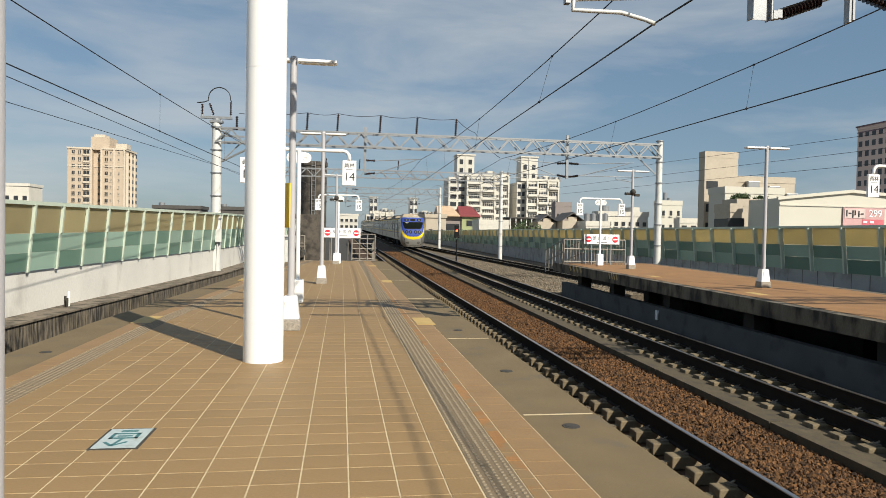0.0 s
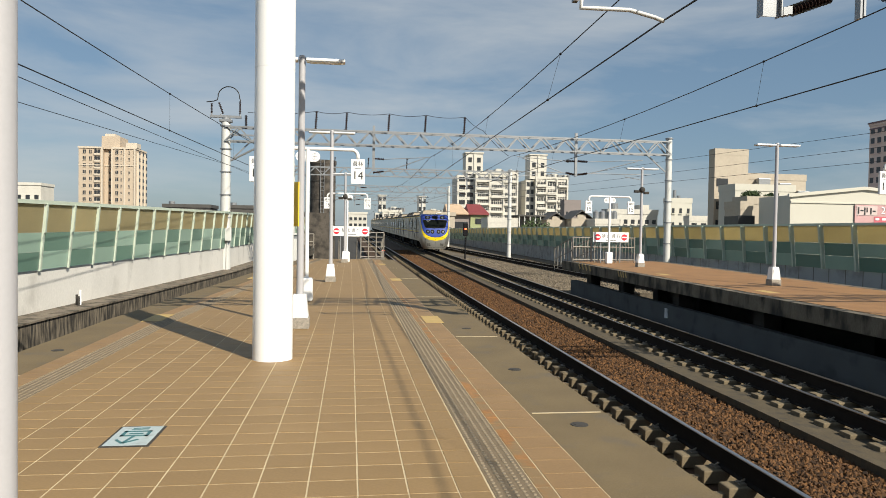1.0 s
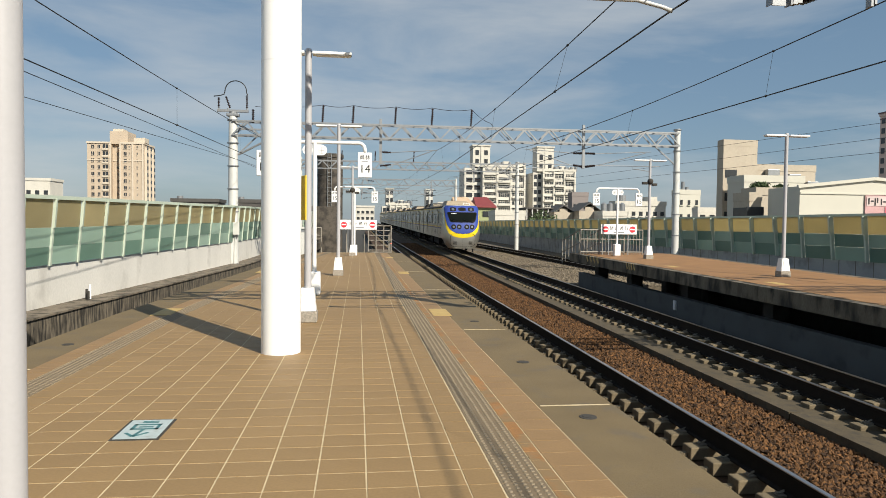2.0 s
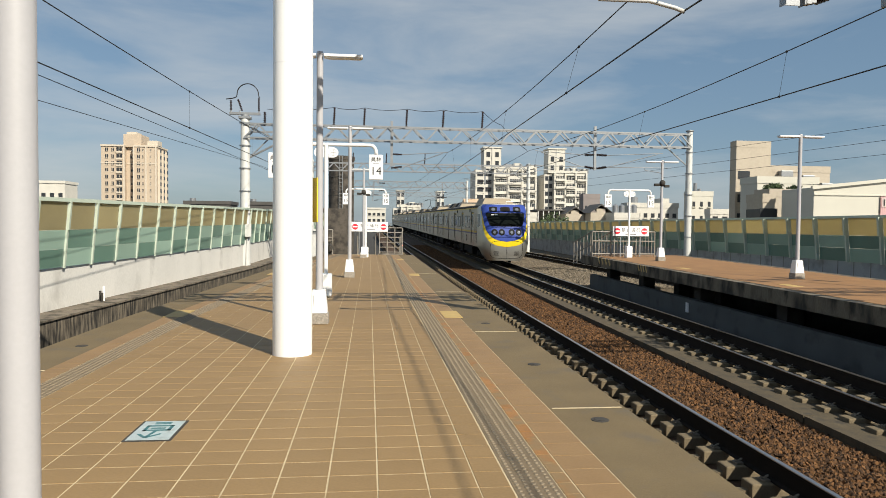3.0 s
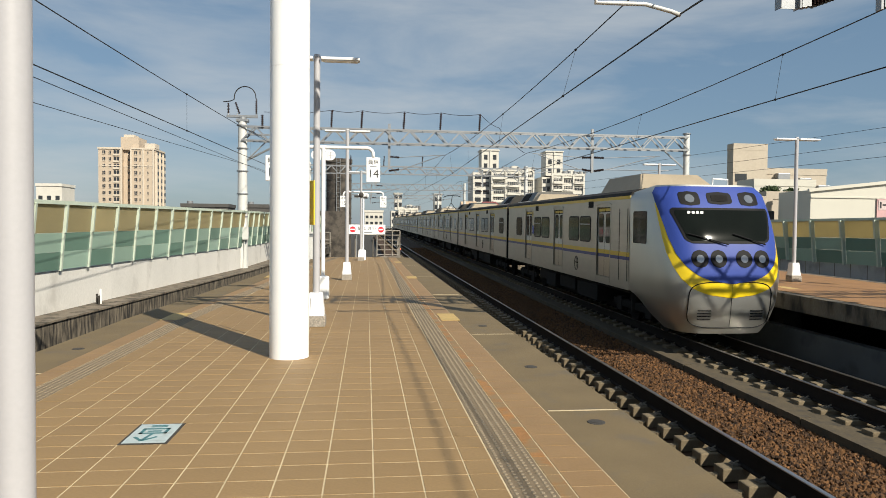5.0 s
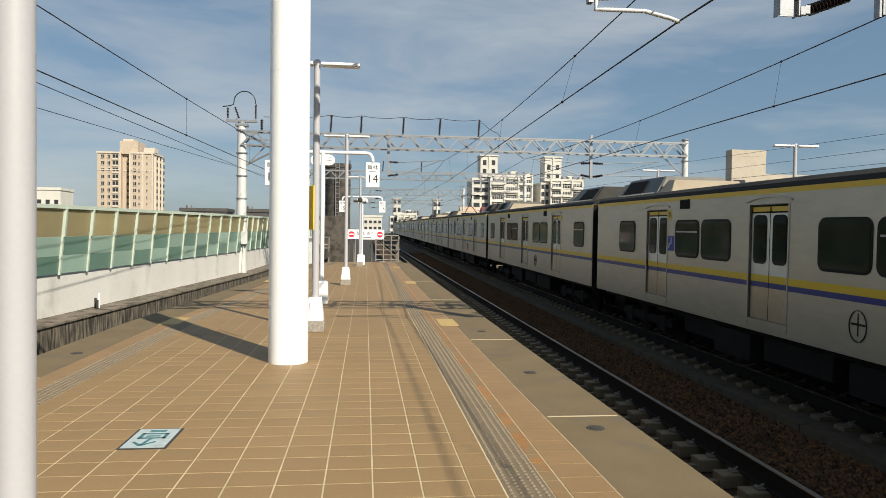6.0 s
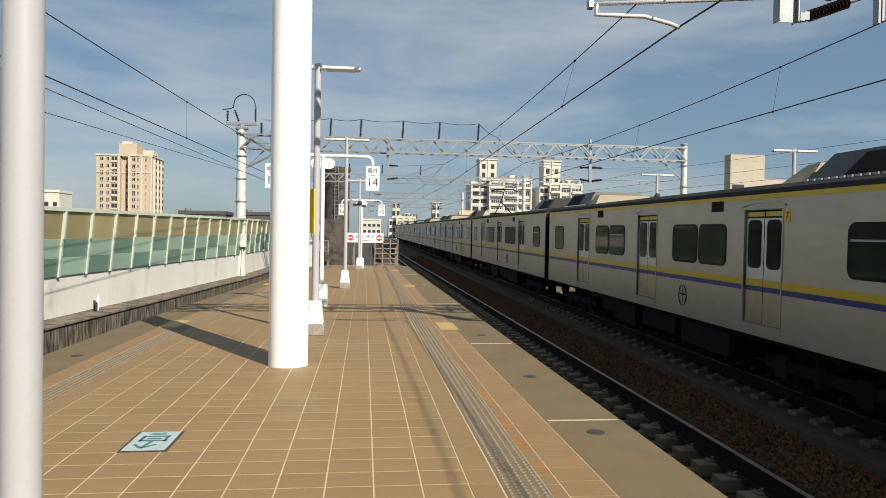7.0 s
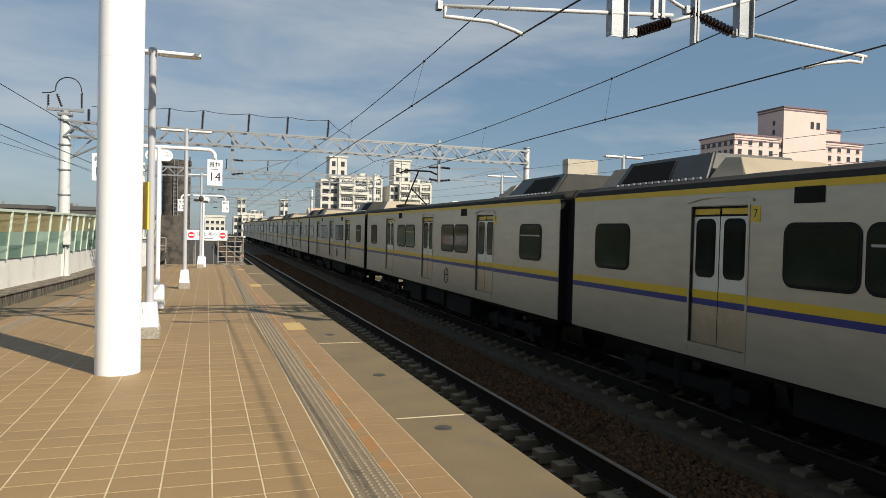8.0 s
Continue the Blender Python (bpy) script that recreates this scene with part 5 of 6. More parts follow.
def add_nose(t):
    tip = -9.0
    bm = bmesh.new()
    nu, zs = 24, [0.24 + (3.64 - 0.24) * k / 26 for k in range(27)]
    g = [[bm.verts.new((nose_width(z) * (2 * i / nu - 1), tip + nose_depth(2 * i / nu - 1, z), z)) for i in range(nu + 1)] for z in zs]
    for a, b in zip(g, g[1:]):
        for i in range(nu):
            bm.faces.new((a[i], a[i + 1], b[i + 1], b[i]))
    back = -6.4
    def heel(z):
        return back - 1.35 * max(0.0, (1.02 - z) / 0.78) ** 0.7

    bl = [bm.verts.new((-WIDE if 0.9 < z < 3.45 else -min(nose_width(z), section(max(z, 0.98))), heel(z), z)) for z in zs]
    br = [bm.verts.new((-v.co.x, v.co.y, v.co.z)) for v in bl]
    for k in range(len(zs) - 1):
        bm.faces.new((bl[k], g[k][0], g[k + 1][0], bl[k + 1]))
        bm.faces.new((g[k][nu], br[k], br[k + 1], g[k + 1][nu]))
    bm.faces.new([bl[-1]] + g[-1] + [br[-1]])
    bm.faces.new([br[0]] + g[0][::-1] + [bl[0]])
    bm.faces.new(bl[::-1] + br)
    bmesh.ops.recalc_face_normals(bm, faces=bm.faces)
    nose = part("nose", bm, M_NOSE, t, "rounded silver nose", True)

    def patch(name, mat, z0, z1, w_at, lift, parent, cx=0.0, nz=22, nx=20, label=""):
        bm = bmesh.new()
        rows = []
        for k in range(nz + 1):
            z = z0 + (z1 - z0) * k / nz
            w = max(0.004, w_at(z))
            r = []
            for i in range(nx + 1):
                x = cx + w * (2 * i / nx - 1)
                r.append(bm.verts.new((x, tip + nose_depth(max(-1, min(1, x / nose_width(z))), z) - lift, z)))
            rows.append(r)
        for a, b in zip(rows, rows[1:]):
            for i in range(nx):
                bm.faces.new((a[i], a[i + 1], b[i + 1], b[i]))
        rim = [e for e in bm.edges if e.is_boundary]
        ext = bmesh.ops.extrude_edge_only(bm, edges=rim)
        for v in ext["geom"]:
            if isinstance(v, bmesh.types.BMVert):
                v.co.y += lift + 0.02
        bmesh.ops.recalc_face_normals(bm, faces=bm.faces)
        return part(name, bm, mat, parent, label, True)

    def ellipse(z_mid, hw, hh, p=2.0):
        return lambda z: hw * max(0.0, 1 - (abs(z - z_mid) / hh) ** p) ** (1 / p)

    patch("yellow_band", M_TRAIN_YELLOW, 1.06, 3.2, lambda z: float(np.interp(z, (1.06, 1.09, 1.16, 1.3, 1.5, 1.75, 2.05, 2.4, 2.9, 3.2), (0.0, 0.36, 0.66, 0.95, 1.14, 1.26, 1.34, 1.375, 1.39, 1.385))), 0.010, nose, nz=30, nx=30, label="bright yellow curved band")
    mask = patch("blue_mask", M_TRAIN_BLUE, 1.38, 3.6, lambda z: float(np.interp(z, (1.38, 1.41, 1.5, 1.62, 1.8, 2.05, 2.4, 2.9, 3.25, 3.45, 3.6), (0.0, 0.36, 0.66, 0.87, 1.06, 1.20, 1.29, 1.35, 1.375, 1.37, 1.25))), 0.022, nose, nz=30, nx=30, label="blue painted front mask")
    patch("windscreen_frame", M_BLACK, 2.28, 3.09, lambda z: float(np.interp(z, (2.28, 2.33, 2.4, 2.98, 3.05, 3.09), (0.84, 0.97, 1.02, 1.19, 1.18, 1.13))), 0.032, mask, label="black windscreen frame")
    patch("windscreen", M_GLASS, 2.34, 3.04, lambda z: float(np.interp(z, (2.34, 2.40, 2.95, 3.04), (0.87, 0.95, 1.12, 1.09))), 0.040, mask, label="dark raked windscreen")
    for cx, z, w, h in ((-0.72, 3.31, 0.24, 0.17), (0.72, 3.31, 0.24, 0.17), (0.0, 3.32, 0.3, 0.15)):
        housing = patch("lamp_housing", M_BLACK, z - h, z + h, ellipse(z, w, h, 4), 0.032, mask, cx, 12, 12)
        if cx:
            patch("headlight", M_LENS, z - 0.10, z + 0.10, ellipse(z, 0.11, 0.10), 0.045, housing, cx, 12, 10, "clear round headlight")
        else:
            patch("destination_box", M_UNDER, z - 0.08, z + 0.08, ellipse(z, 0.2, 0.08, 6), 0.042, housing, cx, 10, 10, "grey destination box")
    for cx in (-0.73, -0.3, 0.3, 0.73):
        housing = patch("lamp_housing", M_BLACK, 1.74, 2.14, ellipse(1.94, 0.19, 0.20), 0.032, mask, cx, 14, 12)
        patch("tail_lamp", M_LENS, 1.85, 2.03, ellipse(1.94, 0.085, 0.09), 0.045, housing, cx, 10, 10, "round lamp")
    bm = bmesh.new()
    for x0, x1 in ((-0.95, -0.05), (0.1, 0.85)):
        a, b = (x0, 2.5), (x1, 2.26)
        pts = []
        for k in range(7):
            x, z = a[0] + (b[0] - a[0]) * k / 6, a[1] + (b[1] - a[1]) * k / 6
            pts.append((x, tip + nose_depth(x / 1.4, z) - 0.075, z))
        tube(bm, pts, 0.014, 6)
    part("wiper", bm, M_BLACK, mask, "black wipers")
    bm = bmesh.new()
    for k in range(4):
        x, z = -0.86 + k * 0.1, 2.98
        box(bm, x, x + 0.07, tip + nose_depth(x / 1.4, z) - 0.062, tip + nose_depth(x / 1.4, z) - 0.045, z - 0.03, z + 0.03)
    part("number_bars", bm, M_SIGN_WHITE, mask)
    # hood seam and vents
    bm = bmesh.new()
    pts = []
    for k in range(41):
        a = radians(180 + 360 * k / 40)
        ca, sa = math.cos(a), math.sin(a)
        x = 0.98 * math.copysign(abs(ca) ** 0.4, ca)
        z = 0.90 + 0.52 * math.copysign(abs(sa) ** 0.45, sa)
        pts.append((x, tip + nose_depth(x / nose_width(z), z) - 0.008, z))
    tube(bm, pts, 0.012, 5)
    tube(bm, [(0, tip + nose_depth(0, z) - 0.006, z) for z in (0.4, 0.6, 0.8, 1.0, 1.2, 1.36)], 0.006, 5)
    for s in (-1, 1):
        for k in range(4):
            z = 0.58 + k * 0.065
            x = s * 0.62
            tube(bm, [(x + d, tip + nose_depth((x + d) / nose_width(z), z) - 0.01, z) for d in (-0.15, 0.0, 0.15)], 0.014, 5)
    part("hood_seam", bm, M_BLACK, nose, "dark hood seam and vent slits")
    bm = bmesh.new()
    for s in (-1, 1):
        rounded(bm, s * (WIDE - 0.003), -7.1, 2.62, 0.42, 0.40, 0.06, 0.012)
    part("cab_window", bm, M_GLASS, t, "dark cab side window")
    bm = bmesh.new()
    for s in (-1, 1):
        for y in (-6.3, -5.72):
            box(bm, s * (WIDE + 0.0), s * (WIDE + 0.008), y, y + 0.02, 1.2, 3.1)
    part("cab_door_seam", bm, M_BLACK, t)
    bm = bmesh.new()
    pts = [(-1.08, 3.58), (-0.8, 4.05), (0.8, 4.05), (1.08, 3.58)]
    v0 = [bm.verts.new((x, -6.3 if z < 3.8 else -5.6, z)) for x, z in pts]
    v1 = [bm.verts.new((x, -3.2, z)) for x, z in pts]
    for k in range(4):
        j = (k + 1) % 4
        bm.faces.new((v0[k], v0[j], v1[j], v1[k]))
    bm.faces.new(v0)
    bm.faces.new(v1[::-1])
    bmesh.ops.recalc_face_normals(bm, faces=bm.faces)
    part("air_conditioner", bm, M_ROOF_UNIT, t, "tan roof air conditioner")
    bm = bmesh.new()
    tube(bm, [(0.2, -7.6, 3.66), (0.2, -7.6, 3.82), (0.75, -7.3, 3.82), (0.75, -7.3, 3.6)], 0.02, 6)
    part("roof_rail", bm, M_WHITE, t)


NOSE_AT = 79.0  # the nose at the start
SPEED = 12.88
cars = []
cab = tagged(car(True, "8"), "stainless steel cab car with a blue mask and yellow band")
add_nose(cab)
cars.append((cab, 9.0))
middle = tagged(car(False, "7"), "stainless steel train car with yellow and blue stripes")
cars.append((middle, 18.0 + PITCH * 0.5))
panto = tagged(car(False, "7", True), "stainless steel train car with a raised pantograph")
cars.append((panto, 18.0 + PITCH * 1.5))
for k in range(2, 8):
    cars.append((copy_thing(middle, Matrix()), 18.0 + PITCH * (k + 0.5)))


def train_pose(y):
    return pose(8.15, y, z_two(y), math.degrees(math.atan(GRADE)))


def motions():
    for ob, offset in cars:
        walk(ob, [(t, train_pose(NOSE_AT - SPEED * t + offset)) for t in (0.0, 1.0, 2.0, 3.0, 4.0, 5.0, 6.0, 7.0, 8.0)])

# ---- the town beyond the viaduct ----


def building(label, x0, x1, y0, y1, top, mat, front=None, side=None, trim=None, group="buildings of the town", category="building", base=-8.0, lip=0.25):
    """A block with a parapet and rows of windows: front = (columns, floor height, window width, window height, z of the lowest row)."""
    t = tagged(empty("building", pose(x0, y0, 0)), label, category, group)
    w, d = x1 - x0, y1 - y0
    bm = bmesh.new()
    box(bm, 0, w, 0, d, base, top)
    part("wall", bm, mat, t)
    bm = bmesh.new()
    k = lip
    for a in ((-k, w + k, -k, 0.35), (-k, w + k, d - 0.35, d + k), (-k, 0.35, 0.35, d - 0.35), (w - 0.35, w + k, 0.35, d - 0.35)):
        box(bm, *a, top - 0.15, top + 0.75)
    part("roof_parapet", bm, trim or mat, t)
    for spec, on_front in ((front, True), (side, False)):
        if not spec:
            continue
        cols, floor, ww, wh, z0 = spec
        span = w if on_front else d
        bm = bmesh.new()
        if on_front:
            box(bm, -ww / 2, ww / 2, -0.04, 0.06, -wh / 2, wh / 2)
        else:
            box(bm, -0.04, 0.06, -ww / 2, ww / 2, -wh / 2, wh / 2)
        me = mesh_of("window", bm, M_WINDOW_FAR)
        bm = bmesh.new()
        if on_front:
            box(bm, -ww / 2 - 0.1, ww / 2 + 0.1, -0.22, 0.06, -wh / 2 - 0.22, -wh / 2 - 0.04)
        else:
            box(bm, -0.22, 0.06, -ww / 2 - 0.1, ww / 2 + 0.1, -wh / 2 - 0.22, -wh / 2 - 0.04)
        sill = mesh_of("window_sill", bm, trim or mat)
        z = z0
        while z + wh / 2 < top - 0.4:
            for c in range(cols):
                u = span * (c + 0.5) / cols
                m = pose(u, 0, z) if on_front else pose(0, u, z)
                ob = piece("window", me, t, m)
                piece("window_sill", sill, ob, Matrix())
            z += floor
    return t


# tall apartment tower beyond the parapet: two wings and a set-back core
t = tagged(empty("apartment_tower", pose(-110.6, 300, 0)), "tall tan apartment tower with rows of dark windows", "building", "buildings of the town")
for a, b, c, d in ((0.0, 9.1, 0.0, 15.0), (9.1, 13.2, 3.0, 15.0), (13.2, 22.2, 0.0, 15.0)):
    part("wing", box(bmesh.new(), a, b, c, d, -8, 33.3), M_TOWER, t)
    part("cornice", box(bmesh.new(), a - 0.25, b + 0.25, c - 0.35, d + 0.3, 33.31, 34.0), M_TOWER_TRIM, t)
    part("string_course", box(bmesh.new(), a - 0.12, b + 0.12, c - 0.2, c - 0.002, 26.3, 26.7), M_TOWER_TRIM, t)
part("roof_block", box(bmesh.new(), 8.4, 15.6, 1.5, 12, 33.32, 38.6), M_TOWER, t)
part("roof_block", box(bmesh.new(), 9.4, 13.4, 2.5, 9, 38.6, 39.7), M_TOWER_TRIM, t)
part("roof_block", box(bmesh.new(), 18.3, 22.6, 0.6, 6, 34.01, 36.0), M_TOWER_TRIM, t)
for u in (9.1, 13.0, 17.9, 21.9):
    part("pilaster", box(bmesh.new(), u - 0.3, u + 0.3, -0.32, -0.003, -8, 33.3), M_TOWER_TRIM, t)
for u, w, h, y in ((2.2, 1.15, 1.4, 0.0), (4.6, 0.95, 1.4, 0.0), (7.2, 2.2, 1.8, 0.0), (11.3, 0.85, 1.0, 3.0), (14.9, 1.15, 1.5, 0.0), (16.6, 0.5, 1.1, 0.0), (19.7, 0.5, 1.1, 0.0)):
    me = mesh_of("window", box(bmesh.new(), -w / 2, w / 2, -0.05, 0.1, -h / 2, h / 2), M_WINDOW_FAR)
    bm = bmesh.new()
    box(bm, -0.06, 0.06, -0.1, -0.051, -h / 2, h / 2)
    box(bm, -w / 2 - 0.1, w / 2 + 0.1, -0.4 if w > 2 else -0.2, 0.05, -h / 2 - 0.5 if w > 2 else -h / 2 - 0.2, -h / 2 + (0.25 if w > 2 else -0.02))
    sill = mesh_of("window_sill", bm, M_TOWER_TRIM)
    for k in range(12):
        piece("window_sill", sill, piece("window", me, t, pose(u, y, 1.2 + k * 2.8)), Matrix())
for v in (2.6, 7.5, 12.2):
    bm = bmesh.new()
    box(bm, 22.2, 23.1, v - 1.1, v + 1.1, -8, 32.2)
    part("bay", bm, M_TOWER_TRIM, t, "projecting window bay")
    me = mesh_of("window", box(bmesh.new(), -0.05, 0.06, -0.85, 0.85, -0.75, 0.75), M_WINDOW_FAR)
    for k in range(12):
        piece("window", me, t, pose(23.1, v, 1.2 + k * 2.8))

building("small pale house beyond the barrier", -108, -100, 240, 250, 14.5, M_BLOCK_WHITE, (3, 3.2, 1.3, 1.4, 10.5))
for x0, x1 in ((-49, -37), (-33, -25.5)):
    t = building("low dark-roofed hall beyond the barrier", x0, x1, 190, 200, 6.9, M_DARK_ROOF, (4, 3.0, 1.4, 1.2, 4.0))
    bm = bmesh.new()
    rod(bm, (1.5, 3, 6.9), (1.5, 3, 8.4), 0.8, n=14)
    part("roof_tank", bm, M_GALV, t)


def white_block(label, x0, x1, y0, top, tower0, tower1, tower_top, group="white apartment blocks", lean=0.3):
    """A flat-roofed block: a shaded set-back bay, then framed bays of wide windows and balconies under white piers."""
    t = tagged(empty("building", pose(x0, y0, 0)), label, "building", group)
    w = x1 - x0
    cut = w * lean
    part("wall", box(bmesh.new(), cut, w, 0, 16, -8, top), M_BLOCK_WHITE, t)
    part("wall", box(bmesh.new(), 0, cut - 0.01, 2.2, 16, -8, top - 0.4), M_BLOCK_WHITE, t, "set-back bay")
    part("roof_parapet", box(bmesh.new(), cut - 0.25, w + 0.25, -0.3, 0.3, top + 0.01, top + 0.9), M_BLOCK_WHITE, t)
    tw = part("stair_tower", box(bmesh.new(), tower0 - x0, tower1 - x0, 1.6, 9.0, top, tower_top), M_BLOCK_WHITE, t, "white stair tower on the roof")
    part("cornice", box(bmesh.new(), tower0 - x0 - 0.35, tower1 - x0 + 0.35, 1.2, 9.4, tower_top, tower_top + 0.5), M_BLOCK_WHITE, tw)
    for f in (0.24, 0.76):
        u = tower0 - x0 + (tower1 - tower0) * f
        for z in (top + 1.2, top + 4.6):
            part("tower_window", box(bmesh.new(), u - 0.7, u + 0.7, 1.52, 1.7, z, z + 1.9), M_WINDOW_FAR, tw)
    part("tower_pier", box(bmesh.new(), (tower0 + tower1) / 2 - x0 - 0.3, (tower0 + tower1) / 2 - x0 + 0.3, 1.3, 1.59, top, tower_top), M_BLOCK_WHITE, tw)
    bays = 3
    span = (w - cut) / bays
    for k in range(bays + 1):
        u = cut + span * k
        part("pier", box(bmesh.new(), u - 0.3, u + 0.3, -0.55, -0.002, -8, top), M_BLOCK_WHITE, t)
    wide = span * 0.74
    glass = mesh_of("window", box(bmesh.new(), -wide / 2, wide / 2, -0.05, 0.1, -0.8, 0.8), M_WINDOW_FAR)
    bm = bmesh.new()
    for k in range(1, 5):
        u = -wide / 2 + wide * k / 5
        box(bm, u - 0.06, u + 0.06, -0.12, -0.051, -0.8, 0.8)
    box(bm, -wide / 2, wide / 2, -0.12, -0.051, 0.28, 0.38)
    bars = mesh_of("mullion", bm, M_BLOCK_WHITE)
    bm = bmesh.new()
    box(bm, -wide / 2 - 0.2, wide / 2 + 0.2, -1.25, -1.1, -1.3, -0.35)
    box(bm, -wide / 2 - 0.2, wide / 2 + 0.2, -1.09, -0.06, -1.42, -1.25)
    rail_me = mesh_of("balcony", bm, M_BLOCK_WHITE)
    slim = mesh_of("window", box(bmesh.new(), -cut * 0.17, cut * 0.17, -0.05, 0.1, -0.85, 0.85), M_WINDOW_FAR)
    shelf = mesh_of("canopy", box(bmesh.new(), -wide / 2 - 0.1, wide / 2 + 0.1, -0.7, -0.06, 0.95, 1.08), M_BLOCK_WHITE)
    z, n = top - 1.9, 0
    while z > 0:
        for k in range(bays):
            ob = piece("window", glass, t, pose(cut + span * (k + 0.5), 0, z))
            piece("mullion", bars, ob, Matrix())
            if (n * 2 + k) % 3 != 1:
                piece("balcony", rail_me, ob, Matrix())
            if (n + k) % 2:
                piece("canopy", shelf, ob, Matrix())
        for f in (0.27, 0.73):
            piece("window", slim, t, pose(cut * f, 2.2, z - 0.2))
        z -= 3.0
        n += 1
    for k, f in enumerate((0.42, 0.55, 0.68, 0.82, 0.93)):
        u = w * f
        part("roof_shed", box(bmesh.new(), u - 0.9, u + 0.9 + 0.3 * k, 1, 4, top + 0.02, top + 1.3 + 0.5 * (k % 3)), M_GALV if k % 2 else M_BLOCK_WHITE, t)
        part("roof_tank", rod(bmesh.new(), (u + 1.8, 0.9, top), (u + 1.8, 0.9, top + 1.9), 0.55, n=12), M_GALV, t)
    return t


white_block("white apartment block with balconies and a stair tower", 41.4, 65.0, 266, 24.2, 44.6, 51.4, 32.3)
white_block("white apartment block with balconies and a stair tower", 69.0, 85.4, 266, 22.9, 70.4, 77.2, 32.3, lean=0.22)
white_block("distant white apartment block over the tracks", 10.5, 22.0, 300, 9.6, 12.0, 15.2, 16.6)
white_block("distant white apartment block over the tracks", 27.0, 40.0, 300, 9.0, 29.6, 32.6, 16.4)
building("distant pale apartment block", -1.0, 8.0, 340, 350, 9.5, M_BLOCK_WHITE, (4, 3.0, 1.4, 1.3, 1.0))

# red and tan roofed house
t = tagged(empty("house", pose(23.6, 170, 0.55) @ Matrix.Scale(1.545, 4)), "low house with a red and tan pitched roof", "house", "buildings of the town")
bm = bmesh.new()
box(bm, 0.4, 6.6, 0.5, 8, -9, 3.39)
part("wall", bm, M_GREY_BLOCK, t)
part("end_wall", box(bmesh.new(), 4.0, 6.7, 0.2, 0.49, -9, 3.39), material("pale_green_wall", (0.30, 0.33, 0.17), 0.8, vary=0.12, scale=0.5), t, "pale green end wall")
for u0, u1, mm in ((0.0, 3.6, M_TAN_ROOF), (3.6, 7.0, M_RED_ROOF)):
    bm = bmesh.new()
    v = [bm.verts.new(p) for p in ((u0, -0.3, 3.6), (u1, -0.3, 3.6), (u1 - 0.8, 4, 5.25), (u0 + 0.3, 4, 5.25), (u0, -0.3, 3.4), (u1, -0.3, 3.4), (u1, 8.3, 2.4), (u0, 8.3, 2.4))]
    for f in ((0, 1, 2, 3), (0, 4, 5, 1), (1, 5, 6, 2), (3, 2, 6, 7), (0, 3, 7, 4), (4, 7, 6, 5)):
        bm.faces.new([v[i] for i in f])
    bmesh.ops.recalc_face_normals(bm, faces=bm.faces)
    part("roof", bm, mm, t)
for a in ((1.2, 3.6, 0.42, 0.6, 0.0, 2.2), (4.8, 5.9, 0.12, 0.3, 1.9, 2.8)):
    bm = bmesh.new()
    box(bm, *a)
    part("window", bm, M_WINDOW_FAR, t)
building("small cream house beyond the barrier", 20.0, 25.0, 165, 172, 5.4, M_CREAM, (2, 3.0, 0.9, 1.0, 2.0))

# cream buildings and sheds behind the far barrier
t = building("cream tower block with a blank shaft and roof sheds", 50.0, 55.0, 90, 91.6, 12.9, M_CREAM, None, None, lip=0.02)
for z in (2.6, 5.2, 8.4):
    bm = bmesh.new()
    box(bm, 0.3, 2.0, -0.04, 0.2, z, z + 1.1)
    part("window", bm, M_WINDOW_FAR, t)
t = building("cream office wing with roof tanks", 55.4, 64.5, 91, 101, 9.7, M_CREAM, lip=0.06)
for u, z in ((2.2, 8.8), (5.4, 8.2), (5.8, 6.7), (8.2, 7.2)):
    bm = bmesh.new()
    box(bm, u - 0.9, u + 0.9, -0.9, -0.05, z, z + 0.9, 0.08)
    part("balcony_tank", bm, M_GALV, t)
building("low cream house with a flat roof", 45.2, 50.3, 74, 77, 5.4, M_CREAM, (3, 2.9, 1.2, 1.2, 1.6), (2, 2.9, 1.2, 1.2, 1.6), lip=0.06)
building("low cream annex with a flat roof", 49.6, 58.0, 84, 88, 7.6, M_SHED, (4, 3.0, 1.4, 1.2, 3.0), lip=0.08)
building("low cream house beside the warehouse", 39.6, 40.9, 66, 69, 4.4, M_CREAM, (2, 2.6, 1.2, 1.3, 3.0), (3, 2.6, 1.0, 1.2, 3.0), lip=0.06)

# low roofs behind the far barrier
t = building("small cream block with tanks on the roof", 58.0, 62.4, 120, 122.4, 7.6, M_SHED, (3, 2.6, 0.5, 0.9, 0.8), lip=0.05)
for u, h in ((0.8, 1.6), (1.9, 2.3), (2.7, 1.3)):
    part("roof_tank", rod(bmesh.new(), (u, 2, 7.6), (u, 2, 7.6 + h), 0.32, n=12), M_GALV, t)
t = building("long white house with a flat roof", 47.8, 57.6, 124, 127, 5.5, M_BLOCK_WHITE, (7, 2.6, 0.7, 0.8, 3.9), lip=0.12)
part("roof_tank", rod(bmesh.new(), (2.2, 3, 5.5), (2.2, 3, 7.4), 0.9, n=14), M_GALV, t)
part("roof_shed", box(bmesh.new(), 7.2, 9.0, 2, 5, 5.52, 7.2), M_BLOCK_WHITE, t)
building("small white house behind the barrier", 56.8, 60.2, 110, 112, 4.1, M_BLOCK_WHITE, (2, 2.6, 0.9, 0.8, 3.2), lip=0.06)
building("grey concrete block among the roofs", 47.6, 51.4, 150, 153, 8.3, M_GREY_BLOCK, (3, 3.0, 0.5, 0.8, 3.0), lip=0.05)
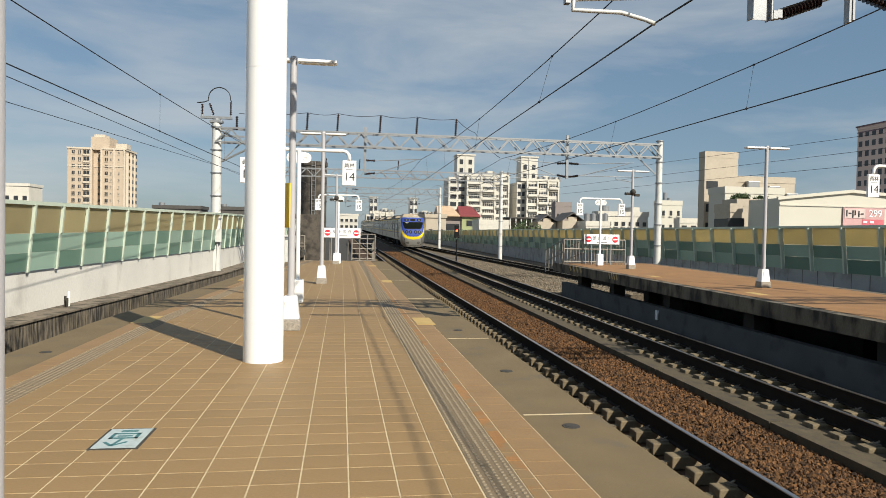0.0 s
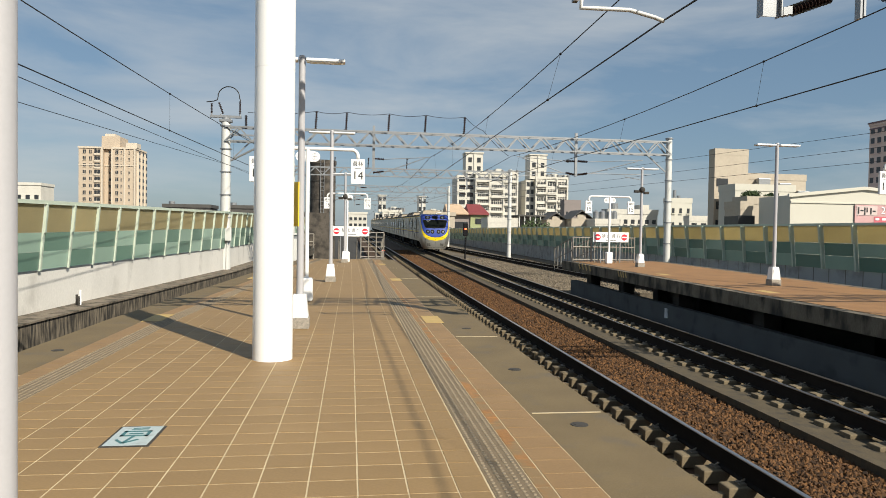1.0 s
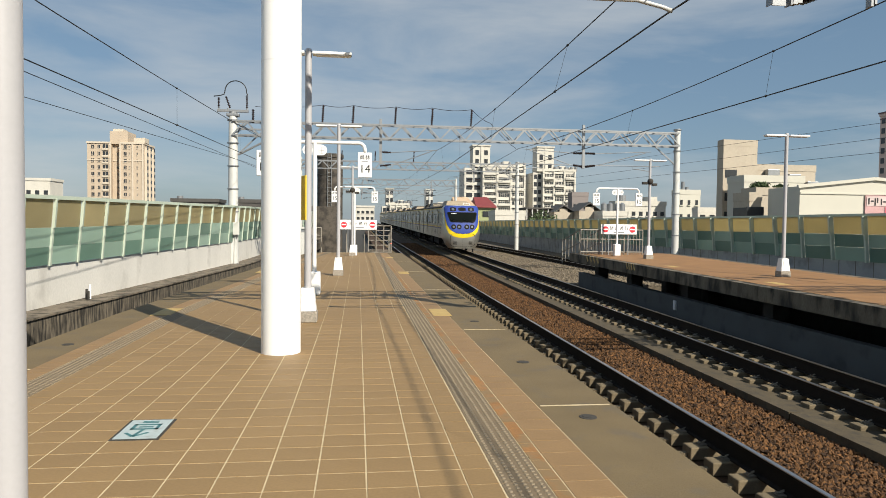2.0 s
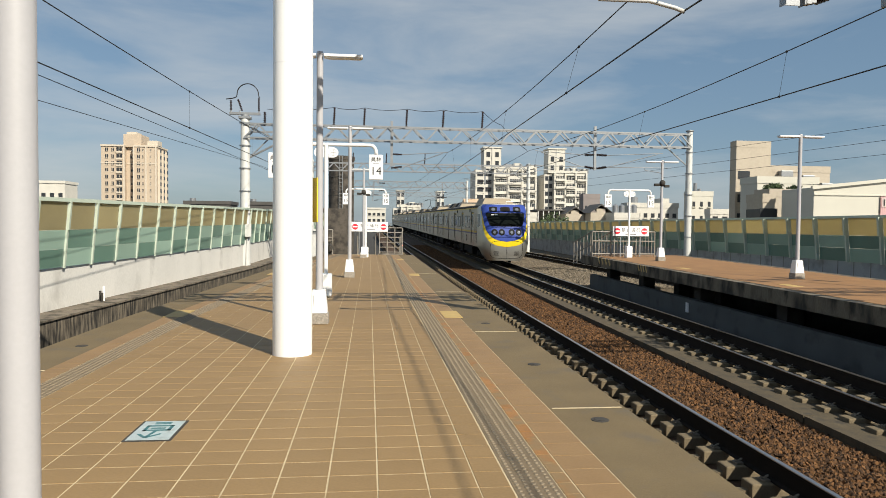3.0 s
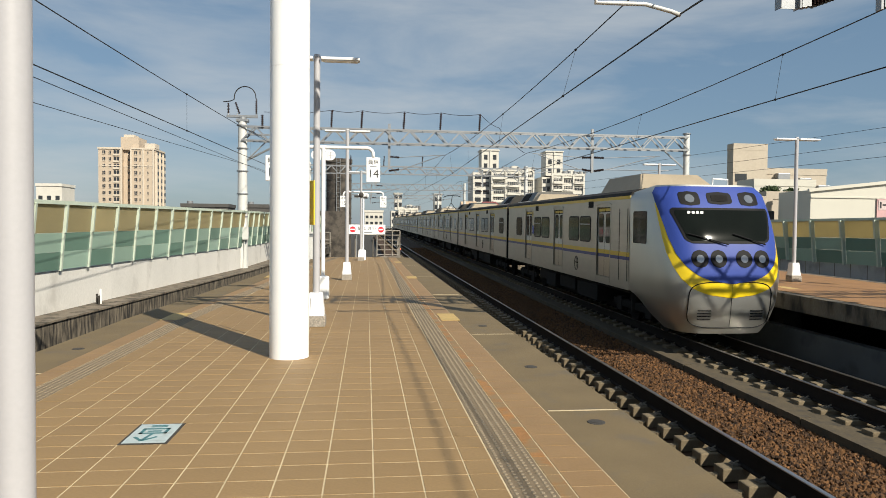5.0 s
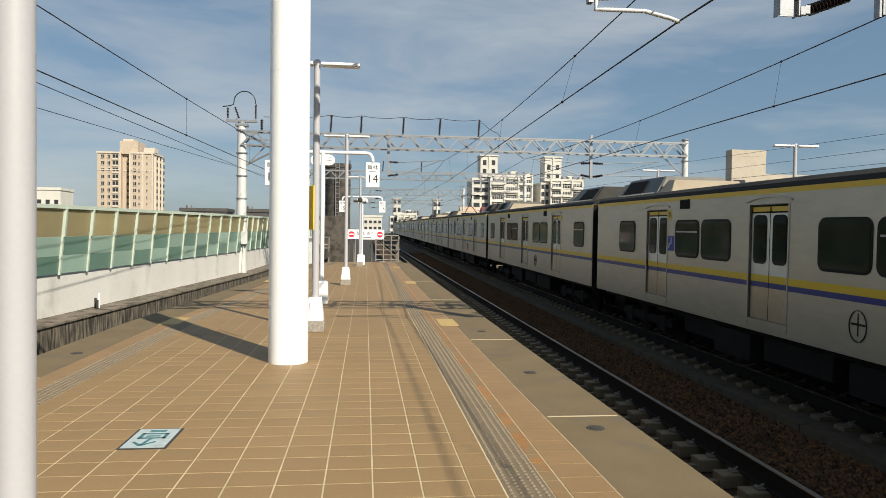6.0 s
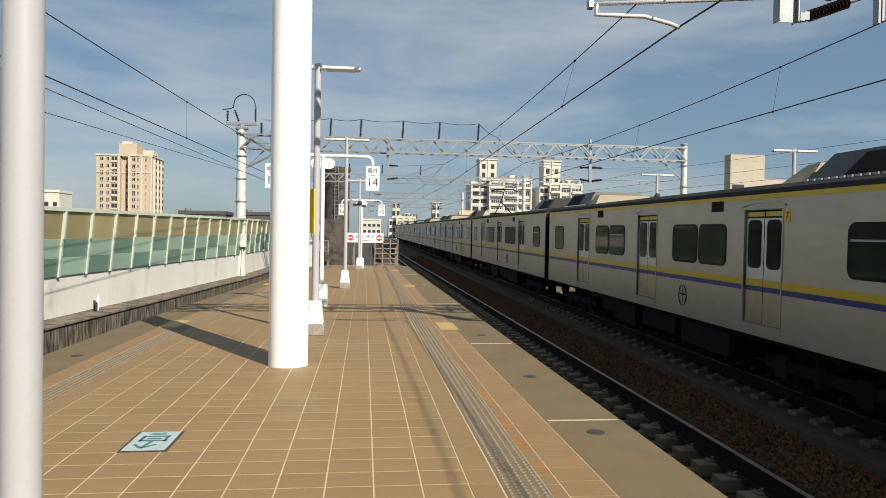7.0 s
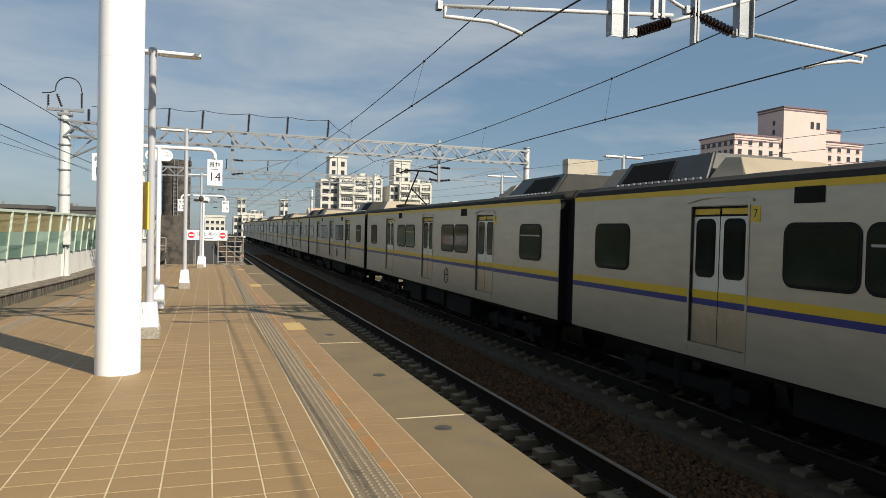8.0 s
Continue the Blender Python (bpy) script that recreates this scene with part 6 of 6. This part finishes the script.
for x, y, w, eave, ridge in ((33.9, 117, 3.6, 3.9, 5.2), (37.4, 114, 3.9, 4.1, 5.6)):
    t = tagged(empty("house", pose(x, y, 0)), "low house with a dark gabled roof", "house", "buildings of the town")
    part("wall", box(bmesh.new(), 0.15, w - 0.15, 0.2, 6, -8, eave), M_CREAM, t)
    bm = bmesh.new()
    for y0 in (-0.2, 6.2):
        for a in ((-0.2, eave - 0.1), (w / 2, ridge), (w + 0.2, eave - 0.1), (w / 2, ridge - 0.25)):
            bm.verts.new((a[0], y0, a[1]))
    bm.verts.ensure_lookup_table()
    for f in ((0, 1, 5, 4), (1, 2, 6, 5), (0, 4, 7, 3), (3, 7, 6, 2), (0, 3, 1), (1, 3, 2), (4, 5, 7), (5, 6, 7)):
        bm.faces.new([bm.verts[i] for i in f])
    bmesh.ops.recalc_face_normals(bm, faces=bm.faces)
    part("roof", bm, M_DARK_ROOF, t, "dark sheet roof")
    part("gable", box(bmesh.new(), w * 0.3, w * 0.7, 0.19, 0.3, eave, eave + (ridge - eave) * 0.45), M_CREAM, t)
t = building("low white house carrying steel water tanks", 40.2, 44.4, 110, 116, 3.3, M_BLOCK_WHITE, (3, 2.6, 0.9, 0.8, 2.2), lip=0.06)
for u in (0.5, 1.6, 2.9, 3.7):
    tank = part("water_tank", rod(bmesh.new(), (u, 1, 3.5), (u, 1, 5.2), 0.48, n=16), M_GALV, t, "bright steel water tank", True)
    part("tank_lid", rod(bmesh.new(), (u, 1, 5.2), (u, 1, 5.45), 0.48, 0.12, 16), M_GALV, tank, "", True)
t = tagged(empty("open_shed", pose(29.7, 120, 0)), "open dark shed with a flat roof on posts", "shed")
part("roof", box(bmesh.new(), 0, 6.2, 0, 6, 4.45, 4.7), M_DARK_ROOF, t)
part("back_wall", box(bmesh.new(), 0.1, 6.1, 5.6, 5.9, -8, 4.44), M_GREY_BLOCK, t)
for k in range(7):
    part("post", box(bmesh.new(), 0.1 + k * 0.97, 0.25 + k * 0.97, 0.1, 0.25, -8, 4.44), M_MAST, t)
building("low white house behind the barrier", 23.3, 28.6, 116, 122, 3.3, M_BLOCK_WHITE, (4, 2.6, 0.8, 0.7, 2.6), lip=0.05)
t = tagged(empty("warehouse", pose(41.0, 60, 0)), "long pale warehouse with a low gable and a banner", "warehouse")
bm = bmesh.new()
pts = [(0, -8), (0, 5.45), (7.5, 6.25), (24, 5.2), (24, -8)]
a = [bm.verts.new((x, 0, z)) for x, z in pts]
b = [bm.verts.new((x, 5, z)) for x, z in pts]
for k in range(5):
    j = (k + 1) % 5
    bm.faces.new((a[k], a[j], b[j], b[k]))
bm.faces.new(a)
bm.faces.new(b[::-1])
bmesh.ops.recalc_face_normals(bm, faces=bm.faces)
part("wall", bm, M_SHED, t)
bm = bmesh.new()
for (xa, za), (xb, zb) in (((-0.3, 5.42), (7.5, 6.28)), ((7.5, 6.28), (24.3, 5.18))):
    bar(bm, (xa, -0.12, za), (xb, -0.12, zb), 0.25, 0.3)
box(bm, 0, 24, -0.1, -0.01, 4.75, 4.87)
part("eaves", bm, M_SHED, t)
bm = bmesh.new()
box(bm, 6.6, 11.0, -0.16, -0.06, 2.4, 4.7)
banner = part("banner", bm, material("pink_banner", (0.50, 0.30, 0.30), 0.6, vary=0.25, scale=0.6, bump=0), t, "pink and white advertising banner")
bm = bmesh.new()
box(bm, 8.6, 10.9, -0.2, -0.17, 2.5, 3.6)
part("banner_field", bm, material("faded_red_print", (0.52, 0.12, 0.15), 0.6, vary=0.15, scale=1, bump=0), banner, "faded red field")
bm = bmesh.new()
box(bm, 6.7, 8.9, -0.2, -0.17, 3.7, 4.6)
part("banner_field", bm, material("pale_print", (0.55, 0.45, 0.43), 0.6, vary=0.2, scale=1, bump=0), banner, "faded white field")
words("price", "299", 0.95, M_SIGN_WHITE, banner, pose(10.0, -0.19, 4.15, 90), 0.01)
for u, w, z, h in ((6.85, 0.13, 3.85, 0.6), (7.12, 0.3, 4.1, 0.12), (7.5, 0.13, 3.75, 0.7), (7.75, 0.12, 4.0, 0.45), (8.15, 0.12, 3.8, 0.6), (8.4, 0.3, 4.05, 0.12), (8.0, 0.45, 2.75, 0.25), (8.8, 0.45, 2.75, 0.25), (9.6, 0.45, 2.75, 0.25), (8.7, 0.4, 3.25, 0.2), (9.4, 0.4, 3.25, 0.2)):
    bm = bmesh.new()
    box(bm, u, u + w, -0.23, -0.205, z, z + h)
    part("banner_bar", bm, M_INK if z > 3.7 else M_SIGN_WHITE, banner)

# pink block seen past the train
pk = building("pink tiled apartment block with a mauve shaded side", 178, 239, 200, 218, 40.2, M_PINK, (13, 3.4, 1.7, 1.9, 1.0), (6, 3.4, 1.7, 1.9, 1.0), M_PINK)
for a, b, c, d, z in ((21.5, 42.0, -0.6, 12, 52.2), (43.4, 52.0, 2, 10, 45.8)):
    bm = bmesh.new()
    box(bm, a, b, c, d, 0 if a < 22 else 40.2, z)
    tw = part("roof_tower", bm, M_PINK, pk, "pink roof tower with a dark cornice")
    for z0, z1, k in ((z - 1.0, z - 0.55, 0.12), (z, z + 0.55, 0.4)):
        bm = bmesh.new()
        box(bm, a - k, b + k, c - k, d + k, z0, z1)
        part("cornice", bm, M_PURPLE, tw, "dark mauve cornice")
    for u in (a + (b - a) * 0.66, a + (b - a) * 0.8):
        if a < 22:
            bm = bmesh.new()
            box(bm, u - 0.8, u + 0.8, c - 0.06, c + 0.2, 45.2, 47.8)
            part("tower_window", bm, M_WINDOW_FAR, tw)
    if a < 22:
        for k in range(6):
            bm = bmesh.new()
            box(bm, a - 0.06, a + 0.2, 3.4, 4.6, 29.2 + k * 3.4, 31.0 + k * 3.4)
            part("tower_window", bm, M_WINDOW_FAR, tw)
for z0, z1, k in ((38.9, 39.3, 0.1), (40.9, 41.4, 0.5)):
    bm = bmesh.new()
    for a, b in ((-k, 21.1), (42.4, 61 + k)):
        box(bm, a, b, -k, 18 + k, z0, z1)
    part("cornice", bm, M_PURPLE, pk, "dark mauve cornice")

# round tank tower near the line
M_TANK = material("weathered_tank_concrete", (0.085, 0.072, 0.058), 0.9, vary=0.35, scale=0.8, fine=8, bump=0.3, stain=(0.03, 0.026, 0.022), stain_at=(0.45, 0.65))
tk = tagged(empty("water_tower", pose(-3.35, 84, 0)), "dark round weathered water tower beside the line", "water tower")
part("shaft", rod(bmesh.new(), (0, 0, -8), (0, 0, 9.3), 1.5, n=32), M_TANK, tk, "", True)
part("rim", rod(bmesh.new(), (0, 0, 9.3), (0, 0, 9.75), 1.6, n=32), M_TANK, tk, "", True)
for z in (2.6, 5.0, 7.2):
    part("hoop", rod(bmesh.new(), (0, 0, z), (0, 0, z + 0.12), 1.53, n=32), M_DARK_AND_SHADED, tk)
for dx in (-0.2, 0.2):
    part("ladder_rail", box(bmesh.new(), dx - 0.03, dx + 0.03, -1.68, -1.6, -2, 9.7), M_GALV, tk)
for k in range(26):
    part("rung", box(bmesh.new(), -0.17, 0.17, -1.66, -1.62, -1.8 + k * 0.44, -1.76 + k * 0.44), M_GALV, tk)
part("low_house", box(bmesh.new(), -3.2, 1.2, -6, -2, -8, 3.4), M_TANK, tk, "low dark building at its foot")

# far hills
bm = bmesh.new()
prev = None
for k in range(81):
    x = -2400 + k * 60
    h = 26 + 30 * noise.noise(Vector((k * 0.13, 3.1, 0))) + 8 * noise.noise(Vector((k * 0.6, 1.0, 0)))
    cur = (bm.verts.new((x, 3600, -9)), bm.verts.new((x, 3600, max(8, h))), bm.verts.new((x, 3900, -9)))
    if prev:
        bm.faces.new((prev[0], cur[0], cur[1], prev[1]))
        bm.faces.new((prev[1], cur[1], cur[2], prev[2]))
    prev = cur
tagged(part("backdrop_hills", bm, M_HILL), "low hazy grey-blue hills on the horizon", kind="structure")

# rooftop shrubs and a tree between the houses


def tree(label, x, y, z, tall, spread, seed):
    r = random.Random(seed)
    t = tagged(empty("tree", pose(x, y, z)), label, "tree", "trees among the houses")
    bm = bmesh.new()
    rod(bm, (0, 0, 0), (0, 0, tall * 0.6), 0.16, 0.08, 8)
    for k in range(6):
        a = r.uniform(0, 6.3)
        rod(bm, (0, 0, tall * (0.35 + 0.05 * k)), (spread * 0.6 * math.cos(a), spread * 0.6 * math.sin(a), tall * r.uniform(0.65, 0.9)), 0.06, 0.02, 6)
    part("trunk", bm, M_BARK, t)
    verts, faces = [], []
    for _ in range(900):
        d = Vector((r.gauss(0, 1), r.gauss(0, 1), r.gauss(0, 0.8))).normalized() * r.uniform(0.5, 1.0)
        c = Vector((d.x * spread, d.y * spread, tall * 0.72 + d.z * tall * 0.32)) + Vector((r.uniform(-1, 1), r.uniform(-1, 1), r.uniform(-1, 1))) * 0.25
        rot = Euler((r.uniform(0, 6), r.uniform(0, 6), r.uniform(0, 6))).to_matrix()
        s = r.uniform(0.12, 0.26)
        k = len(verts)
        for q in ((-s, 0, 0), (0, -s * 0.5, 0.03), (s, 0, 0), (0, s * 0.5, 0.03)):
            verts.append(c + rot @ Vector(q))
        faces.append((k, k + 1, k + 2, k + 3))
    me = bpy.data.meshes.new("crown")
    me.from_pydata(verts, [], faces)
    me.materials.append(M_LEAF)
    crown = new("crown", me)
    crown.parent = t


tree("dark green tree among the low houses", 26.4, 98, -4.0, 7.6, 2.0, 1)
tree("dark green tree among the low houses", 28.9, 100, -4.0, 6.8, 1.6, 2)
tree("rooftop shrub on the cream house", 46.9, 76, 5.2, 1.5, 1.0, 3)
tree("rooftop shrub on the cream house", 49.2, 75.5, 5.2, 1.2, 0.7, 4)

# low wall and cabinets past the end of the platform
cab2 = tagged(empty("relay_cabinet", pose(-3.4, 40, -1.2)), "grey relay cabinet past the platform end", "cabinet")
bm = bmesh.new()
box(bm, -0.6, 0.6, -0.4, 0.4, 0, 2.4, 0.03)
part("body", bm, M_GALV, cab2)
bm = bmesh.new()
box(bm, -0.66, 0.66, -0.46, 0.46, 2.4, 2.5)
part("lid", bm, M_MAST, cab2)
bm = bmesh.new()
box(bm, -0.5, 0.5, -0.42, -0.405, 0.2, 2.2)
part("door", bm, M_MAST, cab2)

# ---- paving: rows of tiles, the nearest as pieces of their own ----
TX, TY, X0, Y0 = 0.2985, 0.2605, -0.538, 4.0


def tile_mesh(name, w, d, mat):
    bm = bmesh.new()
    frustum(bm, 0, 0, -0.009, 0.0, w / 2, d / 2, w / 2 - 0.002, d / 2 - 0.002)
    return mesh_of(name, bm, mat)


ME_TILE = tile_mesh("tile", TX - 0.008, TY - 0.008, M_TILE)
rest = {"tan": bmesh.new(), "ochre": bmesh.new(), "tact": bmesh.new(), "orange": bmesh.new()}
near = 0


def flat_tile(bm, x0, x1, y0, y1, z=0.0):
    v = [bm.verts.new(p) for p in ((x0, y0, z), (x1, y0, z), (x1, y1, z), (x0, y1, z), (x0, y0, z - 0.008), (x1, y0, z - 0.008), (x1, y1, z - 0.008), (x0, y1, z - 0.008))]
    for f in ((0, 1, 2, 3), (0, 4, 5, 1), (1, 5, 6, 2), (2, 6, 7, 3), (3, 7, 4, 0)):
        bm.faces.new([v[i] for i in f])


def left_limit(y):
    return left_edge(max(y, 12)) + 1.155


cols = range(-9, 5)
GX, GY = 0.004, 0.004
for j in range(-68, 125):
    y = Y0 + j * TY
    if y + TY > P_END:
        break
    lim = left_limit(y)
    for i in cols:
        xa, xb = max(X0 + i * TX, lim), min(X0 + (i + 1) * TX, 0.850)
        if xb - xa < 0.03:
            continue
        if 0 <= j < 25 and near < 300 and i >= -7 and xb - xa > TX - 0.001:
            piece("tile", ME_TILE, platform, pose(xa + TX / 2, y + TY / 2, 0))
            near += 1
        else:
            flat_tile(rest["tan"], xa + GX, xb - GX, y + GY, y + TY - GY)
    flat_tile(rest["ochre"], 1.243, 1.528, y + GY, y + TY - GY)
    flat_tile(rest["tact"], 0.860, 1.130, y + 0.002, y + TY - 0.002)
    flat_tile(rest["tact"], lim - 0.27, lim - 0.004, y + 0.002, y + TY - 0.002)
    flat_tile(rest["ochre"], lim - 0.51, lim - 0.28, y + GY, y + TY - GY)
y = Y0 - 68 * TY
while y + 0.174 < P_END:
    flat_tile(rest["orange"], 1.138, 1.232, y + 0.004, y + 0.170)
    y += 0.174
part("paving_rest", rest["tan"], M_TILE, platform, "tan tiles")
part("ochre_paving", rest["ochre"], M_OCHRE, platform, "ochre border tiles")
part("orange_paving", rest["orange"], M_ORANGE, platform, "worn orange line of small tiles")
tact = part("tactile_paving", rest["tact"], M_TACTILE, platform, "grey-brown tactile strip")
for nm in ("paving_rest", "ochre_paving", "orange_paving", "tactile_paving"):
    tagged(bpy.data.objects[nm], kind="stuff")
# studs of the tactile strip
verts, faces = [], []
for j in range(-62, 110):
    y = Y0 + j * TY
    for a in range(10):
        for b in range(5):
            x, yy = (0.862 if a < 5 else left_limit(y) - 0.27) + 0.262 * (a % 5 + 0.5) / 5, y + TY * (b + 0.5) / 5
            k = len(verts)
            for r, z in ((0.016, 0.0005), (0.010, 0.006)):
                for q in range(6):
                    verts.append((x + r * math.cos(q * 1.0472), yy + r * 1.2 * math.sin(q * 1.0472), z))
            faces.append(tuple(k + 6 + q for q in range(6)))
            faces += [(k + q, k + (q + 1) % 6, k + 6 + (q + 1) % 6, k + 6 + q) for q in range(6)]
me = bpy.data.meshes.new("tactile_studs")
me.from_pydata(verts, [], faces)
me.materials.append(M_STUD)
studs = tagged(new("tactile_studs", me), kind="stuff")
studs.parent = platform
# yellow plates let into the border
for x, y in ((1.43, 11.95), (1.43, 21.7), (1.43, 31.5), (1.43, 2.2), (-3.22, 12.2), (-2.95, 22.0)):
    bm = bmesh.new()
    box(bm, -0.155, 0.155, -0.46, 0.46, 0.0, 0.005)
    pl = part("marker_plate", bm, M_YELLOW_PLATE, platform, "faded yellow marker plate")
    pl.matrix_basis = pose(x, y, 0.001)

motions()
